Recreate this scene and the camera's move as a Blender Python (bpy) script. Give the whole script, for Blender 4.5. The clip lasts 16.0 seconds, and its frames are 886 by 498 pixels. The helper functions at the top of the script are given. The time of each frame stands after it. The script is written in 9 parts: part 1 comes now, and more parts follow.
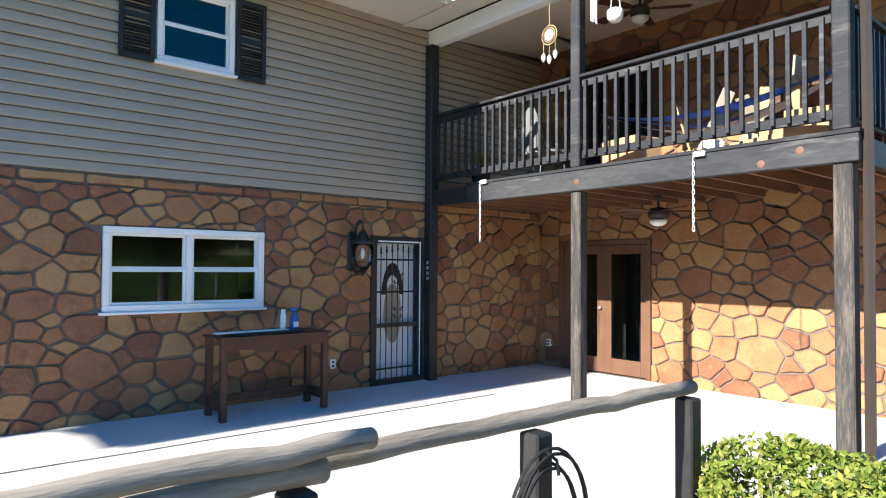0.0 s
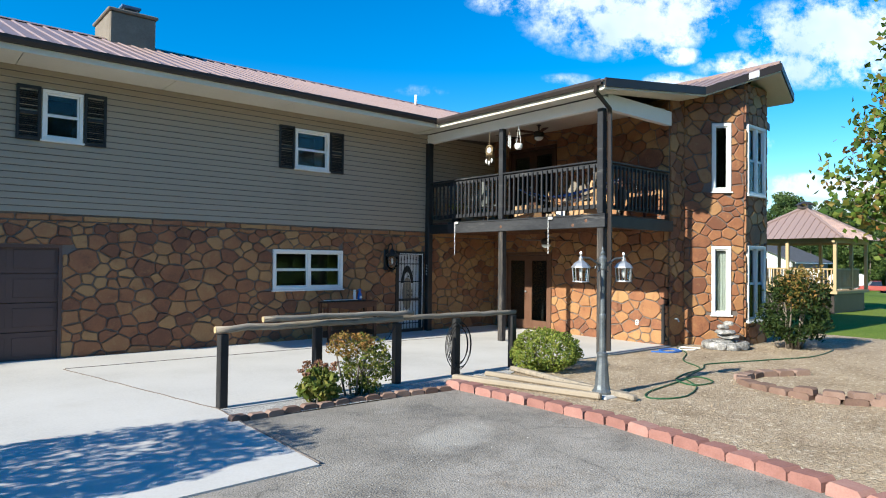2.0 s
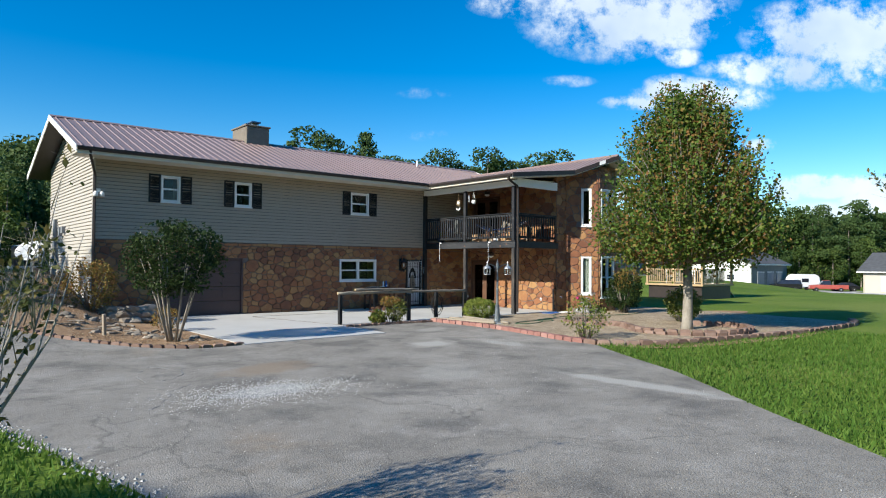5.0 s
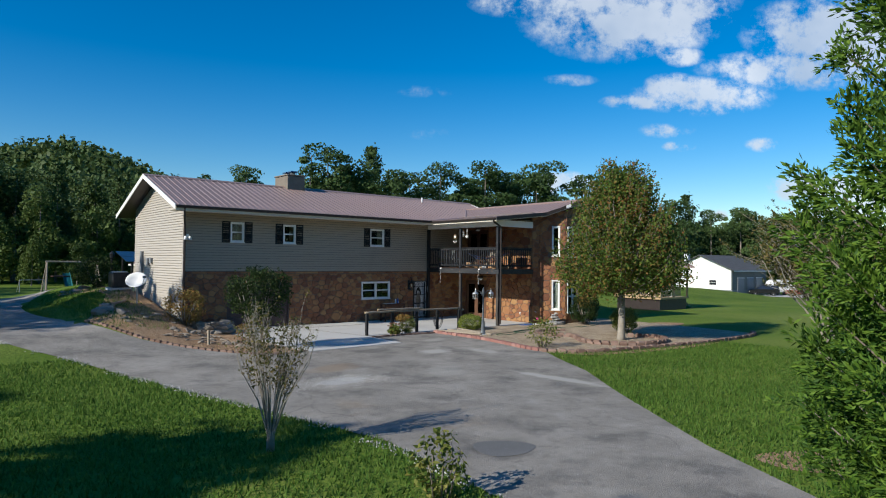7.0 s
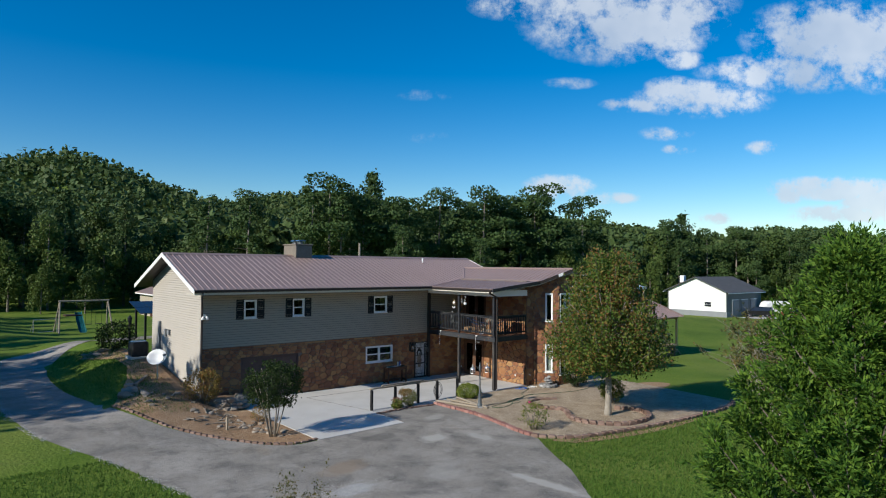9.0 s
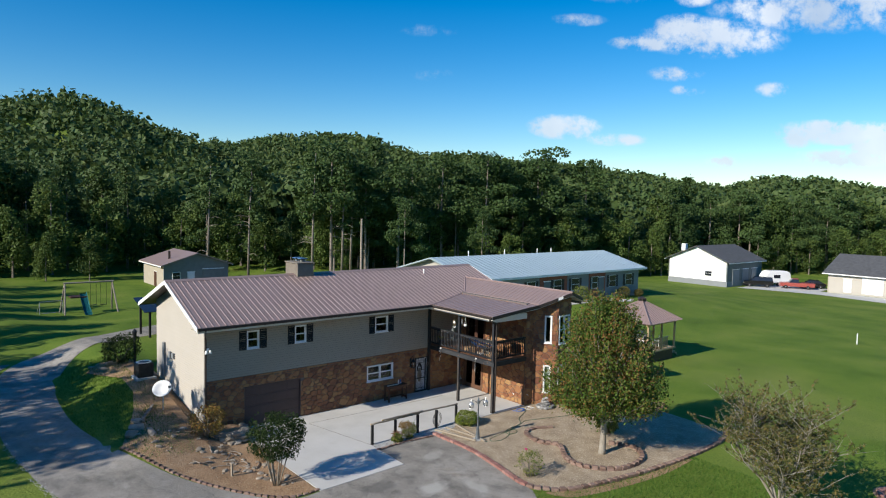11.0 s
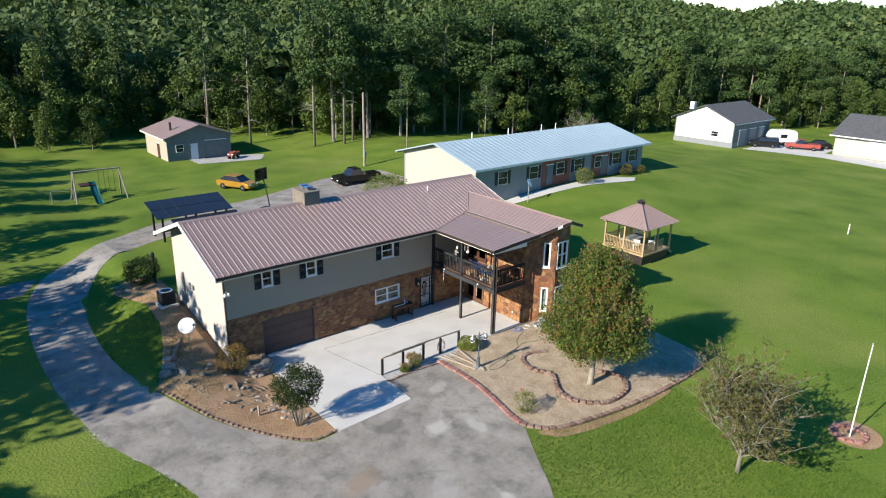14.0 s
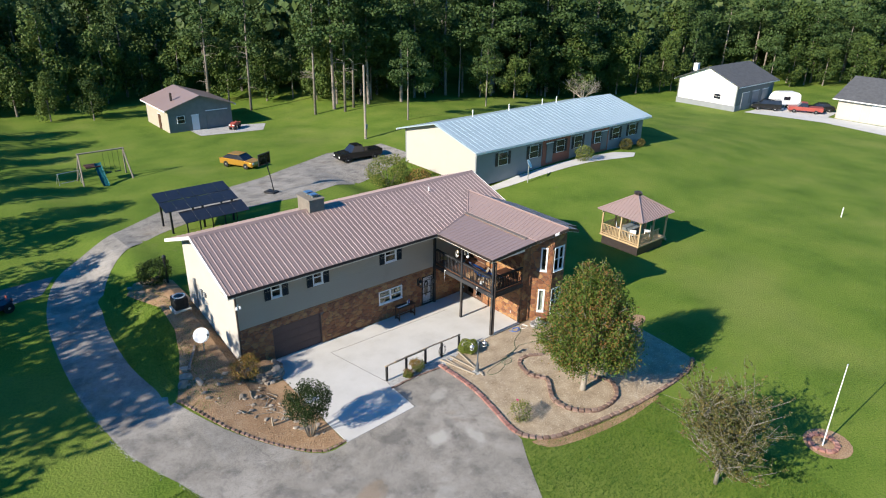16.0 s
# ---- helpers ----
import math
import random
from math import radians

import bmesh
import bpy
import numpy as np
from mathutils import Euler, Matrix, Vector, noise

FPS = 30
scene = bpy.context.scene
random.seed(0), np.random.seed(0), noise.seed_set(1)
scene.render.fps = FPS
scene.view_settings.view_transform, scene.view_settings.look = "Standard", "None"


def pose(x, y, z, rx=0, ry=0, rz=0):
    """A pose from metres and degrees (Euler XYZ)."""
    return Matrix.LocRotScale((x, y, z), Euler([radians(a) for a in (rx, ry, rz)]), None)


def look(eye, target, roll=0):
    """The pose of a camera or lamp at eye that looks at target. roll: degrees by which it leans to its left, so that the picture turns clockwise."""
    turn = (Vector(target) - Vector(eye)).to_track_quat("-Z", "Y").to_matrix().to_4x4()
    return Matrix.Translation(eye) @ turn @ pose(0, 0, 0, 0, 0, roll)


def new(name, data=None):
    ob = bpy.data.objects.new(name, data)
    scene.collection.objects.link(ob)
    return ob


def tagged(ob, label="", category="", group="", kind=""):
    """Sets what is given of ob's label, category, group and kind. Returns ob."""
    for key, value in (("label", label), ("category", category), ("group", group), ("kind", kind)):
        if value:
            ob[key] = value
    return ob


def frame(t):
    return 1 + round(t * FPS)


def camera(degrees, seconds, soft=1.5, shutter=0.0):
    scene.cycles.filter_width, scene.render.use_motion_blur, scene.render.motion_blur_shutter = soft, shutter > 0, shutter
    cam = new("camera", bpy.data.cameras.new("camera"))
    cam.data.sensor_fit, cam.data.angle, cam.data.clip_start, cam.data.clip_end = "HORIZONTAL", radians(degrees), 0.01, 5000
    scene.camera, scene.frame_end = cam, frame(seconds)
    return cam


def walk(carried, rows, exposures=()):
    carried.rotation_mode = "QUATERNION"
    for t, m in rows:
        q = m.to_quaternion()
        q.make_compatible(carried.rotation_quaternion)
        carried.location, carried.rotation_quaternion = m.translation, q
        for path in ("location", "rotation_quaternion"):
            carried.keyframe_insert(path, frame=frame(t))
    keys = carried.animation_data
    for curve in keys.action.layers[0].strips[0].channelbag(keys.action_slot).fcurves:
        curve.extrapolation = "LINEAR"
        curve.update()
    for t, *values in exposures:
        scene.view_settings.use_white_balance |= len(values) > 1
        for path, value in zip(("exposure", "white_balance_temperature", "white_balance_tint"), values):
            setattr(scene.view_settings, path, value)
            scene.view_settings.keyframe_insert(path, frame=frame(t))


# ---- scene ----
cam = camera(68.6, 16.0, soft=1.1)
PATH = [
    (0, (0.922, 1.360, 1.660), (2.217, 2.883, 1.720), 0.4),
    (0.5, (-0.198, 0.145, 1.735), (1.113, 1.655, 1.780), 0.9),
    (1, (-1.174, -1.377, 1.700), (0.108, 0.156, 1.757), 0.7),
    (1.5, (-2.478, -2.864, 1.775), (-1.183, -1.340, 1.821), 0.7),
    (2, (-3.792, -4.483, 1.837), (-2.496, -2.960, 1.877), 0.6),
    (2.5, (-5.106, -6.179, 1.835), (-3.810, -4.656, 1.877), 0.6),
    (3, (-6.383, -7.832, 1.814), (-5.089, -6.308, 1.861), 0.6),
    (3.5, (-7.717, -9.482, 1.850), (-6.424, -7.958, 1.895), 0.5),
    (4, (-8.962, -11.014, 1.855), (-7.667, -9.490, 1.900), 0.6),
    (4.2, (-9.346, -11.557, 1.864), (-8.052, -10.033, 1.910), 0.5),
    (6.5, (-14.753, -18.277, 2.353), (-13.466, -16.747, 2.401), 0.5),
    (7, (-15.730, -19.401, 3.085), (-14.441, -17.873, 3.128), 0.6),
    (8, (-17.117, -20.886, 4.613), (-15.823, -19.362, 4.661), 0.6),
    (9, (-17.119, -21.039, 6.504), (-15.830, -19.511, 6.557), 0.5),
    (11.3, (-17.083, -21.005, 11.585), (-15.802, -19.480, 11.406), 1.3),
    (11.5, (-17.066, -20.967, 11.940), (-15.786, -19.444, 11.727), 1.3),
    (12, (-17.058, -20.971, 12.868), (-15.787, -19.456, 12.567), 1.3),
    (12.5, (-17.083, -20.963, 13.837), (-15.821, -19.460, 13.449), 1.2),
    (13, (-17.100, -20.923, 14.758), (-15.851, -19.435, 14.285), 1.2),
    (13.5, (-17.108, -20.914, 15.726), (-15.873, -19.442, 15.168), 1.1),
    (14, (-17.146, -20.903, 16.690), (-15.928, -19.452, 16.049), 1.1),
    (14.5, (-17.142, -20.898, 17.659), (-15.943, -19.469, 16.937), 1),
    (15, (-17.144, -20.896, 18.639), (-15.963, -19.488, 17.851), 1),
    (15.5, (-17.126, -20.868, 19.653), (-15.951, -19.466, 18.845), 1),
    (16, (-17.172, -20.855, 20.631), (-15.995, -19.452, 19.826), 1),
]
EXPOSURE = [(0, 1.68, 6550, 10), (0.5, 1.58, 6550, 10), (1, 1.33, 6500, 9), (1.5, 1.11, 6500, 7), (2.5, 0.86, 6500, 5), (4, 0.84, 6500, 5), (6.5, 0.22, 6400, 8), (9, 0.12, 6400, 8), (11.5, 0.42, 6600, 9), (13, 0.68, 6700, 10), (14.5, 0.85, 6800, 10), (16, 0.85, 6800, 10)]
walk(cam, [(t, look(eye, target, roll)) for t, eye, target, roll in PATH], EXPOSURE)

# ---- light ----
SUN_EL = 28.5
world = bpy.data.worlds.new("sky")
scene.world = world
world.use_nodes = True
wn, wl = world.node_tree.nodes, world.node_tree.links
for n in list(wn):
    wn.remove(n)


def wnode(kind, **kw):
    n = wn.new(kind)
    for k, v in kw.items():
        setattr(n, k, v)
    return n


w_out = wnode("ShaderNodeOutputWorld")
w_bg = wnode("ShaderNodeBackground")
w_sky = wnode("ShaderNodeTexSky", sky_type="NISHITA", sun_disc=False, sun_elevation=radians(SUN_EL), sun_rotation=radians(-90), air_density=1.0, dust_density=0.12, ozone_density=3.0)
w_bg.inputs["Strength"].default_value = 0.112
# fair-weather cumulus over the hills: flat-footed heaps with ragged edges; east and north are told along one axis each
w_co = wnode("ShaderNodeTexCoord")


def wmath(op, a, b=None, c=None):
    n = wnode("ShaderNodeMath", operation=op)
    for i, v in enumerate((a, b, c)):
        if v is None:
            continue
        if isinstance(v, (int, float)):
            n.inputs[i].default_value = v
        else:
            wl.new(v, n.inputs[i])
    return n.outputs[0]


def wdot(axis):
    n = wnode("ShaderNodeVectorMath", operation="DOT_PRODUCT")
    n.inputs[1].default_value = axis
    wl.new(w_co.outputs["Generated"], n.inputs[0])
    return n.outputs["Value"]


w_fwd = wmath("MAXIMUM", wdot((0.6472, 0.7623, 0.0)), 0.02)
w_u = wmath("DIVIDE", wdot((0.7623, -0.6472, 0.0)), w_fwd)
w_v = wmath("DIVIDE", wdot((0.0, 0.0, 1.0)), w_fwd)
w_cmb = wnode("ShaderNodeCombineXYZ")
wl.new(w_u, w_cmb.inputs[0])
wl.new(w_v, w_cmb.inputs[1])


def wnoise(scale, detail, rough):
    n = wnode("ShaderNodeTexNoise")
    n.inputs["Scale"].default_value, n.inputs["Detail"].default_value, n.inputs["Roughness"].default_value = scale, detail, rough
    wl.new(w_cmb.outputs[0], n.inputs["Vector"])
    return n.outputs["Fac"]


w_rag = wmath("MULTIPLY_ADD", wnoise(15.0, 9.0, 0.68), 4.4, -2.25)
w_soft = wnoise(5.0, 4.0, 0.5)
# each cloud: across, up, half width, half height, fullness
CLOUDS = ((0.27, 0.385, 0.135, 0.060, 1.0), (0.36, 0.41, 0.08, 0.06, 0.9), (0.105, 0.41, 0.065, 0.025, 0.8), (0.395, 0.262, 0.095, 0.026, 1.15), (0.35, 0.275, 0.04, 0.02, 1.1), (0.29, 0.252, 0.045, 0.011, 0.9), (0.362, 0.323, 0.035, 0.014, 0.8), (0.34, 0.208, 0.038, 0.011, 0.75), (0.36, 0.184, 0.024, 0.008, 0.8), (0.49, 0.188, 0.026, 0.011, 0.7), (0.60, 0.36, 0.12, 0.055, 1.1), (0.55, 0.305, 0.14, 0.028, 0.95), (0.70, 0.33, 0.10, 0.05, 1.0), (0.19, 0.285, 0.04, 0.009, 0.5), (-0.03, 0.2, 0.035, 0.010, 0.35), (-0.04, 0.265, 0.05, 0.010, 0.25), (0.175, 0.125, 0.048, 0.017, 1.2), (0.255, 0.107, 0.045, 0.009, 0.8), (0.525, 0.112, 0.026, 0.011, 1.0), (0.415, 0.077, 0.026, 0.009, 0.9), (0.60, 0.125, 0.10, 0.017, 1.1), (0.64, 0.085, 0.12, 0.014, 0.85), (0.665, 0.105, 0.05, 0.022, 1.1), (0.85, 0.20, 0.12, 0.04, 1.0), (0.95, 0.36, 0.16, 0.07, 1.0), (-1.2, 0.30, 0.2, 0.05, 0.8), (1.5, 0.3, 0.25, 0.08, 1.0))
w_cov = None
for cu, cv, ru, rv, full in CLOUDS:
    du = wmath("MULTIPLY", wmath("SUBTRACT", w_u, cu), 1.0 / ru)
    dv = wmath("MULTIPLY", wmath("SUBTRACT", w_v, cv), 1.0 / rv)
    r2 = wmath("MULTIPLY_ADD", dv, dv, wmath("MULTIPLY", du, du))
    one = wmath("MULTIPLY", wmath("MAXIMUM", wmath("SUBTRACT", 1.0, wmath("MULTIPLY", r2, 0.55)), 0.0), full)
    w_cov = one if w_cov is None else wmath("MAXIMUM", w_cov, one)
w_edge = wmath("ADD", w_cov, wmath("MULTIPLY", w_rag, wmath("MINIMUM", wmath("MULTIPLY", w_cov, 1.6), 1.0)))
w_ramp = wnode("ShaderNodeValToRGB")
w_ramp.color_ramp.interpolation = "EASE"
w_ramp.color_ramp.elements[0].position = 0.12
w_ramp.color_ramp.elements[1].position = 1.5
w_ramp.color_ramp.elements[1].color = (0.8, 0.8, 0.8, 1)
wl.new(w_edge, w_ramp.inputs[0])
w_tone = wnode("ShaderNodeMix", data_type="RGBA")
w_tone.inputs["A"].default_value = (3.6, 4.4, 5.6, 1)
w_tone.inputs["B"].default_value = (7.4, 7.6, 7.9, 1)
wl.new(wmath("MULTIPLY_ADD", w_soft, 2.4, -0.7), w_tone.inputs["Factor"])
w_mix = wnode("ShaderNodeMix", data_type="RGBA")
wl.new(w_ramp.outputs[0], w_mix.inputs["Factor"])
w_hsv = wnode("ShaderNodeHueSaturation")
w_hsv.inputs["Saturation"].default_value = 1.52
w_hsv.inputs["Hue"].default_value = 0.504
wl.new(w_sky.outputs[0], w_hsv.inputs["Color"])
wl.new(w_hsv.outputs[0], w_mix.inputs["A"])
wl.new(w_tone.outputs["Result"], w_mix.inputs["B"])
wl.new(w_mix.outputs["Result"], w_bg.inputs["Color"])
wl.new(w_bg.outputs[0], w_out.inputs[0])

sun_data = bpy.data.lights.new("sun", "SUN")
sun_data.energy, sun_data.angle, sun_data.color = 5.0, radians(0.55), (1.0, 0.935, 0.835)
sun = new("sun", sun_data)
sun.matrix_world = look((-50, 0, 50 * math.tan(radians(SUN_EL))), (0, 0, 0))


# ---- materials ----
def material(name, colors, rough=0.8, metal=0.0, scale=6.0, bump=0.15, fine=60.0, mode="object", spread=0.0, spec=0.3, stretch=(1, 1, 1), coarse_mix=0.6, translucent=0.0, bumpd=0.01):
    """Node material: colours blended by noise at two scales, bump at the finer; mode 'object'/'island' adds piece-to-piece colour change."""
    m = bpy.data.materials.new(name)
    m.use_nodes = True
    nt = m.node_tree
    nodes, links = nt.nodes, nt.links
    bsdf = nodes["Principled BSDF"]
    co = nodes.new("ShaderNodeTexCoord")
    mp = nodes.new("ShaderNodeMapping")
    mp.inputs["Scale"].default_value = stretch
    geo = nodes.new("ShaderNodeNewGeometry")
    links.new(geo.outputs["Position"], mp.inputs["Vector"])
    a = nodes.new("ShaderNodeTexNoise")
    a.inputs["Scale"].default_value, a.inputs["Detail"].default_value = scale, 5
    b = nodes.new("ShaderNodeTexNoise")
    b.inputs["Scale"].default_value, b.inputs["Detail"].default_value = fine, 4
    links.new(mp.outputs[0], a.inputs["Vector"])
    links.new(mp.outputs[0], b.inputs["Vector"])
    fac = nodes.new("ShaderNodeMix")
    fac.inputs["Factor"].default_value = 1 - coarse_mix
    links.new(a.outputs["Fac"], fac.inputs["A"])
    links.new(b.outputs["Fac"], fac.inputs["B"])
    src = fac.outputs["Result"]
    if spread > 0:
        rnd = None
        if mode == "island":
            rnd = geo.outputs["Random Per Island"]
        else:
            rnd = nodes.new("ShaderNodeObjectInfo").outputs["Random"]
        ma = nodes.new("ShaderNodeMath")
        ma.operation = "MULTIPLY_ADD"
        ma.inputs[1].default_value = spread
        links.new(rnd, ma.inputs[0])
        sb = nodes.new("ShaderNodeMath")
        sb.operation = "SUBTRACT"
        links.new(src, sb.inputs[0])
        sb.inputs[1].default_value = spread / 2
        links.new(sb.outputs[0], ma.inputs[2])
        src = ma.outputs[0]
    ramp = nodes.new("ShaderNodeValToRGB")
    els = ramp.color_ramp.elements
    n = len(colors)
    while len(els) < n:
        els.new(0.5)
    lo, hi = (0.3, 0.7) if spread == 0 else (0.15, 0.85)
    for i, c in enumerate(colors):
        els[i].position = lo + (hi - lo) * i / max(1, n - 1)
        els[i].color = (*c, 1)
    links.new(src, ramp.inputs[0])
    links.new(ramp.outputs[0], bsdf.inputs["Base Color"])
    bsdf.inputs["Roughness"].default_value = rough
    bsdf.inputs["Metallic"].default_value = metal
    bsdf.inputs["Specular IOR Level"].default_value = spec
    if bump > 0:
        bp = nodes.new("ShaderNodeBump")
        bp.inputs["Strength"].default_value = bump
        bp.inputs["Distance"].default_value = bumpd
        links.new(b.outputs["Fac"], bp.inputs["Height"])
        links.new(bp.outputs[0], bsdf.inputs["Normal"])
    if translucent > 0:
        tr = nodes.new("ShaderNodeBsdfTranslucent")
        links.new(ramp.outputs[0], tr.inputs["Color"])
        mx = nodes.new("ShaderNodeMixShader")
        mx.inputs[0].default_value = translucent
        links.new(bsdf.outputs[0], mx.inputs[1])
        links.new(tr.outputs[0], mx.inputs[2])
        links.new(mx.outputs[0], nodes["Material Output"].inputs["Surface"])
    return m


M = {}
M["stone"] = material("flagstone", [(0.155, 0.064, 0.036), (0.25, 0.105, 0.050), (0.285, 0.136, 0.060), (0.35, 0.198, 0.085)], rough=0.62, scale=2.5, fine=30, bump=0.35, spread=0.75, spec=0.35)
M["mortar"] = material("mortar", [(0.12, 0.102, 0.092), (0.18, 0.156, 0.14)], rough=0.95, scale=5, fine=80, bump=0.4)
M["siding"] = material("taupe_siding", [(0.362, 0.300, 0.226), (0.406, 0.338, 0.256)], rough=0.55, scale=0.8, fine=25, bump=0.06, spread=0.12, stretch=(0.315, 0.315, 0.700))
M["siding_light"] = material("cream_siding", [(0.405, 0.372, 0.322), (0.455, 0.422, 0.372)], rough=0.55, scale=0.8, fine=25, bump=0.05, spread=0.12)
M["soffit"] = material("soffit", [(0.60, 0.56, 0.46), (0.68, 0.64, 0.54)], rough=0.6, scale=1.2, fine=20, bump=0.03)
M["white"] = material("white_paint", [(0.74, 0.74, 0.72), (0.82, 0.82, 0.80)], rough=0.45, scale=2, fine=40, bump=0.04)
M["roof"] = material("brown_metal_roof", [(0.29, 0.208, 0.186), (0.345, 0.25, 0.225)], rough=0.42, metal=0.25, scale=0.6, fine=14, bump=0.03, spread=0.15, spec=0.5)
M["fascia"] = material("dark_brown_metal", [(0.030, 0.024, 0.022), (0.045, 0.036, 0.032)], rough=0.45, scale=3, fine=40, bump=0.05)
M["black"] = material("black_paint", [(0.012, 0.012, 0.013), (0.03, 0.03, 0.03)], rough=0.5, scale=4, fine=60, bump=0.15)
M["deckwood"] = material("weathered_black_wood", [(0.010, 0.011, 0.014), (0.022, 0.024, 0.028), (0.055, 0.057, 0.060)], rough=0.75, scale=2.5, fine=30, bump=0.4, stretch=(1, 0.25, 1), spread=0.3)
M["post"] = material("weathered_post", [(0.018, 0.018, 0.020), (0.045, 0.042, 0.040), (0.13, 0.11, 0.09)], rough=0.8, scale=5, fine=30, bump=0.5, stretch=(3, 3, 0.4))
M["joist"] = material("brown_joist", [(0.13, 0.06, 0.035), (0.20, 0.10, 0.06)], rough=0.8, scale=3, fine=30, bump=0.3)
M["log"] = material("grey_log", [(0.10, 0.085, 0.066), (0.26, 0.225, 0.178), (0.44, 0.37, 0.28)], rough=0.85, scale=3, fine=24, bump=0.5, stretch=(0.4, 3, 3), spread=0.25)
M["lumber"] = material("pale_lumber", [(0.24, 0.20, 0.15), (0.34, 0.29, 0.225)], rough=0.8, scale=3, fine=40, bump=0.3, spread=0.4)
M["table"] = material("stained_wood", [(0.045, 0.02, 0.013), (0.10, 0.045, 0.028)], rough=0.6, scale=3, fine=40, bump=0.3)
M["garage"] = material("brown_garage_door", [(0.078, 0.050, 0.046), (0.098, 0.064, 0.058)], rough=0.5, scale=1.5, fine=50, bump=0.06)
M["concrete"] = material("pale_concrete", [(0.42, 0.41, 0.385), (0.50, 0.49, 0.465), (0.55, 0.54, 0.515)], rough=0.88, scale=0.7, fine=40, bump=0.12, spread=0.0)
M["asphalt"] = material("worn_asphalt", [(0.155, 0.141, 0.122), (0.24, 0.22, 0.19), (0.34, 0.312, 0.272)], rough=0.92, scale=0.9, fine=60, bump=1.0, coarse_mix=0.62)


def add_layer(m, scale, lo, hi, color, amount, detail=6.0, kind="noise", stretch=(1, 1, 1)):
    """Lays stains, patches or cracks of their own shape over a material's colour."""
    nt = m.node_tree
    nodes, links = nt.nodes, nt.links
    bsdf = nodes["Principled BSDF"]
    old = bsdf.inputs["Base Color"].links[0].from_socket
    geo = nodes.new("ShaderNodeNewGeometry")
    mp = nodes.new("ShaderNodeMapping")
    mp.inputs["Scale"].default_value = stretch
    links.new(geo.outputs["Position"], mp.inputs["Vector"])
    if kind == "crack":
        wob = nodes.new("ShaderNodeTexNoise")
        wob.inputs["Scale"].default_value, wob.inputs["Detail"].default_value = scale * 2.5, 5
        links.new(mp.outputs[0], wob.inputs["Vector"])
        mad = nodes.new("ShaderNodeVectorMath")
        mad.operation = "MULTIPLY_ADD"
        links.new(wob.outputs["Color"], mad.inputs[0])
        mad.inputs[1].default_value = (0.5 / scale, 0.5 / scale, 0)
        links.new(mp.outputs[0], mad.inputs[2])
        tex = nodes.new("ShaderNodeTexVoronoi")
        tex.feature = "DISTANCE_TO_EDGE"
        tex.inputs["Scale"].default_value = scale
        links.new(mad.outputs[0], tex.inputs["Vector"])
        src = tex.outputs["Distance"]
    else:
        tex = nodes.new("ShaderNodeTexNoise")
        tex.inputs["Scale"].default_value, tex.inputs["Detail"].default_value, tex.inputs["Roughness"].default_value = scale, detail, 0.62
        links.new(mp.outputs[0], tex.inputs["Vector"])
        src = tex.outputs["Fac"]
    rng_ = nodes.new("ShaderNodeMapRange")
    rng_.inputs["From Min"].default_value, rng_.inputs["From Max"].default_value = lo, hi
    rng_.inputs["To Max"].default_value = amount
    links.new(src, rng_.inputs["Value"])
    mx = nodes.new("ShaderNodeMix")
    mx.data_type = "RGBA"
    links.new(rng_.outputs[0], mx.inputs["Factor"])
    links.new(old, mx.inputs["A"])
    mx.inputs["B"].default_value = (*color, 1)
    links.new(mx.outputs["Result"], bsdf.inputs["Base Color"])
    return m


add_layer(M["asphalt"], 0.24, 0.50, 0.66, (0.38, 0.35, 0.31), 0.7)
add_layer(M["asphalt"], 1.6, 0.54, 0.68, (0.36, 0.335, 0.30), 0.5)
add_layer(M["asphalt"], 0.9, 0.46, 0.34, (0.11, 0.105, 0.098), 0.6)
add_layer(M["asphalt"], 0.5, 0.60, 0.72, (0.075, 0.073, 0.07), 0.7)
add_layer(M["asphalt"], 0.33, 0.60, 0.70, (0.25, 0.19, 0.13), 0.6)
add_layer(M["asphalt"], 55, 0.57, 0.65, (0.42, 0.40, 0.37), 0.6, 2)
add_layer(M["asphalt"], 55, 0.42, 0.36, (0.05, 0.047, 0.043), 0.6, 2)
add_layer(M["asphalt"], 5.0, 0.53, 0.66, (0.13, 0.12, 0.105), 0.4, 8)
add_layer(M["asphalt"], 17.0, 0.55, 0.66, (0.40, 0.375, 0.33), 0.22, 5)
add_layer(M["asphalt"], 0.4, 0.005, 0.001, (0.06, 0.058, 0.055), 0.35, kind="crack")
M["road"] = material("driveway_asphalt", [(0.10, 0.10, 0.10), (0.14, 0.14, 0.138), (0.18, 0.178, 0.172)], rough=0.9, scale=0.5, fine=55, bump=0.4, coarse_mix=0.7)
M["gravel"] = material("grey_gravel", [(0.20, 0.20, 0.198), (0.36, 0.355, 0.34), (0.54, 0.53, 0.51)], rough=0.95, scale=6, fine=90, bump=0.9, coarse_mix=0.4)
M["grass"] = material("lawn", [(0.052, 0.094, 0.013), (0.094, 0.155, 0.021), (0.138, 0.195, 0.030), (0.19, 0.212, 0.048)], rough=0.95, scale=0.22, fine=9, bump=0.8, coarse_mix=0.55, spec=0.1, bumpd=0.05)
M["blade"] = material("grass_blade", [(0.050, 0.110, 0.016), (0.090, 0.175, 0.028), (0.15, 0.22, 0.045)], rough=0.7, scale=0.4, fine=9, bump=0, mode="island", spread=0.6, spec=0.15, translucent=0.35)
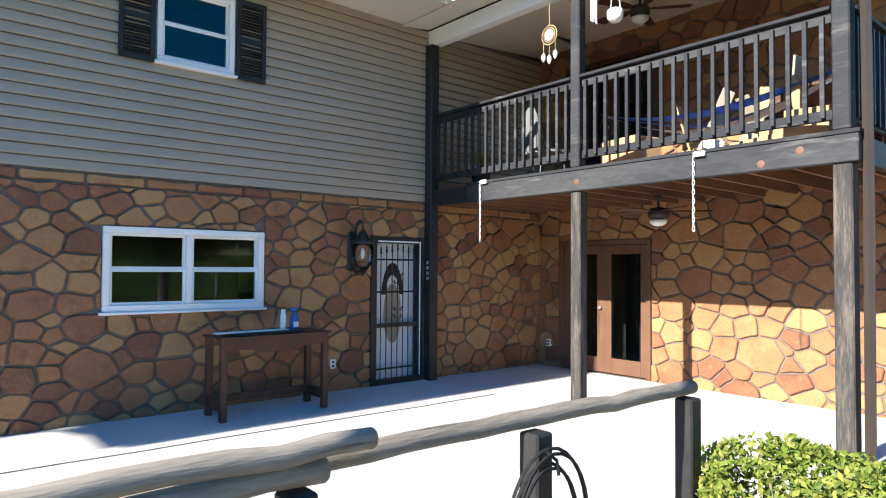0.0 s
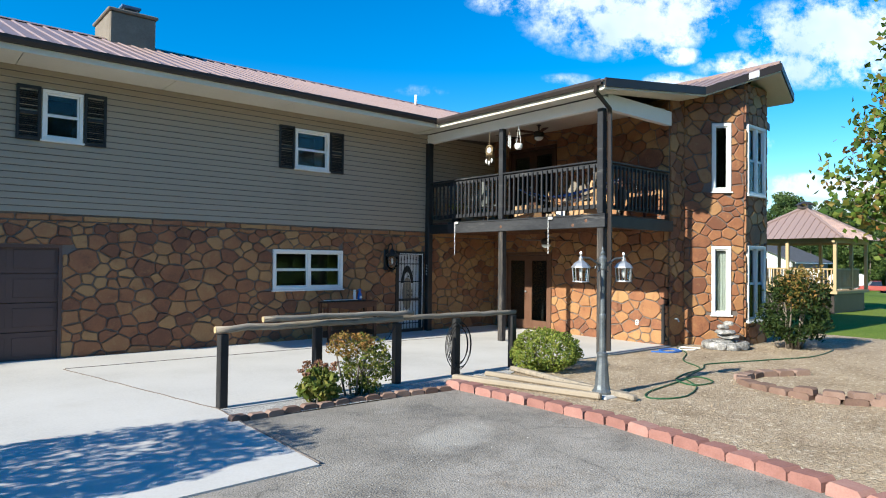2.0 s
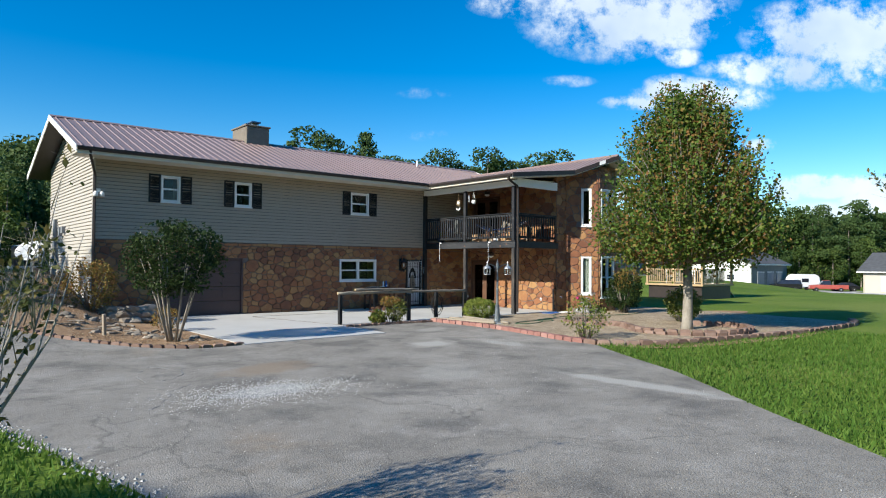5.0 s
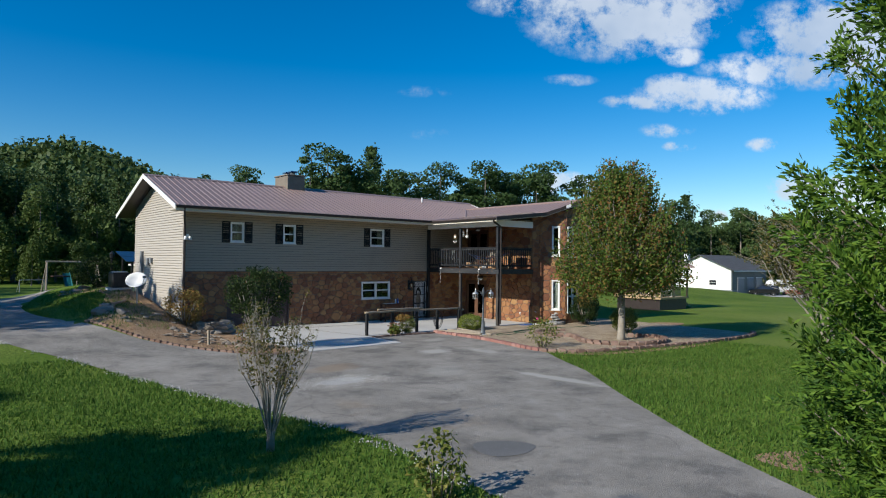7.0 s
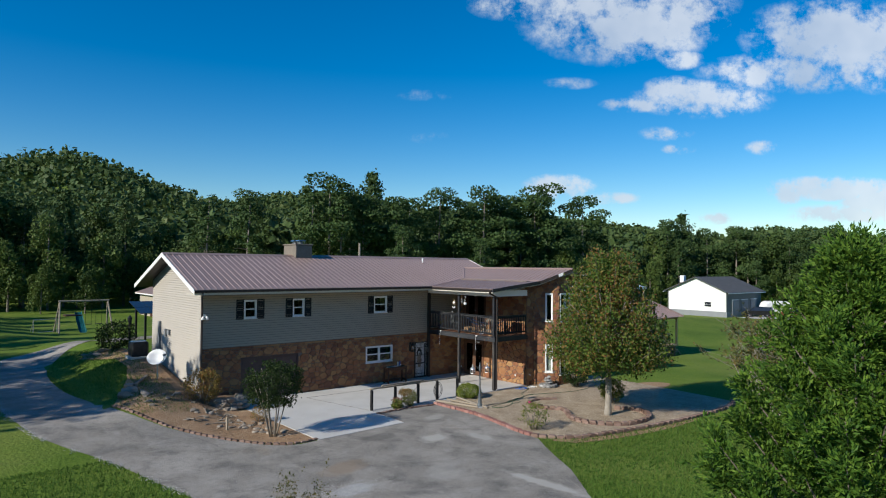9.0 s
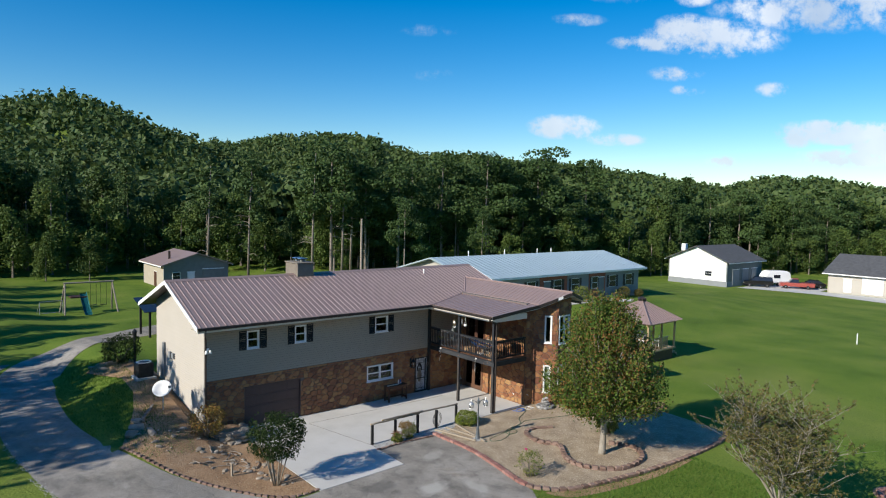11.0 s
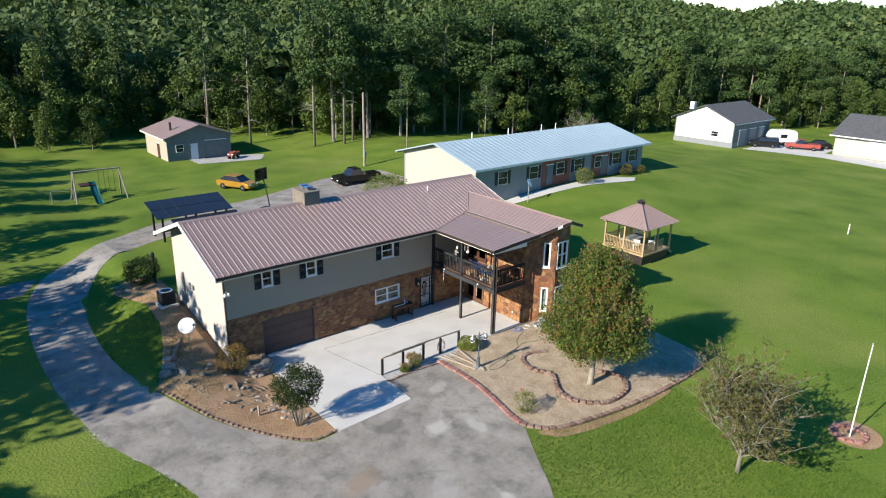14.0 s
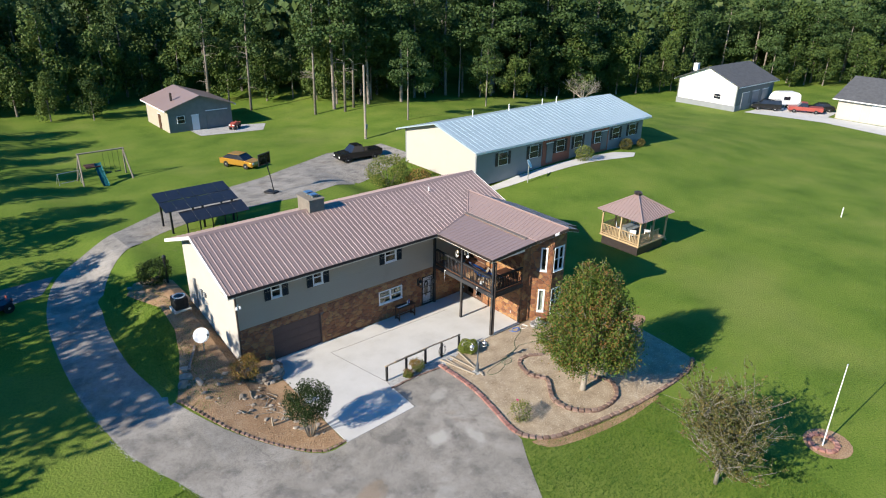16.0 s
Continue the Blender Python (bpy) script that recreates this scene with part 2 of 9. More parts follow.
M["mulch"] = material("dry_mulch", [(0.20, 0.145, 0.09), (0.36, 0.28, 0.19), (0.50, 0.405, 0.29)], rough=0.97, scale=1.3, fine=32, bump=0.9, coarse_mix=0.5, bumpd=0.03)
M["soil"] = material("bare_soil", [(0.19, 0.112, 0.060), (0.33, 0.205, 0.115), (0.44, 0.305, 0.185)], rough=0.97, scale=1.0, fine=20, bump=0.9, coarse_mix=0.5, bumpd=0.04)
M["brick_pink"] = material("pink_paver", [(0.22, 0.105, 0.088), (0.31, 0.155, 0.130), (0.38, 0.225, 0.19)], rough=0.9, scale=6, fine=60, bump=0.3, spread=0.5)
M["brick_dark"] = material("brown_paver", [(0.13, 0.082, 0.064), (0.20, 0.130, 0.102), (0.28, 0.195, 0.158)], rough=0.92, scale=6, fine=60, bump=0.4, spread=0.6)
M["rock"] = material("field_rock", [(0.13, 0.11, 0.09), (0.26, 0.22, 0.175), (0.38, 0.33, 0.27)], rough=0.93, scale=4, fine=30, bump=0.6, spread=0.5)
M["paint_rock"] = material("whitewashed_rock", [(0.05, 0.05, 0.05), (0.24, 0.235, 0.225), (0.60, 0.59, 0.57)], rough=0.8, scale=7, fine=30, bump=0.5)
M["chimney"] = material("chimney_stone", [(0.11, 0.095, 0.075), (0.18, 0.155, 0.125), (0.25, 0.22, 0.18)], rough=0.9, scale=3, fine=30, bump=0.5, spread=0.4)
M["bark"] = material("bark", [(0.08, 0.062, 0.048), (0.20, 0.17, 0.14), (0.33, 0.30, 0.26)], rough=0.92, scale=4, fine=24, bump=0.7, stretch=(2, 2, 0.6))
M["bark_pale"] = material("pale_bark", [(0.158, 0.137, 0.108), (0.288, 0.259, 0.216), (0.360, 0.331, 0.281)], rough=0.9, scale=4, fine=24, bump=0.6, stretch=(0.700, 0.700, 0.432))


def leafmat(name, colors, tr=0.35, spread=0.8, scale=0.5):
    return material(name, colors, rough=0.6, scale=scale, fine=5, bump=0, mode="island", spread=spread, spec=0.2, translucent=tr, coarse_mix=0.8)


M["leaf_maple"] = leafmat("maple_leaf", [(0.040, 0.085, 0.015), (0.078, 0.140, 0.023), (0.118, 0.180, 0.030), (0.165, 0.190, 0.038), (0.25, 0.130, 0.045)])
M["leaf_boxwood"] = leafmat("boxwood_leaf", [(0.102, 0.160, 0.029), (0.189, 0.246, 0.043), (0.304, 0.319, 0.072)])
M["leaf_dark"] = leafmat("shrub_leaf", [(0.015, 0.029, 0.009), (0.029, 0.055, 0.014), (0.052, 0.080, 0.020)])
M["leaf_rose"] = leafmat("rose_leaf", [(0.07, 0.11, 0.022), (0.15, 0.19, 0.04), (0.26, 0.25, 0.065)])
M["leaf_red"] = leafmat("rusty_leaf", [(0.13, 0.12, 0.03), (0.25, 0.18, 0.05), (0.33, 0.17, 0.055)])
M["leaf_cedar"] = leafmat("cedar_foliage", [(0.038, 0.090, 0.016), (0.088, 0.180, 0.023), (0.160, 0.260, 0.036)])
M["leaf_thin"] = leafmat("thin_autumn_leaf", [(0.06, 0.075, 0.02), (0.12, 0.12, 0.035), (0.20, 0.15, 0.05)])
M["leaf_wood_a"] = leafmat("woodland_leaf", [(0.020, 0.039, 0.011), (0.037, 0.070, 0.016), (0.064, 0.102, 0.022), (0.11, 0.142, 0.032)], tr=0.25, spread=0.4, scale=0.09)
M["leaf_wood_b"] = leafmat("light_woodland_leaf", [(0.051, 0.084, 0.020), (0.087, 0.136, 0.029), (0.142, 0.179, 0.046)], tr=0.25, spread=0.4, scale=0.09)
M["leaf_pine"] = leafmat("pine_needles", [(0.027, 0.054, 0.016), (0.052, 0.093, 0.025), (0.082, 0.120, 0.036)], tr=0.2, spread=0.4, scale=0.09)
M["leaf_far"] = leafmat("far_forest", [(0.029, 0.052, 0.017), (0.052, 0.088, 0.024), (0.082, 0.120, 0.036), (0.125, 0.150, 0.048)], tr=0.2, spread=0.4, scale=0.05)
M["sedum"] = leafmat("sedum_flower", [(0.15, 0.07, 0.04), (0.21, 0.10, 0.06), (0.25, 0.14, 0.09)], tr=0.1)
M["pink"] = leafmat("pink_petal", [(0.5, 0.05, 0.16), (0.65, 0.09, 0.25)], tr=0.2)
M["metal_blue"] = material("pale_blue_metal_roof", [(0.36, 0.45, 0.48), (0.42, 0.51, 0.54)], rough=0.4, metal=0.2, scale=0.4, fine=10, bump=0.03)
M["grey_siding"] = material("grey_siding", [(0.20, 0.215, 0.225), (0.25, 0.265, 0.275)], rough=0.6, scale=1, fine=20, bump=0.05)
M["red_brick"] = material("red_brick", [(0.20, 0.075, 0.05), (0.30, 0.12, 0.08)], rough=0.9, scale=6, fine=60, bump=0.3)
M["shingle"] = material("dark_shingle", [(0.06, 0.062, 0.065), (0.11, 0.112, 0.118)], rough=0.9, scale=2, fine=20, bump=0.3)
M["shed_wall"] = material("tan_block", [(0.34, 0.30, 0.235), (0.42, 0.375, 0.30)], rough=0.85, scale=2, fine=30, bump=0.15)
M["shed_grey"] = material("grey_green_panel", [(0.13, 0.145, 0.14), (0.18, 0.195, 0.19)], rough=0.7, scale=2, fine=30, bump=0.08)
M["cedar_wood"] = material("new_pine_timber", [(0.36, 0.25, 0.13), (0.50, 0.37, 0.21)], rough=0.75, scale=3, fine=40, bump=0.2, spread=0.3)
M["iron"] = material("dark_iron", [(0.02, 0.022, 0.025), (0.05, 0.055, 0.06)], rough=0.45, metal=0.6, scale=5, fine=50, bump=0.1)
M["lampgrey"] = material("blue_grey_cast_metal", [(0.07, 0.085, 0.095), (0.13, 0.15, 0.165), (0.20, 0.215, 0.22)], rough=0.5, metal=0.5, scale=8, fine=50, bump=0.15)
M["steel"] = material("galvanised_steel", [(0.42, 0.43, 0.44), (0.56, 0.57, 0.58)], rough=0.4, metal=0.7, scale=5, fine=50, bump=0.05)
M["rubber"] = material("black_rubber", [(0.010, 0.010, 0.010), (0.022, 0.022, 0.022)], rough=0.7, scale=8, fine=60, bump=0.1)
M["hose"] = material("green_hose", [(0.015, 0.075, 0.03), (0.03, 0.11, 0.05)], rough=0.5, scale=8, fine=60, bump=0.05)
M["navy"] = material("navy_paint", [(0.008, 0.012, 0.03), (0.015, 0.022, 0.05)], rough=0.4, scale=8, fine=60, bump=0.05)
# grey cap metal; the reflected sky is put into its base colour as blue
M["cap_sky_reflection"] = material("sky_reflecting_metal", [(0.05, 0.12, 0.24), (0.08, 0.17, 0.30)], rough=0.5, scale=8, fine=60, bump=0.05)
M["slide"] = material("teal_plastic", [(0.015, 0.14, 0.16), (0.03, 0.20, 0.22)], rough=0.45, scale=8, fine=60, bump=0.05)
M["blue"] = material("blue_plastic", [(0.02, 0.09, 0.34), (0.03, 0.14, 0.45)], rough=0.5, scale=8, fine=60, bump=0.05)
M["gold"] = material("gold_car_paint", [(0.40, 0.21, 0.03), (0.46, 0.25, 0.045)], rough=0.25, metal=0.3, scale=1, fine=50, bump=0.0)
M["carblack"] = material("black_car_paint", [(0.008, 0.008, 0.009), (0.014, 0.014, 0.015)], rough=0.2, scale=1, fine=50, bump=0.0, spec=0.5)
M["carred"] = material("faded_red_car_paint", [(0.26, 0.05, 0.04), (0.36, 0.09, 0.07)], rough=0.35, scale=1, fine=50, bump=0.0)
M["carwhite"] = material("white_car_paint", [(0.70, 0.70, 0.70), (0.78, 0.78, 0.78)], rough=0.3, scale=1, fine=50, bump=0.0)
M["solar"] = material("solar_glass", [(0.012, 0.014, 0.02), (0.022, 0.025, 0.034)], rough=0.2, scale=2, fine=50, bump=0.0, spec=0.6)
M["curtain"] = material("white_curtain", [(0.66, 0.70, 0.66), (0.80, 0.82, 0.78)], rough=0.9, scale=3, fine=30, bump=0.1, translucent=0.2)
# near-black colour that stands in for the shade of unlit rooms
M["room_shade"] = material("room_shade_black", [(0.012, 0.012, 0.012), (0.03, 0.03, 0.03)], rough=0.9, scale=2, fine=20, bump=0.0)
M["brown_door"] = material("brown_door", [(0.10, 0.05, 0.03), (0.15, 0.08, 0.05)], rough=0.5, scale=3, fine=40, bump=0.1)
M["doorwhite"] = material("white_door", [(0.60, 0.61, 0.62), (0.70, 0.71, 0.72)], rough=0.5, scale=3, fine=40, bump=0.03)
M["cardboard"] = material("cardboard", [(0.36, 0.22, 0.11), (0.46, 0.30, 0.17)], rough=0.85, scale=3, fine=40, bump=0.1, spread=0.3)
M["globe"] = material("frosted_glass", [(0.72, 0.72, 0.68), (0.80, 0.80, 0.76)], rough=0.35, scale=3, fine=40, bump=0.0)


add_layer(M["concrete"], 0.8, 0.58, 0.75, (0.40, 0.38, 0.34), 0.5)
add_layer(M["road"], 40, 0.60, 0.68, (0.34, 0.33, 0.32), 0.5, 2)
add_layer(M["mulch"], 14, 0.55, 0.66, (0.64, 0.55, 0.42), 0.75, 4)
add_layer(M["mulch"], 0.7, 0.58, 0.70, (0.27, 0.20, 0.14), 0.5)
add_layer(M["mulch"], 30, 0.40, 0.33, (0.13, 0.09, 0.06), 0.6, 3)
add_layer(M["soil"], 16, 0.58, 0.68, (0.50, 0.40, 0.27), 0.65, 4)
add_layer(M["soil"], 22, 0.40, 0.33, (0.06, 0.04, 0.028), 0.6, 3)
add_layer(M["gravel"], 60, 0.56, 0.62, (0.66, 0.65, 0.63), 0.8, 2)
add_layer(M["gravel"], 50, 0.42, 0.36, (0.06, 0.06, 0.06), 0.8, 2)
add_layer(M["grass"], 0.06, 0.52, 0.68, (0.19, 0.215, 0.055), 0.55)
add_layer(M["grass"], 1.4, 0.60, 0.72, (0.15, 0.15, 0.06), 0.4)
add_layer(M["grass"], 30, 0.42, 0.34, (0.018, 0.04, 0.008), 0.7, 3)
add_layer(M["roof"], 1.2, 0.58, 0.75, (0.34, 0.24, 0.21), 0.35, 5, stretch=(1, 0.25, 1))
add_layer(M["siding"], 0.7, 0.58, 0.75, (0.26, 0.22, 0.17), 0.35, 5, stretch=(1, 1, 0.4))
add_layer(M["siding_light"], 0.9, 0.60, 0.75, (0.36, 0.30, 0.22), 0.4, 5, stretch=(1, 1, 0.3))
add_layer(M["stone"], 9, 0.58, 0.72, (0.42, 0.27, 0.12), 0.35, 5)
add_layer(M["stone"], 5, 0.42, 0.30, (0.10, 0.045, 0.025), 0.4, 5)
add_layer(M["deckwood"], 3.0, 0.60, 0.70, (0.14, 0.138, 0.134), 0.5, 6, stretch=(1, 0.3, 2.5))
add_layer(M["log"], 9.0, 0.40, 0.33, (0.035, 0.03, 0.025), 0.8, 5, stretch=(0.12, 2.5, 2.5))
add_layer(M["post"], 9.0, 0.40, 0.33, (0.012, 0.011, 0.011), 0.8, 5, stretch=(3, 3, 0.12))
add_layer(M["post"], 3.0, 0.58, 0.68, (0.24, 0.20, 0.16), 0.45, 6, stretch=(3, 3, 0.4))


def add_spot(m, cx, cy, rx, ry, turn, color, amount):
    """One worn or stained spot of the paving, with a ragged outline."""
    nt = m.node_tree
    nodes, links = nt.nodes, nt.links
    bsdf = nodes["Principled BSDF"]
    old = bsdf.inputs["Base Color"].links[0].from_socket
    geo = nodes.new("ShaderNodeNewGeometry")
    mp = nodes.new("ShaderNodeMapping")
    mp.vector_type = "TEXTURE"
    mp.inputs["Location"].default_value = (cx, cy, 0)
    mp.inputs["Rotation"].default_value = (0, 0, radians(turn))
    mp.inputs["Scale"].default_value = (rx, ry, 50)
    links.new(geo.outputs["Position"], mp.inputs["Vector"])
    ln = nodes.new("ShaderNodeVectorMath")
    ln.operation = "LENGTH"
    links.new(mp.outputs[0], ln.inputs[0])
    nz = nodes.new("ShaderNodeTexNoise")
    nz.inputs["Scale"].default_value, nz.inputs["Detail"].default_value = 2.2, 6
    links.new(geo.outputs["Position"], nz.inputs["Vector"])
    ad = nodes.new("ShaderNodeMath")
    ad.operation = "MULTIPLY_ADD"
    links.new(nz.outputs["Fac"], ad.inputs[0])
    ad.inputs[1].default_value = 1.3
    links.new(ln.outputs["Value"], ad.inputs[2])
    mr = nodes.new("ShaderNodeMapRange")
    mr.inputs["From Min"].default_value, mr.inputs["From Max"].default_value = 1.65, 1.2
    mr.inputs["To Max"].default_value = amount
    links.new(ad.outputs[0], mr.inputs["Value"])
    mx = nodes.new("ShaderNodeMix")
    mx.data_type = "RGBA"
    links.new(mr.outputs[0], mx.inputs["Factor"])
    links.new(old, mx.inputs["A"])
    mx.inputs["B"].default_value = (*color, 1)
    links.new(mx.outputs["Result"], bsdf.inputs["Base Color"])


PALE, DARK, TAN = (0.42, 0.40, 0.36), (0.07, 0.068, 0.065), (0.27, 0.20, 0.135)
for cx, cy, rx, ry, turn, col, am in ((-1.35, -2.0, 0.75, 0.5, 15, PALE, 0.8), (0.1, -2.9, 0.4, 0.75, 10, PALE, 0.7), (-2.05, -8.0, 0.3, 1.7, 4, PALE, 0.85), (-6.0, -3.0, 1.1, 0.6, 20, TAN, 0.6), (-3.0, -0.6, 1.0, 0.5, 0, DARK, 0.5), (-3.6, -5.2, 1.2, 0.7, 40, PALE, 0.4), (0.7, 0.6, 0.7, 0.4, 20, PALE, 0.5), (-6.9, -4.9, 0.9, 0.45, 5, (0.36, 0.37, 0.39), 0.7), (-8.0, -11.8, 0.7, 0.55, 30, DARK, 0.6)):
    add_spot(M["asphalt"], cx, cy, rx, ry, turn, col, am)


def glass(name, tint, rough=0.02):
    """Window glass: a glossy dark-tinted pane that mirrors the sky and lets a little of the room through."""
    m = bpy.data.materials.new(name)
    m.use_nodes = True
    nodes, links = m.node_tree.nodes, m.node_tree.links
    nodes.remove(nodes["Principled BSDF"])
    tr = nodes.new("ShaderNodeBsdfTransparent")
    tr.inputs[0].default_value = (*tint, 1)
    gl = nodes.new("ShaderNodeBsdfGlossy")
    gl.inputs["Roughness"].default_value = rough
    fr = nodes.new("ShaderNodeFresnel")
    fr.inputs[0].default_value = 1.42
    mx = nodes.new("ShaderNodeMixShader")
    links.new(fr.outputs[0], mx.inputs[0])
    links.new(tr.outputs[0], mx.inputs[1])
    links.new(gl.outputs[0], mx.inputs[2])
    links.new(mx.outputs[0], nodes["Material Output"].inputs["Surface"])
    return m


M["glass"] = glass("window_glass", (0.75, 0.8, 0.78))
M["lampglass"] = glass("lantern_glass", (0.9, 0.92, 0.92), 0.1)


# ---- mesh helpers ----
def thing(name, m, label, category, group="", kind=""):
    ob = new(name)
    ob.empty_display_size = 0.1
    ob.matrix_basis = m
    return tagged(ob, label, category, group, kind)


def mesh_of(name, bm, mat, smooth=False):
    me = bpy.data.meshes.new(name)
    bmesh.ops.recalc_face_normals(bm, faces=bm.faces)
    bm.to_mesh(me)
    bm.free()
    me.materials.append(mat)
    if smooth:
        for p in me.polygons:
            p.use_smooth = True
    return me


def part(name, bm, mat, parent, label="", smooth=False, m=None):
    me = bm if isinstance(bm, bpy.types.Mesh) else mesh_of(name, bm, mat, smooth)
    ob = new(name, me)
    ob.parent = parent
    if m is not None:
        ob.matrix_basis = m
    return tagged(ob, label)


def box(bm, x0, y0, z0, x1, y1, z1, bevel=0.0, m=None):
    vs = [bm.verts.new(p) for p in ((x0, y0, z0), (x1, y0, z0), (x1, y1, z0), (x0, y1, z0), (x0, y0, z1), (x1, y0, z1), (x1, y1, z1), (x0, y1, z1))]
    fs = [bm.faces.new([vs[i] for i in f]) for f in ((0, 3, 2, 1), (4, 5, 6, 7), (0, 1, 5, 4), (1, 2, 6, 5), (2, 3, 7, 6), (3, 0, 4, 7))]
    if bevel > 0:
        es = list({e for f in fs for e in f.edges})
        r = bmesh.ops.bevel(bm, geom=es, offset=bevel, segments=1, affect="EDGES")
        vs = list({v for f in r["faces"] for v in f.verts} | {v for v in vs if v.is_valid})
    if m is not None:
        bmesh.ops.transform(bm, matrix=m, verts=[v for v in vs if v.is_valid])
    return bm


def B(*dims, bevel=0.0):
    return box(bmesh.new(), *dims, bevel=bevel)


def tube(bm, pts, r, seg=8, r_end=None, cap=True):
    pts = [Vector(p) for p in pts]
    rings = []
    side = None
    for i, p in enumerate(pts):
        d = (pts[min(i + 1, len(pts) - 1)] - pts[max(i - 1, 0)])
        d = d.normalized() if d.length > 1e-9 else Vector((0, 0, 1))
        if side is None:
            side = d.orthogonal().normalized()
        side = (side - d * side.dot(d)).normalized()
        up = d.cross(side)
        k = i / max(1, len(pts) - 1)
        rr = (r[i] if isinstance(r, (list, tuple)) else r if r_end is None else r + (r_end - r) * k)
        rings.append([bm.verts.new(p + (side * math.cos(a) + up * math.sin(a)) * rr) for a in (2 * math.pi * j / seg for j in range(seg))])
    for a, b in zip(rings, rings[1:]):
        for j in range(seg):
            bm.faces.new((a[j], a[(j + 1) % seg], b[(j + 1) % seg], b[j]))
    if cap:
        bm.faces.new(rings[0][::-1])
        bm.faces.new(rings[-1])
    return bm


def lathe(bm, prof, seg=16, c=(0, 0, 0)):
    rings = [[bm.verts.new((c[0] + r * math.cos(2 * math.pi * j / seg), c[1] + r * math.sin(2 * math.pi * j / seg), c[2] + z)) for j in range(seg)] for r, z in prof]
    for a, b in zip(rings, rings[1:]):
        for j in range(seg):
            bm.faces.new((a[j], a[(j + 1) % seg], b[(j + 1) % seg], b[j]))
    bm.faces.new(rings[0][::-1])
    bm.faces.new(rings[-1])
    return bm


def prism(bm, poly, y0, y1):
    """An outline in x, z drawn out from y0 to y1."""
    a = [bm.verts.new((x, y0, z)) for x, z in poly]
    b = [bm.verts.new((x, y1, z)) for x, z in poly]
    n = len(poly)
    bm.faces.new(a)
    bm.faces.new(b[::-1])
    for i in range(n):
        bm.faces.new((a[i], b[i], b[(i + 1) % n], a[(i + 1) % n]))
    return bm


def clip_half(poly, a, b, c):
    """The part of a polygon where a*x + b*y <= c."""
    out = []
    for i, p in enumerate(poly):
        q = poly[(i + 1) % len(poly)]
        dp, dq = a * p[0] + b * p[1] - c, a * q[0] + b * q[1] - c
        if dp <= 0:
            out.append(p)
        if dp * dq < 0:
            k = dp / (dp - dq)
            out.append((p[0] + (q[0] - p[0]) * k, p[1] + (q[1] - p[1]) * k))
    return out


def area2(poly):
    return 0.5 * sum(p[0] * q[1] - q[0] * p[1] for p, q in zip(poly, poly[1:] + poly[:1]))


# ---- ground ----
def S(t):
    t = max(0.0, min(1.0, t))
    return t * t * (3 - 2 * t)


HILLS = ((-180, 20), (-40, 55), (0, 50), (6, 53), (10, 61), (13, 56), (17, 45), (20, 41), (21.5, 60), (24, 75), (28.5, 83), (33, 82), (36.7, 66), (43.6, 61), (53, 49), (56, 45), (60, 35), (63.5, 27), (66, 38), (70, 37), (74, 28), (85, 20), (110, 14), (180, 20))


def hill_top(az):
    for (a0, h0), (a1, h1) in zip(HILLS, HILLS[1:]):
        if a0 <= az <= a1:
            return h0 + (h1 - h0) * (az - a0) / (a1 - a0)
    return 10


def hill_run(az):
    """How far the slope climbs: the western hill stands nearer."""
    return 350 + 380 * S((az - 19) / 4)


def zt(x, y):
    z = 0.6 * S((-5.6 - x) / 5) * S((y + 1) / 9)
    z += 1.15 * S((y - 8.2) / 9) * S((x + 10.5) / 4) * S((17 - x) / 4) * (1 - S((y - 24) / 22))
    z += 0.80 * S((-5.5 - x) / 1.6) * S((y - 4.2) / 5.6) * (1 - 0.85 * S((-8.6 - x) / 2.6)) * (1 - 0.5 * S((y - 12) / 6)) * (1 - S((y - 23) / 8))
    z += -2.0 * S((x - 30) / 70) + 1.2 * S((x - 20) / 20) * S((y - 8) / 14) * (1 - S((x - 55) / 30))
    z += -0.6 * S((y - 40) / 30)
    dx, dy = x + 17, y + 20
    d = math.hypot(dx, dy)
    if d > 130:
        z += hill_top(math.degrees(math.atan2(dx, dy))) * S((d - 130) / hill_run(math.degrees(math.atan2(dx, dy)))) * (1 - 0.3 * S((d - 950) / 2000))
        if d < 1500:
            z += 2.5 * noise.noise((x * 0.012, y * 0.012, 0)) * S((d - 130) / 60)
    else:
        z += 0.05 * noise.noise((x * 0.15, y * 0.15, 2.0)) * S((math.hypot(x - 3, y - 3) - 22) / 10)
    return z


def lines(lo, hi):
    v = [lo + i * 1.0 for i in range(int(hi - lo) + 1)]
    step, a, b = 1.3, lo, hi
    while b < 3500:
        a, b = a - step, b + step
        v.insert(0, a)
        v.append(b)
        step = min(step * 1.12, 260)
    return v


gx, gy = lines(-34, 44), lines(-30, 46)
verts = [(x, y, zt(x, y)) for y in gy for x in gx]
nx = len(gx)
faces = [(j * nx + i, j * nx + i + 1, (j + 1) * nx + i + 1, (j + 1) * nx + i) for j in range(len(gy) - 1) for i in range(nx - 1)]
me = bpy.data.meshes.new("ground")
me.from_pydata(verts, [], faces)
me.materials.append(M["grass"])
for p in me.polygons:
    p.use_smooth = True
tagged(new("ground", me), "mown green lawn rolling out to wooded hills", "ground", kind="structure")


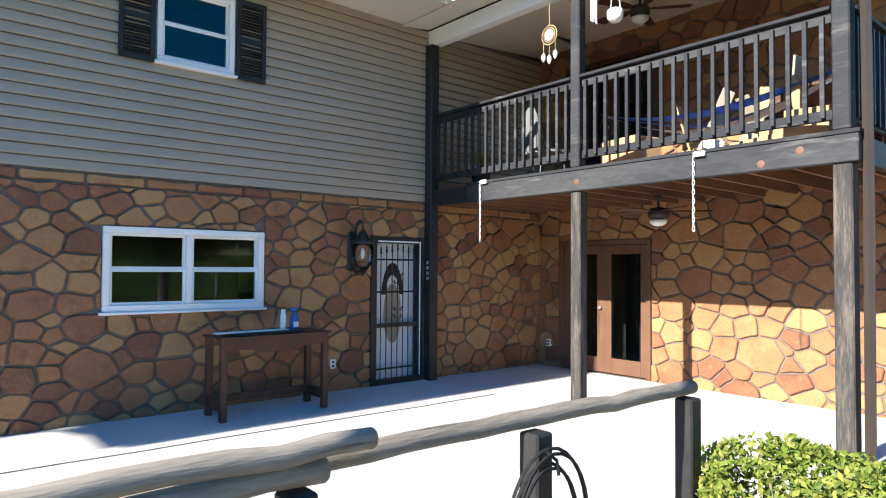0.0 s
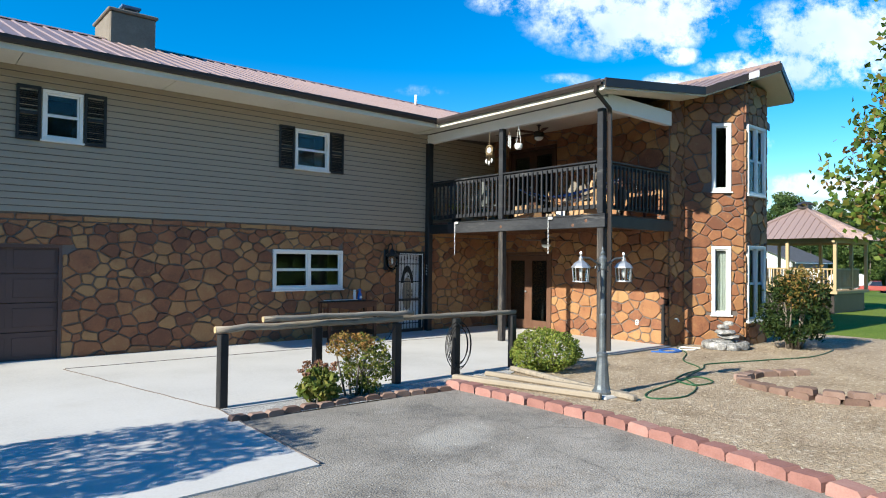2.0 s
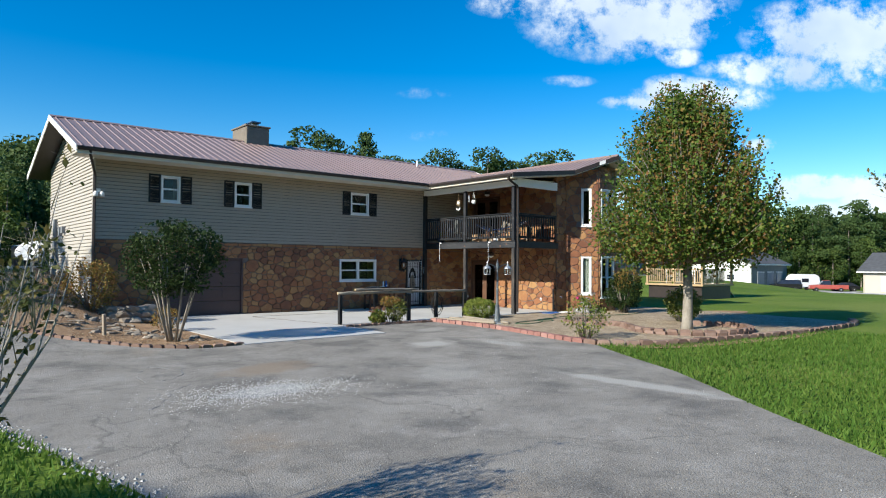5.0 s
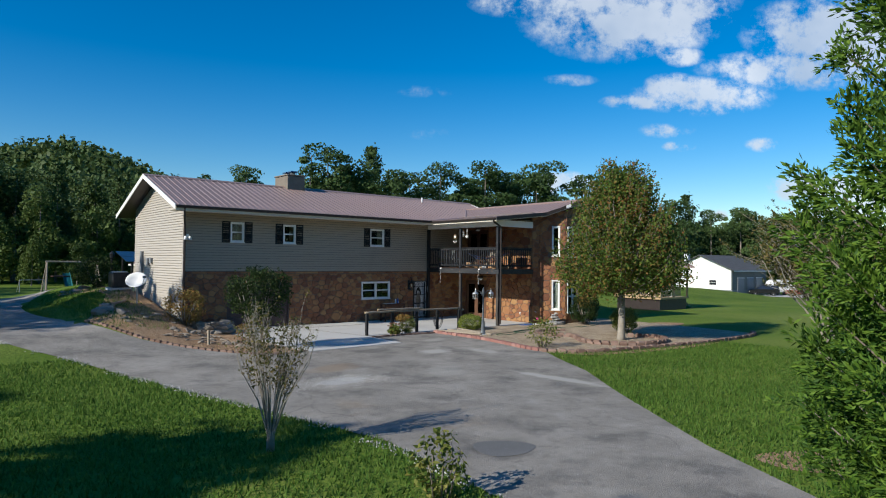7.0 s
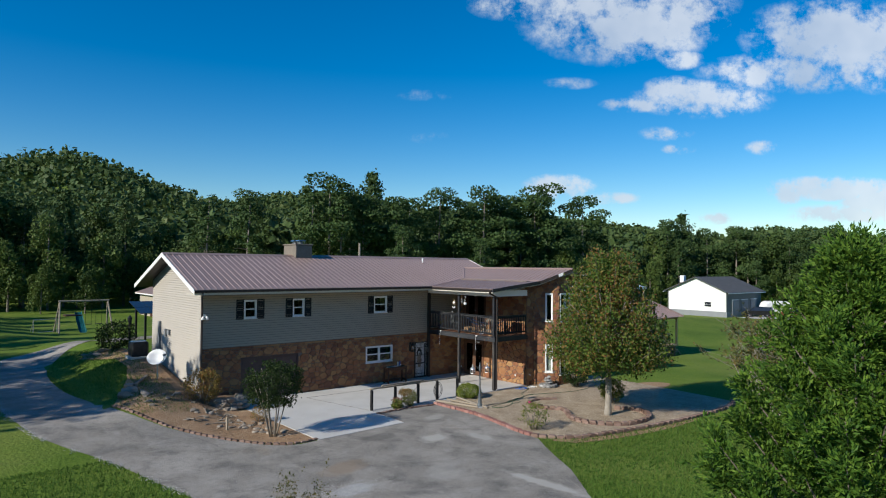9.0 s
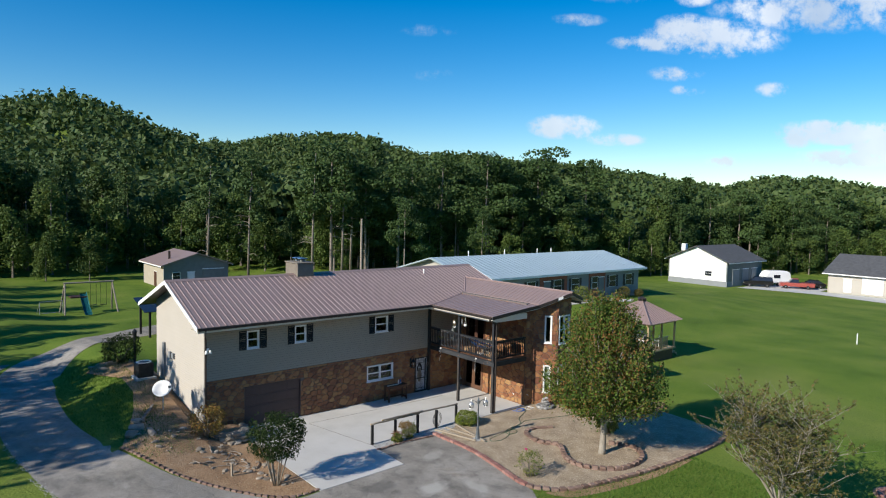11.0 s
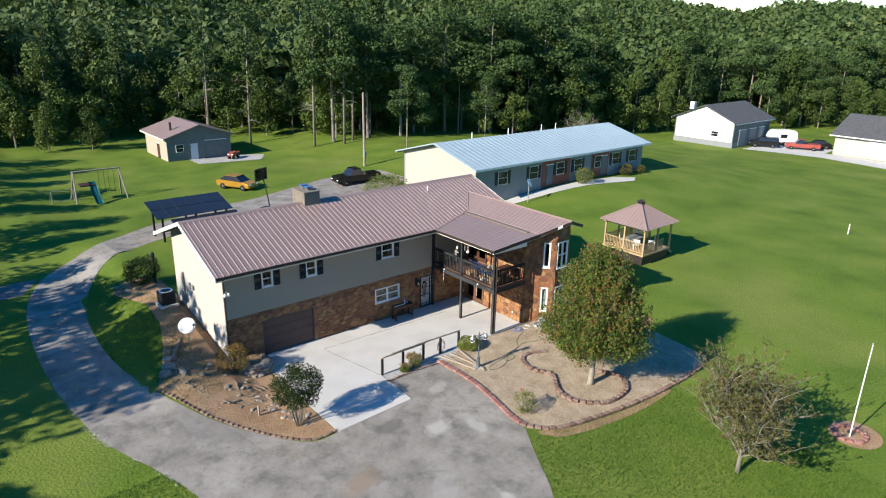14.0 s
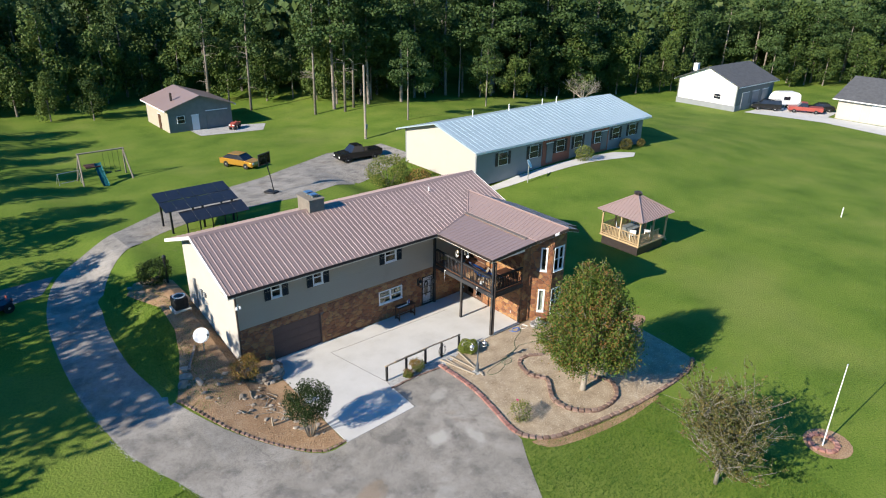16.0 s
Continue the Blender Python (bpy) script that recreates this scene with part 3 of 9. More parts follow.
def drape(name, poly, mat, off, label, category, cell=1.0, kind="structure", thick=0.0):
    """A sheet with that outline, laid over the ground off metres above it."""
    bm = bmesh.new()
    xs, ys = [p[0] for p in poly], [p[1] for p in poly]
    cache = {}

    def vert(p):
        k = (round(p[0], 4), round(p[1], 4))
        if k not in cache:
            cache[k] = bm.verts.new((p[0], p[1], zt(*p) + off))
        return cache[k]
    i0, j0 = math.floor(min(xs) / cell), math.floor(min(ys) / cell)
    for i in range(i0, math.ceil(max(xs) / cell)):
        for j in range(j0, math.ceil(max(ys) / cell)):
            c = clip_half(poly, -1, 0, -i * cell)
            for h in ((1, 0, (i + 1) * cell), (0, -1, -j * cell), (0, 1, (j + 1) * cell)):
                if len(c) > 2:
                    c = clip_half(c, *h)
            if len(c) > 2 and abs(area2(c)) > 1e-5:
                vs = []
                for p in c:
                    v = vert(p)
                    if v not in vs:
                        vs.append(v)
                if len(vs) > 2:
                    try:
                        bm.faces.new(vs)
                    except ValueError:
                        pass
    if thick > 0:
        edge = [e for e in bm.edges if len(e.link_faces) == 1]
        r = bmesh.ops.extrude_edge_only(bm, edges=edge)
        for v in r["geom"]:
            if isinstance(v, bmesh.types.BMVert):
                v.co.z -= thick
    bmesh.ops.triangulate(bm, faces=[f for f in bm.faces if len(f.verts) > 4])
    for f in bm.faces:
        if abs(f.normal.z) > 0.5 and f.normal.z < 0:
            f.normal_flip()
    me = bpy.data.meshes.new(name)
    bm.to_mesh(me)
    bm.free()
    me.materials.append(mat)
    return tagged(new(name, me), label, category, kind=kind)


def smooth_line(pts, n=6, closed=False):
    """Catmull-Rom through the points."""
    out = []
    N = len(pts)
    for i in range(N if closed else N - 1):
        p = [pts[(i + k) % N] if closed else pts[max(0, min(N - 1, i + k))] for k in (-1, 0, 1, 2)]
        for s in range(n):
            t = s / n
            out.append(tuple(0.5 * (2 * p[1][a] + (p[2][a] - p[0][a]) * t + (2 * p[0][a] - 5 * p[1][a] + 4 * p[2][a] - p[3][a]) * t * t + (3 * p[1][a] - p[0][a] - 3 * p[2][a] + p[3][a]) * t ** 3) for a in range(len(pts[0]))))
    if not closed:
        out.append(tuple(pts[-1]))
    return out


OUTER = [(-9.6, -8.0), (-10.5, -3.5), (-11.5, 1.2), (-13.2, 5.2), (-13.8, 9.0), (-14.0, 12.3), (-13.9, 17.0), (-13.4, 21.5), (-12.0, 26.0), (-9.6, 29.0), (-6.2, 32.0), (-2.2, 35.2)]
INNER = [(-4.9, 0.45), (-6.2, 0.5), (-7.6, 2.1), (-9.2, 4.6), (-10.4, 7.3), (-11.1, 11.0), (-11.2, 14.5), (-10.8, 19.0), (-9.6, 22.7), (-7.4, 26.2), (-4.4, 28.8), (0.5, 31.0)]
apron = [(-0.86, 0.62), (-0.80, 2.58), (2.42, 2.5), (2.45, 0.1), (2.2, -1.65), (1.78, -3.6), (1.62, -4.5), (1.0, -5.4), (0.5, -6.2), (-0.4, -7.7), (-2.4, -10.2), (-5.06, -13.8), (-6.3, -16.0), (-6.0, -19.0), (-4.5, -26.0), (-8.0, -26.0), (-8.6, -19.5), (-9.5, -15.5), (-9.6, -13.2), (-9.4, -11.9), (-9.2, -10.2)]
drive = apron + smooth_line(OUTER, 3) + [(3.0, 38.0), (9.0, 40.0), (20.0, 45.0), (27.0, 44.0), (27.0, 38.0), (18.0, 33.5), (9.0, 30.5)] + smooth_line(INNER[::-1], 3)
drape("driveway", drive, M["asphalt"], 0.018, "worn grey asphalt driveway with pale patches", "driveway")
drape("side_road", [(-13.2, 24.0), (-12.0, 26.6), (-15.5, 26.4), (-25.0, 22.5), (-40.0, 15.0), (-40.0, 11.5), (-25.0, 19.0), (-15.5, 23.6)], M["road"], 0.014, "grey gravelled side lane joining the driveway", "road")
# slab and patio
SLAB = [(-4.95, 0.45), (-0.86, 0.62), (-0.74, 3.2), (4.6, 3.2), (9.4, 3.2), (9.4, 8.9), (-4.95, 8.9)]
drape("patio_slab", SLAB, M["concrete"], 0.035, "pale poured concrete slab before the garage and porch", "patio", cell=2.0, thick=0.12)
for p in (((-1.6, 7.55), (6.9, 7.35)), ((-1.62, 7.5), (-0.75, 3.3)), ((-0.75, 3.3), (-0.85, 0.65))):
    (x0, y0), (x1, y1) = p
    n = 14
    pts = [(x0 + (x1 - x0) * i / n + random.uniform(-0.015, 0.015), y0 + (y1 - y0) * i / n + random.uniform(-0.015, 0.015), 0.037) for i in range(n + 1)]
    bm = tube(bmesh.new(), pts, 0.009, 4)
    tagged(new("expansion_joint", mesh_of("expansion_joint", bm, M["mortar"])), "dark joint line in the concrete slab", "joint", kind="structure")
# planting beds
BED = smooth_line([(2.5, 2.55), (2.5, 0.2), (2.22, -1.65), (1.78, -3.6), (2.0, -4.6), (2.9, -5.35), (4.6, -5.8), (7.1, -6.2), (9.6, -6.4), (12.5, -6.35), (14.0, -6.0), (14.5, -5.2), (14.9, -1.7), (15.2, 3.0)], 4)
drape("front_bed", BED + [(13.4, 3.4), (9.4, 3.18), (4.6, 3.18), (3.6, 2.7)], M["mulch"], 0.022, "dry straw-coloured mulch and bare earth bed", "garden bed")
drape("gravel_strip", [(-0.76, 2.6), (-0.74, 3.19), (4.55, 3.19), (3.6, 2.7), (2.5, 2.52)], M["gravel"], 0.028, "grey gravel strip under the hitching rail", "gravel", cell=0.6)
drape("tar_patch", smooth_line([(-8.35, -11.5), (-8.0, -11.25), (-7.5, -11.6), (-7.4, -12.0), (-7.9, -12.2), (-8.4, -12.0)], 4, True), M["road"], 0.024, "dark tar patch in the asphalt", "patch", cell=0.6)
drape("side_bank", [(-5.0, 0.62), (-6.2, 0.7), (-7.6, 2.3), (-9.1, 4.7), (-10.3, 7.4), (-9.6, 9.0), (-9.0, 10.6), (-8.4, 13.0), (-8.2, 16.0), (-9.2, 19.6), (-8.4, 20.6), (-6.3, 19.5), (-6.3, 8.7), (-4.95, 8.7)], M["soil"], 0.03, "bare brown soil bank beside the garage", "garden bed")
for pts in ([(-8.6, -5.2), (-8.25, -4.67), (-7.92, -4.0), (-7.43, -3.66), (-7.02, -3.5), (-6.68, -3.62)], [(-7.86, -2.05), (-7.57, -1.6), (-7.28, -2.32), (-7.62, -3.03), (-8.1, -3.1), (-7.9, -2.1)]):
    line = [(x + random.uniform(-0.03, 0.03), y + random.uniform(-0.03, 0.03)) for x, y in smooth_line(pts, 6)]
    tagged(new("asphalt_crack", mesh_of("asphalt_crack", tube(bmesh.new(), [(x, y, zt(x, y) + 0.012) for x, y in line], [random.uniform(0.004, 0.016) for _ in line], 5), M["road"])), "dark ragged crack in the asphalt", "crack", kind="structure")


# ---- house ----
WY, PX, DY = 8.78, 6.98, 3.27          # front wall, deck posts' line, deck's front edge
FX = 9.42                               # porch wall with the french door
ZS, ZE = 2.61, 5.14                     # foot of the siding, soffit


def wall(name, m, length, z0, z1, holes, mat, label, thick=0.25):
    """A wall along local x that faces local -y, with openings (u0, u1, z0, z1)."""
    bm = bmesh.new()
    us = sorted({0, length, *[h[0] for h in holes], *[h[1] for h in holes]})
    zs = sorted({z0, z1, *[h[2] for h in holes], *[h[3] for h in holes]})
    us = [u for u in us if 0 <= u <= length]
    zs = [z for z in zs if z0 <= z <= z1]
    solid = {}
    for i in range(len(us) - 1):
        for j in range(len(zs) - 1):
            cu, cz = (us[i] + us[i + 1]) / 2, (zs[j] + zs[j + 1]) / 2
            solid[i, j] = not any(h[0] < cu < h[1] and h[2] < cz < h[3] for h in holes)

    def quad(*ps):
        bm.faces.new([bm.verts.new(p) for p in ps])
    for (i, j), s in solid.items():
        if not s:
            continue
        a, b, c, d = us[i], us[i + 1], zs[j], zs[j + 1]
        quad((a, 0, c), (b, 0, c), (b, 0, d), (a, 0, d))
        quad((a, thick, c), (a, thick, d), (b, thick, d), (b, thick, c))
        if not solid.get((i - 1, j)):
            quad((a, 0, c), (a, 0, d), (a, thick, d), (a, thick, c))
        if not solid.get((i + 1, j)):
            quad((b, 0, c), (b, thick, c), (b, thick, d), (b, 0, d))
        if not solid.get((i, j - 1)):
            quad((a, 0, c), (a, thick, c), (b, thick, c), (b, 0, c))
        if not solid.get((i, j + 1)):
            quad((a, 0, d), (b, 0, d), (b, thick, d), (a, thick, d))
    bmesh.ops.remove_doubles(bm, verts=bm.verts, dist=1e-4)
    ob = new(name, mesh_of(name, bm, mat))
    ob.matrix_basis = m
    return tagged(ob, label, "wall", kind="structure")


def flagstones(parent, length, z0, z1, holes, seed, size=0.36, mat=None, cap=0.0, proud=0.03, top=None):
    """Irregular flat stones over a wall, each one mesh; cap: height of a course of long flat stones along the top."""
    rng = random.Random(seed)
    mat = mat or M["stone"]
    zt_ = z1 - cap
    cells = []
    # stones of mixed size thrown on the wall, none overlapping much; each takes the room nearer to it than to the rest
    flat, seeds = 1.3, []
    for want, tries in ((0.60, 260), (0.48, 700), (0.37, 1500), (0.27, 2000)):
        for _ in range(int(tries * length * (zt_ - z0) / 14) + 6):
            x, z, r = rng.uniform(-0.1, length + 0.1), rng.uniform(z0 - 0.08, zt_ + 0.08), want * size * rng.uniform(0.8, 1.2)
            if want > 0.45 and rng.random() < 0.93:
                continue
            if all((x - p) ** 2 + ((z - q) * flat) ** 2 > (0.86 * (r + o)) ** 2 for p, q, o in seeds):
                seeds.append((x, z, r))
    for x, z, r in seeds:
        poly = [(0, z0), (length, z0), (length, zt_), (0, zt_)]
        for p, q, o in seeds:
            if (p, q) == (x, z) or abs(p - x) > 1.5 * size + 0.5 or abs(q - z) > 1.5 * size + 0.5:
                continue
            a, b = 2 * (p - x), 2 * (q - z) * flat * flat
            c = p * p - x * x + (q * q - z * z) * flat * flat - o * o + r * r
            poly = clip_half(poly, a, b, c)
            if len(poly) < 3:
                break
        cells.append(poly)
    u = 0.0
    while cap > 0 and u < length:
        w = min(rng.uniform(0.28, 0.75), length - u)
        cells.append([(u, zt_), (u + w, zt_), (u + w, z1), (u, z1)])
        u += w
    for poly in cells:
        if len(poly) < 3:
            continue
        cx, cz = sum(p[0] for p in poly) / len(poly), sum(p[1] for p in poly) / len(poly)
        dead = False
        for a, b, c, d in holes:
            xs, zs = [p[0] for p in poly], [p[1] for p in poly]
            if max(xs) <= a or min(xs) >= b or max(zs) <= c or min(zs) >= d:
                continue
            opts = [clip_half(poly, 1, 0, a), clip_half(poly, -1, 0, -b), clip_half(poly, 0, 1, c), clip_half(poly, 0, -1, -d)]
            opts = [o for o in opts if len(o) > 2]
            if not opts:
                dead = True
                break
            poly = max(opts, key=lambda o: abs(area2(o)))
        if top is not None and not dead:
            poly = clip_half(poly, *top)
        if dead or len(poly) < 3 or abs(area2(poly)) < 0.006:
            continue
        if area2(poly) < 0:
            poly = poly[::-1]
        cx, cz = sum(p[0] for p in poly) / len(poly), sum(p[1] for p in poly) / len(poly)
        # pull the outline in for the joint, break the straight edges a little
        gap = rng.uniform(0.006, 0.011)
        inner = poly
        for k, p in enumerate(poly):
            q = poly[(k + 1) % len(poly)]
            ln = math.hypot(q[0] - p[0], q[1] - p[1])
            if ln > 0.005 and len(inner) > 2:
                nx_, nz_ = (q[1] - p[1]) / ln, -(q[0] - p[0]) / ln
                inner = clip_half(inner, nx_, nz_, nx_ * p[0] + nz_ * p[1] - gap)
        if len(inner) < 3 or abs(area2(inner)) < 0.003:
            continue
        cx, cz = sum(p[0] for p in inner) / len(inner), sum(p[1] for p in inner) / len(inner)
        ring = []
        for k, p in enumerate(inner):
            o_, q = inner[k - 1], inner[(k + 1) % len(inner)]
            la, lb = math.hypot(p[0] - o_[0], p[1] - o_[1]), math.hypot(q[0] - p[0], q[1] - p[1])
            if la < 0.004:
                continue
            ra, rb = min(0.38, rng.uniform(0.006, 0.028) / la), min(0.38, rng.uniform(0.006, 0.028) / max(lb, 0.01))
            ring.append((p[0] + (o_[0] - p[0]) * ra, p[1] + (o_[1] - p[1]) * ra))
            ring.append((p[0] + (q[0] - p[0]) * rb, p[1] + (q[1] - p[1]) * rb))
            if lb > 0.2:
                t = rng.uniform(0.4, 0.6)
                nx_, nz_ = (q[1] - p[1]) / lb, -(q[0] - p[0]) / lb
                j = rng.uniform(-0.012, 0.004)
                ring.append((p[0] + (q[0] - p[0]) * t + nx_ * j, p[1] + (q[1] - p[1]) * t + nz_ * j))
        if len(ring) < 3:
            continue

        def shrink(ps, g):
            out = []
            for p in ps:
                dx, dz = p[0] - cx, p[1] - cz
                r = math.hypot(dx, dz) or 1
                k = max(0.2, (r - g * 1.25) / r)
                out.append((cx + dx * k, cz + dz * k))
            return out
        h = proud + rng.uniform(-0.008, 0.012)
        tilt = (rng.uniform(-0.02, 0.02), rng.uniform(-0.02, 0.02))
        bm = bmesh.new()
        o, n_ = ring, shrink(ring, 0.013)
        va = [bm.verts.new((p[0], 0.004, p[1])) for p in o]
        vb = [bm.verts.new((p[0], -h * 0.65, p[1])) for p in shrink(ring, 0.003)]
        vc = [bm.verts.new((p[0], -h + tilt[0] * (p[0] - cx) + tilt[1] * (p[1] - cz), p[1])) for p in n_]
        n = len(va)
        for k in range(n):
            k2 = (k + 1) % n
            bm.faces.new((va[k], va[k2], vb[k2], vb[k]))
            bm.faces.new((vb[k], vb[k2], vc[k2], vc[k]))
        bm.faces.new(vc)
        part("stone", bm, mat, parent)


def lap_siding(parent, length, z0, z1, holes, mat, course=0.114, slope=None):
    """Horizontal lap boards. slope: outline (polygon in u, z) that the boards stay inside."""
    n = round((z1 - z0) / course)
    course = (z1 - z0) / n
    for k in range(n):
        a, b = z0 + k * course, z0 + (k + 1) * course
        u0, u1, v0, v1 = 0.0, length, 0.0, length
        if slope:
            c = clip_half(clip_half(slope, 0, -1, -a - 0.001), 0, 1, b)
            if len(c) < 3:
                continue
            lo = [p[0] for p in c if p[1] < a + 0.02]
            hi = [p[0] for p in c if p[1] > b - 0.02]
            if not lo:
                continue
            u0, u1 = min(lo), max(lo)
            v0, v1 = (min(hi), max(hi)) if hi else ((u0 + u1) / 2, (u0 + u1) / 2 + 0.01)
        cuts = [(h[0], h[1]) for h in holes if h[2] < (a + b) / 2 < h[3]]
        spans, s = [], u0
        for c0, c1 in sorted(cuts):
            spans.append((s, c0))
            s = c1
        spans.append((s, u1))
        for s0, s1 in spans:
            if s1 - s0 < 0.02:
                continue
            t0 = v0 if s0 == u0 else s0
            t1 = v1 if s1 == u1 else s1
            bm = bmesh.new()
            # widened gap bares the wall behind; dark mortar there draws the lap's shadow line
            vs = [bm.verts.new(p) for p in ((s0, 0, a + 0.016), (s1, 0, a + 0.016), (s1, -0.034, a + 0.017), (s0, -0.034, a + 0.017), (t0, 0, b), (t1, 0, b), (t1, -0.006, b), (t0, -0.006, b), (s0, -0.035, a + 0.028), (s1, -0.035, a + 0.028))]
            for f in ((0, 1, 2, 3), (3, 2, 9, 8), (8, 9, 6, 7), (7, 6, 5, 4), (0, 4, 7, 8, 3), (1, 2, 9, 6, 5)):
                bm.faces.new([vs[i] for i in f])
            part("siding_board", bm, mat, parent)


# openings of the front wall: u runs from the west corner at x = -6.37
X0 = -6.37
GARAGE = (-4.45 - X0, -1.45 - X0, -0.2, 2.07)
LOWWIN = (2.59 - X0, 4.36 - X0, 1.18, 2.08)
DOOR = (5.93 - X0, 6.80 - X0, -0.2, 2.08)
UPW = [(-4.35 - X0, -3.72 - X0, 3.92, 4.81), (-1.81 - X0, -1.17 - X0, 3.92, 4.81), (3.08 - X0, 3.95 - X0, 3.91, 4.81)]
LEN = 13.2 - X0
front = wall("wall_front", pose(X0, WY, 0), LEN, -0.3, ZE + 0.1, [GARAGE, LOWWIN, DOOR, *UPW], M["mortar"], "stone lower wall with taupe lap siding above")
flagstones(front, FX - X0, 0.0, ZS, [GARAGE, LOWWIN, DOOR], 11, cap=0.11)
lap_siding(front, FX - X0, ZS + 0.004, ZE + 0.02, UPW, M["siding"])
# gable ends and back
prof = [(0, -0.3), (7.24, -0.3), (7.24, 5.62), (3.62, 6.92), (0, 5.62)]
for nm, m, mat in (("wall_west", pose(X0, 16.02, 0, 0, 0, -90), M["siding_light"]), ("wall_east", pose(13.2, WY, 0, 0, 0, 90), M["siding_light"])):
    bm = prism(bmesh.new(), prof, 0.002, 0.2)
    w = new(nm, mesh_of(nm, bm, M["siding_light"]))
    w.matrix_basis = m
    tagged(w, "cream lap-sided gable end wall", "wall", kind="structure")
    lap_siding(w, 7.24, 0.0, 6.9, [], mat, slope=[(0, 0), (7.24, 0), (7.24, 5.58), (3.62, 6.9), (0, 5.58)])
bk = wall("wall_back", pose(13.2, 16.02, 0, 0, 0, 180), LEN, 0, ZE + 0.1, [], M["siding"], "taupe sided back wall")
bm = B(X0 - 0.03, WY - 0.03, 0.3, X0 + 0.05, WY + 0.06, ZE)
tagged(new("corner_trim", mesh_of("corner_trim", bm, M["siding_light"])), "cream corner board on the house", "trim", kind="structure")
# porch wall and the bay
FD = (0.45, 2.15, 0.04, 2.12)
UD = (0.6, 2.3, 2.86, 4.95)
pw = wall("wall_porch", pose(FX, WY, 0, 0, 0, -90), WY - DY, -0.2, 5.75, [FD, UD], M["mortar"], "brown flagstone wall along the porch")
flagstones(pw, WY - DY, 0.0, 5.7, [FD, UD], 23, size=0.42)
BAY = [(FX, DY), (10.02, DY), (10.93, 2.30), (12.07, 2.30), (12.98, DY), (13.2, DY)]
NW = [(0.62, 1.04, 3.50, 5.06), (0.62, 1.04, 0.70, 2.26)]
CW = [(0.12, 1.02, 3.44, 5.06), (0.12, 1.02, 0.55, 2.28)]
bay_h = [[], NW, CW, [], []]
bay_walls = []
for i, ((xa, ya), (xb, yb)) in enumerate(zip(BAY, BAY[1:])):
    ln = math.hypot(xb - xa, yb - ya)
    an = math.degrees(math.atan2(yb - ya, xb - xa))
    m = pose(xa, ya, 0, 0, 0, an)
    top = (5.62, 5.85, 6.0, 5.7, 5.45)[i]
    w = wall(f"wall_bay_{i + 1}", m, ln, -0.2, top, bay_h[i], M["mortar"], "brown flagstone bay wall", thick=0.2)
    flagstones(w, ln, 0.0, top, bay_h[i], 40 + i, size=0.40)
    bay_walls.append((w, m))
wall("wall_wing_east", pose(13.2, DY, 0, 0, 0, 90), WY - DY, 0, 5.6, [], M["siding_light"], "cream sided wing wall")
# floors and ceilings that close the rooms
for nm, dims, lab, cat in (("floor", (X0 + 0.2, WY + 0.25, -0.1, 13.0, 15.8, 0.03), "plain lower floor", "floor"), ("floor_upper", (X0 + 0.2, WY + 0.25, 2.62, 13.0, 15.8, 2.82), "plain upper floor", "floor"), ("ceiling", (X0 + 0.02, WY + 0.25, 5.0, 13.1, 15.8, 5.1), "plain ceiling", "ceiling"), ("floor_wing", (FX + 0.26, 3.5, 2.62, 13.0, WY, 2.82), "plain wing floor", "floor")):
    tagged(new(nm, mesh_of(nm, B(*dims), M["soffit"])), lab, cat, kind="structure")

# ---- roofs ----
RY, RZ, EY, EZ = 12.40, 7.03, 7.78, 5.36
SL = (RZ - EZ) / (RY - EY)


def panel_mesh(width, run, ribs=3, mat=None):
    """A ribbed sheet: x across, y up the slope, z off the roof."""
    bm = bmesh.new()
    prof = []
    step = width / ribs
    for i in range(ribs):
        x = i * step
        prof += [(x, 0), (x + step * 0.40, 0), (x + step * 0.46, 0.024), (x + step * 0.58, 0.024), (x + step * 0.64, 0)]
    prof.append((width - 0.004, 0))
    a = [bm.verts.new((x, 0, z)) for x, z in prof]
    b = [bm.verts.new((x, run, z)) for x, z in prof]
    c = [bm.verts.new((x, 0, -0.02)) for x, z in prof]
    for i in range(len(prof) - 1):
        bm.faces.new((a[i], a[i + 1], b[i + 1], b[i]))
        bm.faces.new((c[i], c[i + 1], a[i + 1], a[i]))
    return bm


def slope_matrix(p, ux, uy):
    ux, uy = Vector(ux).normalized(), Vector(uy).normalized()
    uz = ux.cross(uy)
    return Matrix((( ux.x, uy.x, uz.x, p[0]), (ux.y, uy.y, uz.y, p[1]), (ux.z, uy.z, uz.z, p[2]), (0, 0, 0, 1)))


def roof_deck(name, quads, label):
    bm = bmesh.new()
    for q in quads:
        a = [bm.verts.new(p) for p in q]
        b = [bm.verts.new((p[0], p[1], p[2] - 0.10)) for p in q]
        n = len(q)
        bm.faces.new(a)
        bm.faces.new(b[::-1])
        for i in range(n):
            bm.faces.new((a[i], b[i], b[(i + 1) % n], a[(i + 1) % n]))
    return tagged(new(name, mesh_of(name, bm, M["fascia"])), label, "roof", kind="structure")


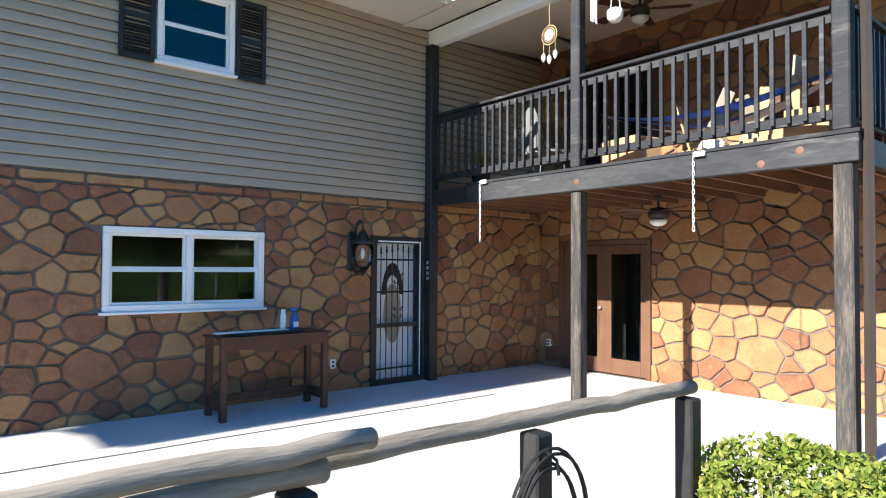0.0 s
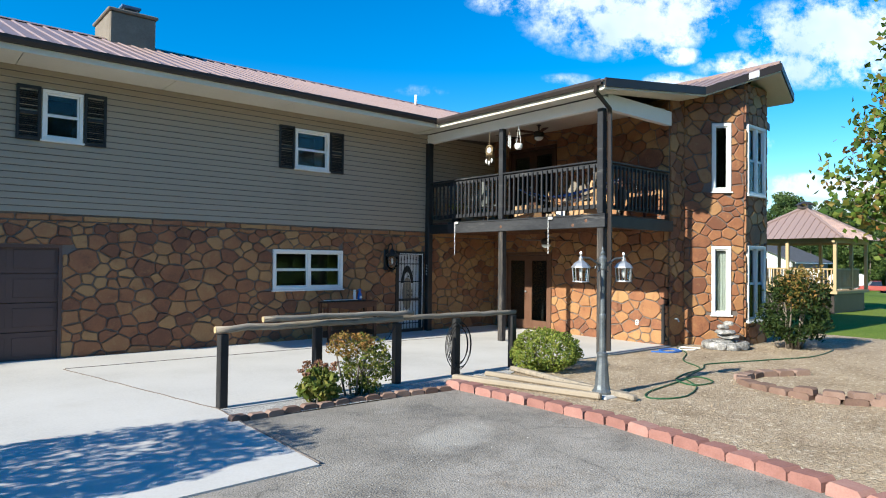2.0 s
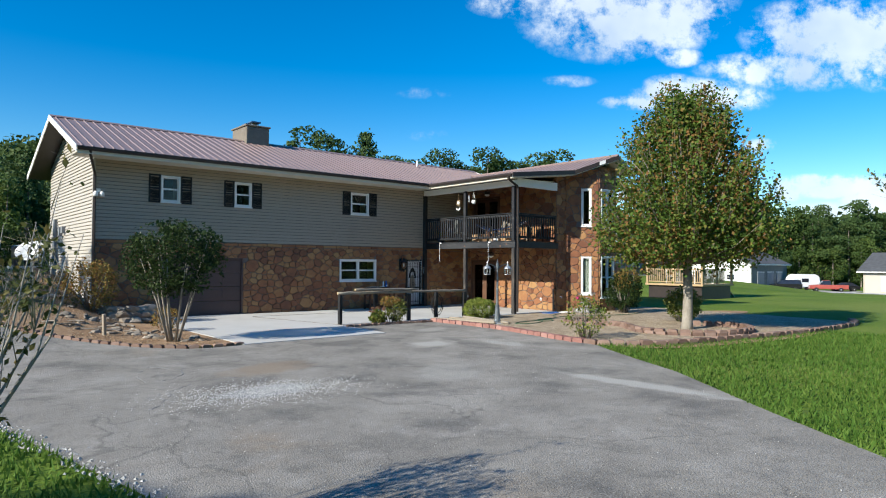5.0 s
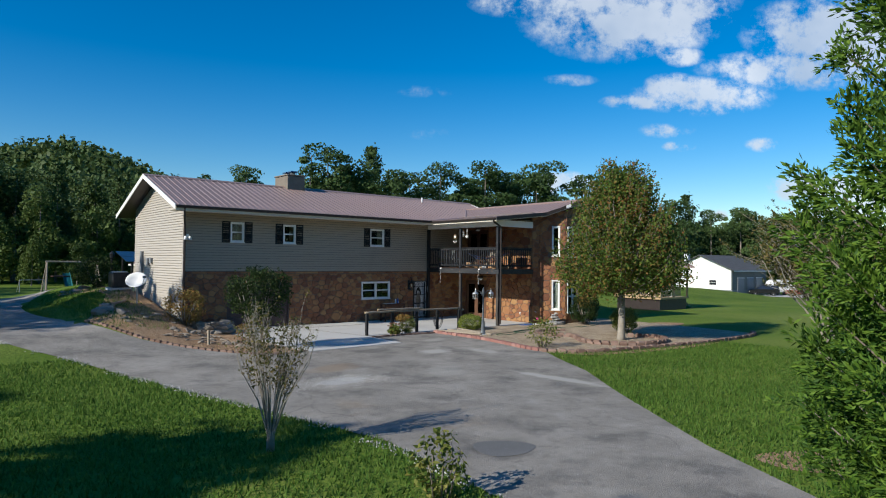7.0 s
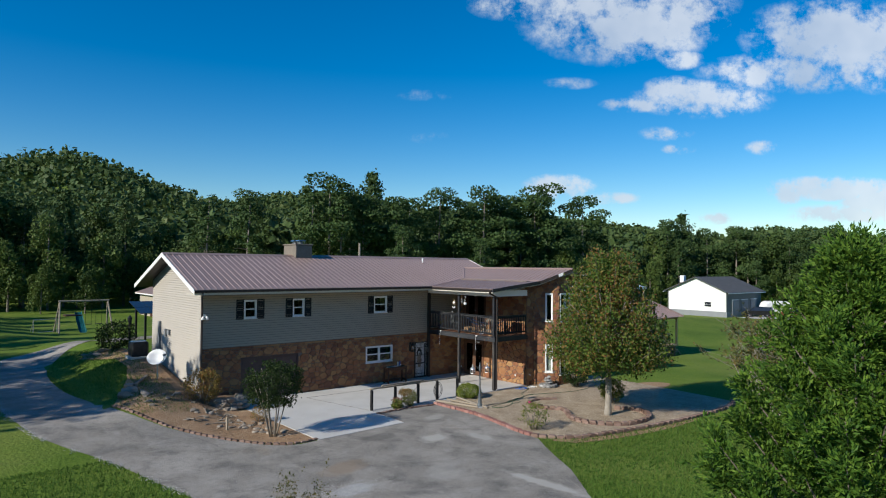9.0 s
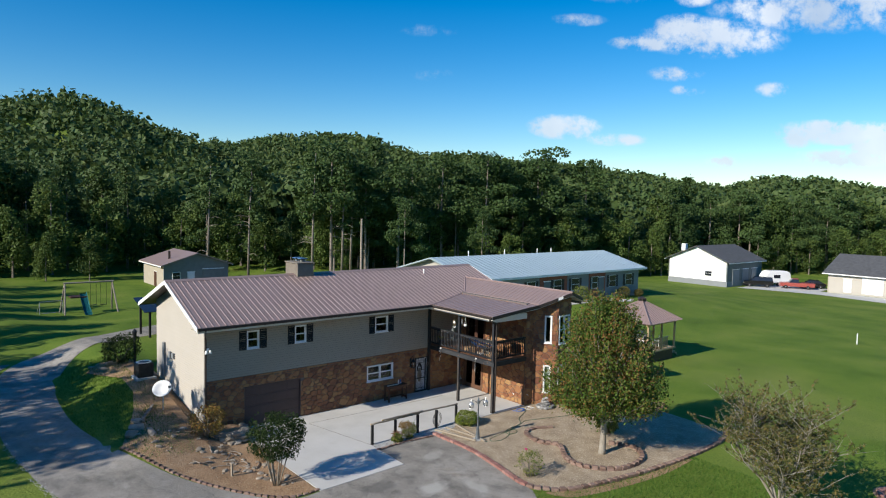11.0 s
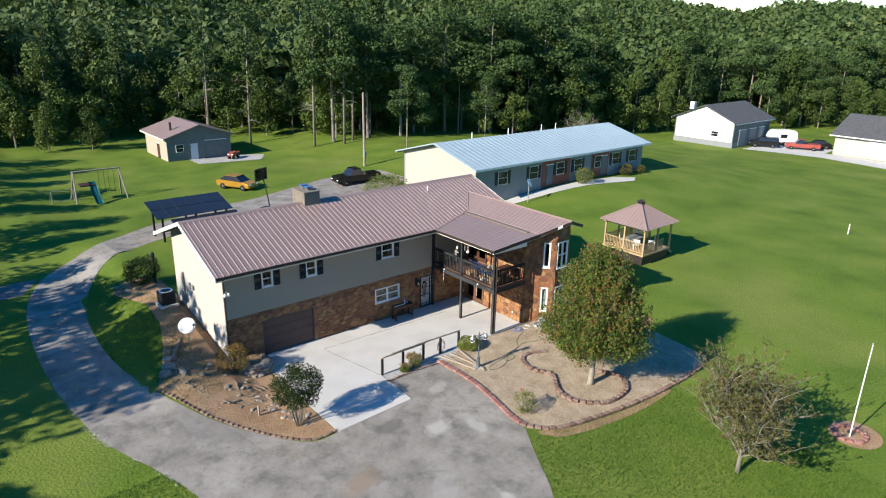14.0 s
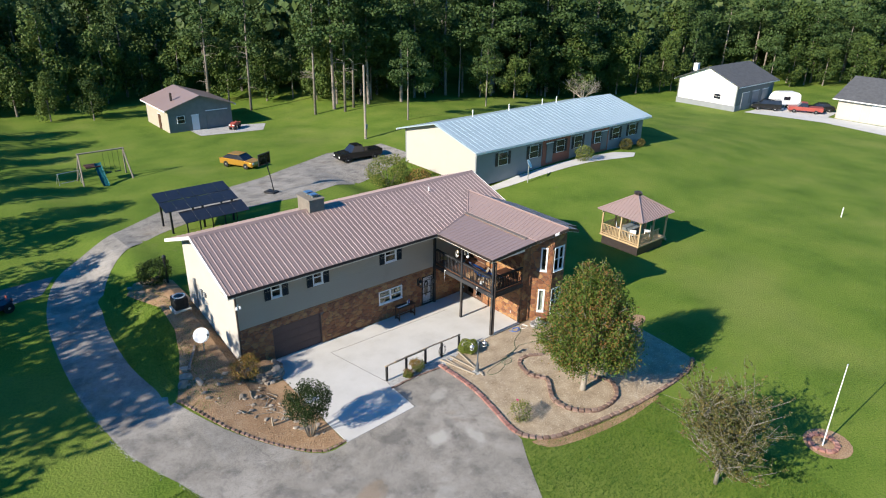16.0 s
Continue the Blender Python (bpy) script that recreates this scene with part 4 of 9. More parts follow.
RX0, RX1 = -7.05, 13.3
main_roof = roof_deck("roof_main", [[(RX0, EY, EZ - 0.03), (RX1, EY, EZ - 0.03), (RX1, RY, RZ - 0.03), (RX0, RY, RZ - 0.03)], [(RX0, RY, RZ - 0.03), (RX1, RY, RZ - 0.03), (RX1, 2 * RY - EY, EZ - 0.03), (RX0, 2 * RY - EY, EZ - 0.03)]], "brown ribbed metal gable roof of the long wing")
RUN = math.hypot(RY - EY, RZ - EZ)
NP = 23
PW = (RX1 - RX0) / NP
pm = mesh_of("roof_panel", panel_mesh(PW, RUN), M["roof"])
for i in range(NP):
    part("roof_panel", pm, None, main_roof, m=slope_matrix((RX0 + i * PW, EY, EZ), (1, 0, 0), (0, RY - EY, RZ - EZ)))
    part("roof_panel", pm, None, main_roof, m=slope_matrix((RX0 + (i + 1) * PW, 2 * RY - EY, EZ), (-1, 0, 0), (0, EY - RY, RZ - EZ)))
bm = prism(bmesh.new(), [(RY - 0.22, RZ - 0.05), (RY, RZ + 0.045), (RY + 0.22, RZ - 0.05), (RY, RZ + 0.02)], 0, 1)
bmesh.ops.transform(bm, matrix=Matrix(((0, RX1 - RX0, 0, RX0), (1, 0, 0, 0), (0, 0, 1, 0), (0, 0, 0, 1))), verts=bm.verts)
part("ridge_cap", bm, M["roof"], main_roof)
# wing roof: profile across x, front edge set back toward the porch
KX, KZ, WRX, WRZ, WEX, WEZ = 9.75, 5.72, 11.45, 6.40, 12.72, 5.95
PEX, PEZ = 6.42, 5.34


def main_y(z):
    return EY + (z - EZ) / SL


def roof_strip(name, pa, pb, ya, yb, label):
    """Wing roof plane between two lines along y; each ends where it meets the long roof."""
    (xa, za), (xb, zb) = pa, pb
    ea, eb = max(main_y(za), EY), max(main_y(zb), EY)
    q = [(xa, ya, za - 0.03), (xb, yb, zb - 0.03), (xb, eb, zb - 0.03), (xa, ea, za - 0.03)]
    if xa > xb:
        q = q[::-1]
    deck = roof_deck(name, [q], label)
    dirv = Vector((xb - xa, 0, zb - za))
    run = dirv.length
    y0, y1 = min(ya, yb), max(ea, eb)
    n = math.ceil((y1 - y0) / 0.9)
    # planes that cut the sheets at the front edge and the valley
    f0, f1 = Vector((xa, ya, za)), Vector((xb, yb, zb))
    v0, v1 = Vector((xa, ea, za)), Vector((xb, eb, zb))
    nrm = Vector((0, 1, 0)).cross(dirv).normalized()
    for i in range(n):
        bm = panel_mesh(0.9, run)
        s = 1 if xa < xb else -1
        m = slope_matrix((xa, y0 + (i + 1) * 0.9, za), (0, -1, 0), dirv) if s > 0 else slope_matrix((xa, y0 + i * 0.9, za), (0, 1, 0), dirv)
        bmesh.ops.transform(bm, matrix=m, verts=bm.verts)
        for p, d, sg in ((f0, f1 - f0, -1), (v0, v1 - v0, 1)):
            pn = d.cross(nrm).normalized()
            if pn.y < 0:
                pn = -pn
            g = list(bm.verts) + list(bm.edges) + list(bm.faces)
            bmesh.ops.bisect_plane(bm, geom=g, plane_co=p, plane_no=pn * sg, clear_outer=True)
        if len(bm.faces) > 0:
            part("roof_panel", bm, M["roof"], deck)
        else:
            bm.free()
    return deck


YF = {"eave": 2.86, "kink": 2.62, "ridge": 1.72, "east": 1.95}
roof_porch = roof_strip("roof_porch", (PEX, PEZ), (KX, KZ), YF["eave"], YF["kink"], "low-sloped brown metal porch roof")
roof_wing = roof_strip("roof_wing_west", (KX, KZ), (WRX, WRZ), YF["kink"], YF["ridge"], "brown ribbed metal roof over the stone wing")
roof_wing2 = roof_strip("roof_wing_east", (WEX, WEZ), (WRX, WRZ), YF["east"], YF["ridge"], "brown ribbed metal roof over the stone wing")
roof_wing3 = roof_strip("roof_wing_side", (13.85, 5.55), (WEX, WEZ), 3.0, 3.0, "brown ribbed metal roof over the stone wing")
for nm, a, b, r in (("ridge_flashing", (WRX, YF["ridge"], WRZ + 0.02), (WRX, main_y(WRZ), WRZ + 0.02), 0.05), ("valley_flashing", (KX, main_y(KZ), KZ + 0.01), (WRX, main_y(WRZ), WRZ + 0.02), 0.045), ("valley_flashing", (PEX, EY, PEZ + 0.01), (KX, main_y(KZ), KZ + 0.012), 0.045), ("kink_flashing", (KX, YF["kink"], KZ + 0.012), (KX, main_y(KZ), KZ + 0.012), 0.04)):
    tagged(new(nm, mesh_of(nm, tube(bmesh.new(), [a, b], r, 6), M["roof"])), "brown metal flashing on the roof", "flashing", kind="structure")


def board(name, a, b, h, t, mat, label, cat="trim"):
    """An upright board from a to b (top edge), h high, t thick."""
    a, b = Vector(a), Vector(b)
    d = (b - a)
    side = Vector((-d.y, d.x, 0)).normalized() * t / 2
    bm = bmesh.new()
    vs = [bm.verts.new(p) for p in (a - side, a + side, b + side, b - side)]
    lo = [bm.verts.new(v.co - Vector((0, 0, h))) for v in vs]
    bm.faces.new(vs)
    bm.faces.new(lo[::-1])
    for i in range(4):
        bm.faces.new((vs[i], lo[i], lo[(i + 1) % 4], vs[(i + 1) % 4]))
    return tagged(new(name, mesh_of(name, bm, mat)), label, cat, kind="structure")


def gutter(name, a, b, label):
    a, b = Vector(a), Vector(b)
    d = (b - a).normalized()
    out = Vector((d.y, -d.x, 0)).normalized()
    bm = bmesh.new()
    prof = [(0, 0), (0, -0.11), (0.07, -0.11), (0.105, -0.05), (0.105, 0), (0.093, 0), (0.093, -0.045), (0.065, -0.098), (0.012, -0.098), (0.012, 0)]
    ra = [bm.verts.new(a + out * x + Vector((0, 0, z))) for x, z in prof]
    rb = [bm.verts.new(b + out * x + Vector((0, 0, z))) for x, z in prof]
    n = len(prof)
    for i in range(n):
        bm.faces.new((ra[i], rb[i], rb[(i + 1) % n], ra[(i + 1) % n]))
    bm.faces.new(ra)
    bm.faces.new(rb[::-1])
    return tagged(new(name, mesh_of(name, bm, M["fascia"])), label, "gutter", kind="structure")


board("fascia", (RX0, EY - 0.012, EZ - 0.04), (PEX, EY - 0.012, EZ - 0.04), 0.19, 0.03, M["soffit"], "cream fascia board below the eave")
gutter("gutter", (RX0, EY - 0.03, EZ - 0.02), (PEX - 0.12, EY - 0.03, EZ - 0.02), "dark brown eave gutter")
gutter("gutter", (PEX - 0.03, EY - 0.05, PEZ - 0.02), (PEX - 0.03, YF["eave"], PEZ - 0.02), "dark brown gutter along the porch eave")
board("fascia", (PEX - 0.01, EY, PEZ - 0.04), (PEX - 0.01, YF["eave"], PEZ - 0.04), 0.17, 0.03, M["soffit"], "cream porch fascia board")
for (xa, ya, za), (xb, yb, zb) in (((PEX, YF["eave"], PEZ), (KX, YF["kink"], KZ)), ((KX, YF["kink"], KZ), (WRX, YF["ridge"], WRZ)), ((WRX, YF["ridge"], WRZ), (WEX, YF["east"], WEZ))):
    board("rake_trim", (xa, ya - 0.02, za + 0.015), (xb, yb - 0.02, zb + 0.015), 0.17, 0.03, M["fascia"], "dark brown rake trim")
    board("rake_fascia", (xa, ya + 0.01, za - 0.13), (xb, yb + 0.01, zb - 0.13), 0.06, 0.03, M["soffit"], "cream strip below the rake trim")
board("rake_trim", (WEX, 2.98, WEZ + 0.015), (13.85, 2.98, 5.565), 0.17, 0.03, M["fascia"], "dark brown rake trim")
board("rake_trim", (10.70, 2.12, 6.12), (11.12, 1.91, 6.28), 0.15, 0.03, M["white"], "bare white piece of rake trim").location.y -= 0.03
for x, mat in ((RX0 - 0.015, M["white"]), (RX1 + 0.015, M["white"])):
    for s in (-1, 1):
        board("verge_board", (x, RY + s * (RY - EY), EZ + 0.015), (x, RY, RZ + 0.02), 0.2, 0.03, mat, "white verge board on the gable")


def sheet(name, quad, mat, label, cat, t=0.03):
    bm = bmesh.new()
    a = [bm.verts.new(p) for p in quad]
    b = [bm.verts.new((p[0], p[1], p[2] + t)) for p in quad]
    bm.faces.new(a[::-1])
    bm.faces.new(b)
    n = len(quad)
    for i in range(n):
        bm.faces.new((a[i], a[(i + 1) % n], b[(i + 1) % n], b[i]))
    return tagged(new(name, mesh_of(name, bm, mat)), label, cat, kind="structure")


# soffits in panels
x = RX0
while x < FX - 0.1:
    w = min(2.42, FX - x)
    if x + w > PEX + 0.2:
        w = min(w, max(0.3, PEX + 0.15 - x))
    sheet("soffit", [(x, EY + 0.01, ZE + 0.02), (x + w - 0.012, EY + 0.01, ZE + 0.02), (x + w - 0.012, WY, ZE + 0.02), (x, WY, ZE + 0.02)], M["soffit"], "cream soffit panel under the eave", "soffit", 0.02)
    if x + w >= PEX + 0.14:
        break
    x += w
y = YF["eave"] + 0.03
while y < WY - 0.1:
    w = min(1.22, WY - y)
    sheet("soffit", [(PEX + 0.02, y, PEZ - 0.21), (PX - 0.06, y, PEZ - 0.15), (PX - 0.06, y + w - 0.012, PEZ - 0.15), (PEX + 0.02, y + w - 0.012, PEZ - 0.21)], M["soffit"], "cream soffit panel under the porch eave", "soffit", 0.02)
    y += w
sheet("ceiling_porch", [(PX + 0.08, 3.36, 5.14), (FX, 3.36, 5.30), (FX, WY, 5.30), (PX + 0.08, WY, 5.14)], M["soffit"], "cream panelled porch ceiling", "ceiling")
sheet("soffit", [(PEX + 0.02, 2.88, 5.15), (KX, 2.66, 5.53), (KX, 3.2, 5.53), (PEX + 0.02, 3.2, 5.15)], M["soffit"], "cream soffit under the rake", "soffit", 0.02)
sheet("soffit", [(KX, 2.64, 5.54), (WRX, 1.74, 6.20), (WRX, 2.32, 6.20), (KX, 3.25, 5.54)], M["soffit"], "cream soffit under the gable", "soffit", 0.02)
sheet("soffit", [(WRX, 1.74, 6.20), (WEX, 1.97, 5.76), (WEX, 3.3, 5.76), (WRX, 2.32, 6.20)], M["soffit"], "cream soffit under the gable", "soffit", 0.02)
tagged(new("porch_beam", mesh_of("porch_beam", B(PX - 0.07, DY - 0.05, 4.93, PX + 0.07, WY, 5.16), M["white"])), "white boxed beam over the porch posts", "beam", kind="structure")
tagged(new("porch_beam", mesh_of("porch_beam", B(PX + 0.075, DY - 0.05, 4.93, FX, DY + 0.08, 5.24), M["white"])), "white boxed beam at the porch's end", "beam", kind="structure")


# ---- windows, shutters, doors ----
def at(m, x, y, z, rz=0):
    return m @ pose(x, y, z, 0, 0, rz)


FRONT = pose(X0, WY, 0)


def window(name, m, u0, u1, z0, z1, label, cols=1, sash=True, trim=0.07, curtain=False, proud=0.05, mat="white"):
    w, h = u1 - u0, z1 - z0
    th = thing(name, at(m, u0, 0, z0), label, "window", kind="structure")
    t = trim
    bm = bmesh.new()
    for d in ((0, 0, w, t), (0, h - t, w, h), (0, t, t, h - t), (w - t, t, w, h - t)):
        box(bm, d[0], -proud, d[1], d[2], 0.12, d[3], 0.006)
    cw = (w - 2 * t) / cols
    for c in range(1, cols):
        box(bm, t + c * cw - 0.035, -proud + 0.006, t, t + c * cw + 0.035, 0.11, h - t, 0.004)
    part("window_frame", bm, M[mat], th)
    part("window_sill", B(-0.03, -proud - 0.03, -0.03, w + 0.03, 0.02, 0.0, bevel=0.005), M[mat], th)
    for c in range(cols):
        a, b = t + c * cw + (0.035 if c else 0), t + (c + 1) * cw - (0.035 if c < cols - 1 else 0)
        rows = [(t, h / 2), (h / 2, h - t)] if sash else [(t, h - t)]
        for i, (c0, c1) in enumerate(rows):
            yy = -0.012 + 0.025 * i
            s = 0.028
            sb = bmesh.new()
            for d in ((a, c0, b, c0 + s), (a, c1 - s, b, c1), (a, c0 + s, a + s, c1 - s), (b - s, c0 + s, b, c1 - s)):
                box(sb, d[0], yy, d[1], d[2], yy + 0.03, d[3])
            sa = part("sash", sb, M[mat], th)
            g = part("pane", B(a + s, yy + 0.012, c0 + s, b - s, yy + 0.018, c1 - s), M["glass"], sa)
            g.visible_shadow = False
    # added sheet behind the panes, its black painted for the room's shade
    part("backing", B(t, 0.55, t, w - t, 0.57, h - t), M["room_shade"], th, "near-black sheet in place of the unlit room")
    if curtain:
        bm = bmesh.new()
        n = 40
        pts = [(t + (w - 2 * t) * i / n, 0.10 + 0.022 * math.sin(i * 1.9) + 0.012 * math.sin(i * 0.7)) for i in range(n + 1)]
        lo = [bm.verts.new((x, y, t)) for x, y in pts]
        hi = [bm.verts.new((x, y, h - t)) for x, y in pts]
        for i in range(n):
            bm.faces.new((lo[i], lo[i + 1], hi[i + 1], hi[i]))
        part("curtain", bm, M["curtain"], th, "white gathered curtain", smooth=True)
    return th


window("window_1", FRONT, *LOWWIN, "white double window in the stone wall", cols=2)
for i, u in enumerate(UPW):
    window(f"window_{i + 2}", FRONT, *u, "small white sash window with raised blind", trim=0.06)
    for s, nm in ((u[0] - 0.39, "w"), (u[1] + 0.02, "e")):
        sh = thing("shutter", at(FRONT, s, -0.022, u[2] - 0.03), "black louvred vinyl shutter beside the window", "shutter", "window shutters")
        H = u[3] - u[2] + 0.06
        bm = bmesh.new()
        for d in ((0, 0, 0.37, 0.06), (0, H - 0.06, 0.37, H), (0, 0.06, 0.05, H - 0.06), (0.32, 0.06, 0.37, H - 0.06), (0.05, H / 2 - 0.03, 0.32, H / 2 + 0.03)):
            box(bm, d[0], -0.035, d[1], d[2], 0.0, d[3], 0.004)
        part("shutter_frame", bm, M["black"], sh)
        k = 0
        z = 0.07
        while z < H - 0.09:
            if abs(z + 0.015 - H / 2) > 0.045:
                bm = bmesh.new()
                vs = [bm.verts.new(p) for p in ((0.05, -0.028, z), (0.32, -0.028, z), (0.32, -0.006, z + 0.034), (0.05, -0.006, z + 0.034))]
                bm.faces.new(vs)
                lo = [bm.verts.new(v.co + Vector((0, 0.005, -0.002))) for v in vs]
                bm.faces.new(lo[::-1])
                for q in range(4):
                    bm.faces.new((vs[q], lo[q], lo[(q + 1) % 4], vs[(q + 1) % 4]))
                part("slat", bm, M["black"], sh)
            z += 0.036
BM1, BM2 = bay_walls[1][1], bay_walls[2][1]
window("window_5", BM1, *NW[0], "tall narrow white-framed fixed window", sash=False)
window("window_6", BM1, *NW[1], "tall narrow white window with drawn curtain", sash=False, curtain=True)
window("window_7", BM2, *CW[0], "white double sash window in the stone bay", cols=2)
window("window_8", BM2, *CW[1], "white double sash window in the stone bay", cols=2)

# garage door
gd = thing("garage_door", at(FRONT, GARAGE[0], 0.06, 0.03), "closed dark brown sectional garage door", "garage door", kind="structure")
GW, GH = GARAGE[1] - GARAGE[0], 2.04
for i in range(4):
    h = GH / 4
    bm = box(bmesh.new(), 0.0, 0, i * h + 0.004, GW, 0.05, (i + 1) * h - 0.004, 0.006)
    sec = part("door_section", bm, M["garage"], gd)
    for j in range(4):
        a = 0.1 + j * (GW - 0.1) / 4
        part("raised_panel", box(bmesh.new(), a, -0.008, i * h + 0.09, a + (GW - 0.1) / 4 - 0.1, 0.002, (i + 1) * h - 0.09, 0.006), M["garage"], sec)
for nm, d in (("jamb", (-0.0, -0.065, -0.03, 0.05, 0.0, GH)), ("jamb", (GW - 0.05, -0.065, -0.03, GW, 0.0, GH)), ("head", (0.05, -0.065, GH - 0.05, GW - 0.05, 0.0, GH))):
    part(nm, B(*d), M["garage"], gd)

# barred front door
fd = thing("door_1", at(FRONT, DOOR[0], 0, 0.036), "black iron security door before a white door", "door", kind="structure")
DW, DH = DOOR[1] - DOOR[0], 2.04
part("door_leaf", B(0.05, 0.10, 0, DW - 0.05, 0.14, DH - 0.03), M["doorwhite"], fd, "white painted door leaf")
bm = bmesh.new()
n = 24
arch = [(0.44 + 0.19 * math.cos(math.pi * i / n) * (1.0 - 0.1 * math.sin(math.pi * i / n)), 1.25 + 0.45 * math.sin(math.pi * i / n)) for i in range(n + 1)]
inner = [(0.44 + 0.12 * math.cos(math.pi * i / n), 1.25 + 0.28 * math.sin(math.pi * i / n)) for i in range(n + 1)]
prism(bm, arch + inner[::-1], 0.086, 0.098)
part("arch_ornament", bm, M["black"], fd, "dark arched ornament behind the bars")
bm = prism(bmesh.new(), [(0.44 + 0.15 * math.cos(2 * math.pi * i / 20), 0.98 + 0.42 * math.sin(2 * math.pi * i / 20)) for i in range(20)], 0.088, 0.097)
part("oval_panel", bm, M["lumber"], fd, "faded tan oval panel")
bm = bmesh.new()
for d in ((-0.02, 0, 0.08, DH + 0.02), (DW - 0.08, 0, DW + 0.02, DH + 0.02), (0.08, DH - 0.07, DW - 0.08, DH + 0.02), (0.08, 0, DW - 0.08, 0.09)):
    box(bm, d[0], -0.05, d[1], d[2], 0.03, d[3], 0.005)
part("door_frame", bm, M["black"], fd)
part("frame_edging", B(0.09, -0.056, DH - 0.055, DW - 0.07, -0.05, DH - 0.035), M["white"], fd, "chipped white edging strip")
part("frame_edging", B(DW - 0.055, -0.056, 0.1, DW - 0.040, -0.05, DH - 0.03), M["white"], fd, "chipped white edging strip")
for z in (0.22, 0.80, 1.28, 1.73):
    part("crossbar", B(0.08, -0.03, z, DW - 0.08, -0.015, z + 0.025 + (0.035 if z == 0.80 else 0)), M["iron"], fd)
for i in range(7):
    x = 0.15 + i * (DW - 0.30) / 6
    top = 1.84 + 0.05 * (1 - abs(i - 3) / 3)
    bm = tube(bmesh.new(), [(x, -0.036, 0.1), (x, -0.036, top)], 0.008, 6)
    lathe(bm, [(0.008, top - 0.02), (0.019, top), (0.009, top + 0.02), (0.014, top + 0.04), (0.001, top + 0.10)], 8, (x, -0.036, 0))
    part("bar", bm, M["iron"], fd)
for zc in (1.42, 1.52, 0.95, 1.05):
    for s in (-1, 1):
        pts = [(0.44 + s * (0.06 - 0.0035 * k * 0.9 * math.cos(k * 0.55)) + s * 0.028 * math.cos(k * 0.5) * (1 - k / 16), -0.04, zc + 0.04 * math.sin(k * 0.5) * (1 - k / 16)) for k in range(15)]
        part("scroll", tube(bmesh.new(), pts, 0.006, 5), M["iron"], fd)
part("handle", lathe(bmesh.new(), [(0.01, 0), (0.022, 0.01), (0.022, 0.03), (0.008, 0.045)], 10, (0.03, -0.06, 1.0)), M["iron"], fd)

# french door under the porch and the sliding door above
PW_M = pose(FX, WY, 0, 0, 0, -90)


def double_door(name, m, u0, u1, z0, z1, label, mat):
    th = thing(name, at(m, u0, 0, z0), label, "door", kind="structure")
    w, h = u1 - u0, z1 - z0
    bm = bmesh.new()
    for d in ((0, 0, 0.07, h), (w - 0.07, 0, w, h), (0.07, h - 0.07, w - 0.07, h)):
        box(bm, d[0], -0.04, d[1], d[2], 0.12, d[3], 0.005)
    part("door_frame", bm, mat, th)
    for i in range(2):
        a, b = 0.07 + i * (w - 0.14) / 2, 0.07 + (i + 1) * (w - 0.14) / 2
        bm = bmesh.new()
        for d in ((a, 0.02, a + 0.13, h - 0.08), (b - 0.13, 0.02, b, h - 0.08), (a + 0.13, 0.02, b - 0.13, 0.25), (a + 0.13, h - 0.22, b - 0.13, h - 0.08)):
            box(bm, d[0], 0.02, d[1], d[2], 0.06, d[3], 0.004)
        leaf = part("door_leaf", bm, mat, th)
        g = part("pane", B(a + 0.13, 0.035, 0.25, b - 0.13, 0.043, h - 0.22), M["glass"], leaf)
        g.visible_shadow = False
    part("handle", lathe(bmesh.new(), [(0.012, 0), (0.028, 0.012), (0.028, 0.03), (0.01, 0.05)], 12, (w / 2 - 0.06, -0.01, 1.0)), M["steel"], th, "steel door knob")
    # added black sheet: the shade of the room is put into its colour
    part("backing", B(0.05, 0.8, 0, w - 0.05, 0.82, h), M["room_shade"], th, "near-black sheet in place of the unlit room")
    return th


double_door("door_2", PW_M, *FD, "brown french door with tall glass panes", M["brown_door"])
double_door("door_3", PW_M, *UD, "dark double door onto the deck", M["table"])

# ---- deck, posts and railing ----
deck = thing("deck", pose(0, 0, 0), "black-stained raised timber porch deck", "deck", kind="structure")
n = 38
bw = (FX - 0.02 - PX) / n
pm = mesh_of("deck_board", box(bmesh.new(), 0, DY, 2.80, bw - 0.006, WY - 0.01, 2.835), M["joist"])
for i in range(n):
    part("deck_board", pm, None, deck, m=pose(PX + i * bw, 0, 0))
jm = mesh_of("joist", box(bmesh.new(), PX + 0.06, 0, 2.60, FX - 0.03, 0.04, 2.798), M["joist"])
for i in range(14):
    part("joist", jm, None, deck, m=pose(0, DY + 0.12 + i * 0.40, 0))
part("rim_beam", box(bmesh.new(), PX - 0.10, DY - 0.10, 2.56, PX - 0.01, WY - 0.9, 2.795, 0.008), M["deckwood"], deck, "weathered black rim beam with knots")
part("rim_beam", box(bmesh.new(), PX - 0.095, WY - 0.895, 2.56, PX - 0.01, WY - 0.03, 2.79, 0.008), M["black"], deck)
part("rim_beam", box(bmesh.new(), PX, DY - 0.09, 2.56, FX + 0.02, DY - 0.01, 2.795, 0.008), M["black"], deck)
part("edge_trim", B(PX - 0.11, DY - 0.11, 2.798, PX - 0.004, WY - 0.9, 2.83), M["deckwood"], deck)
for y, z in ((6.02, 2.66), (3.62, 2.70), (3.95, 2.62)):
    part("knot", lathe(bmesh.new(), [(0.036, 0), (0.03, 0.003), (0.01, 0.004)], 10), M["brown_door"], deck, "bare brown knot in the beam", m=pose(PX - 0.10, y, z, 0, -90, 0))


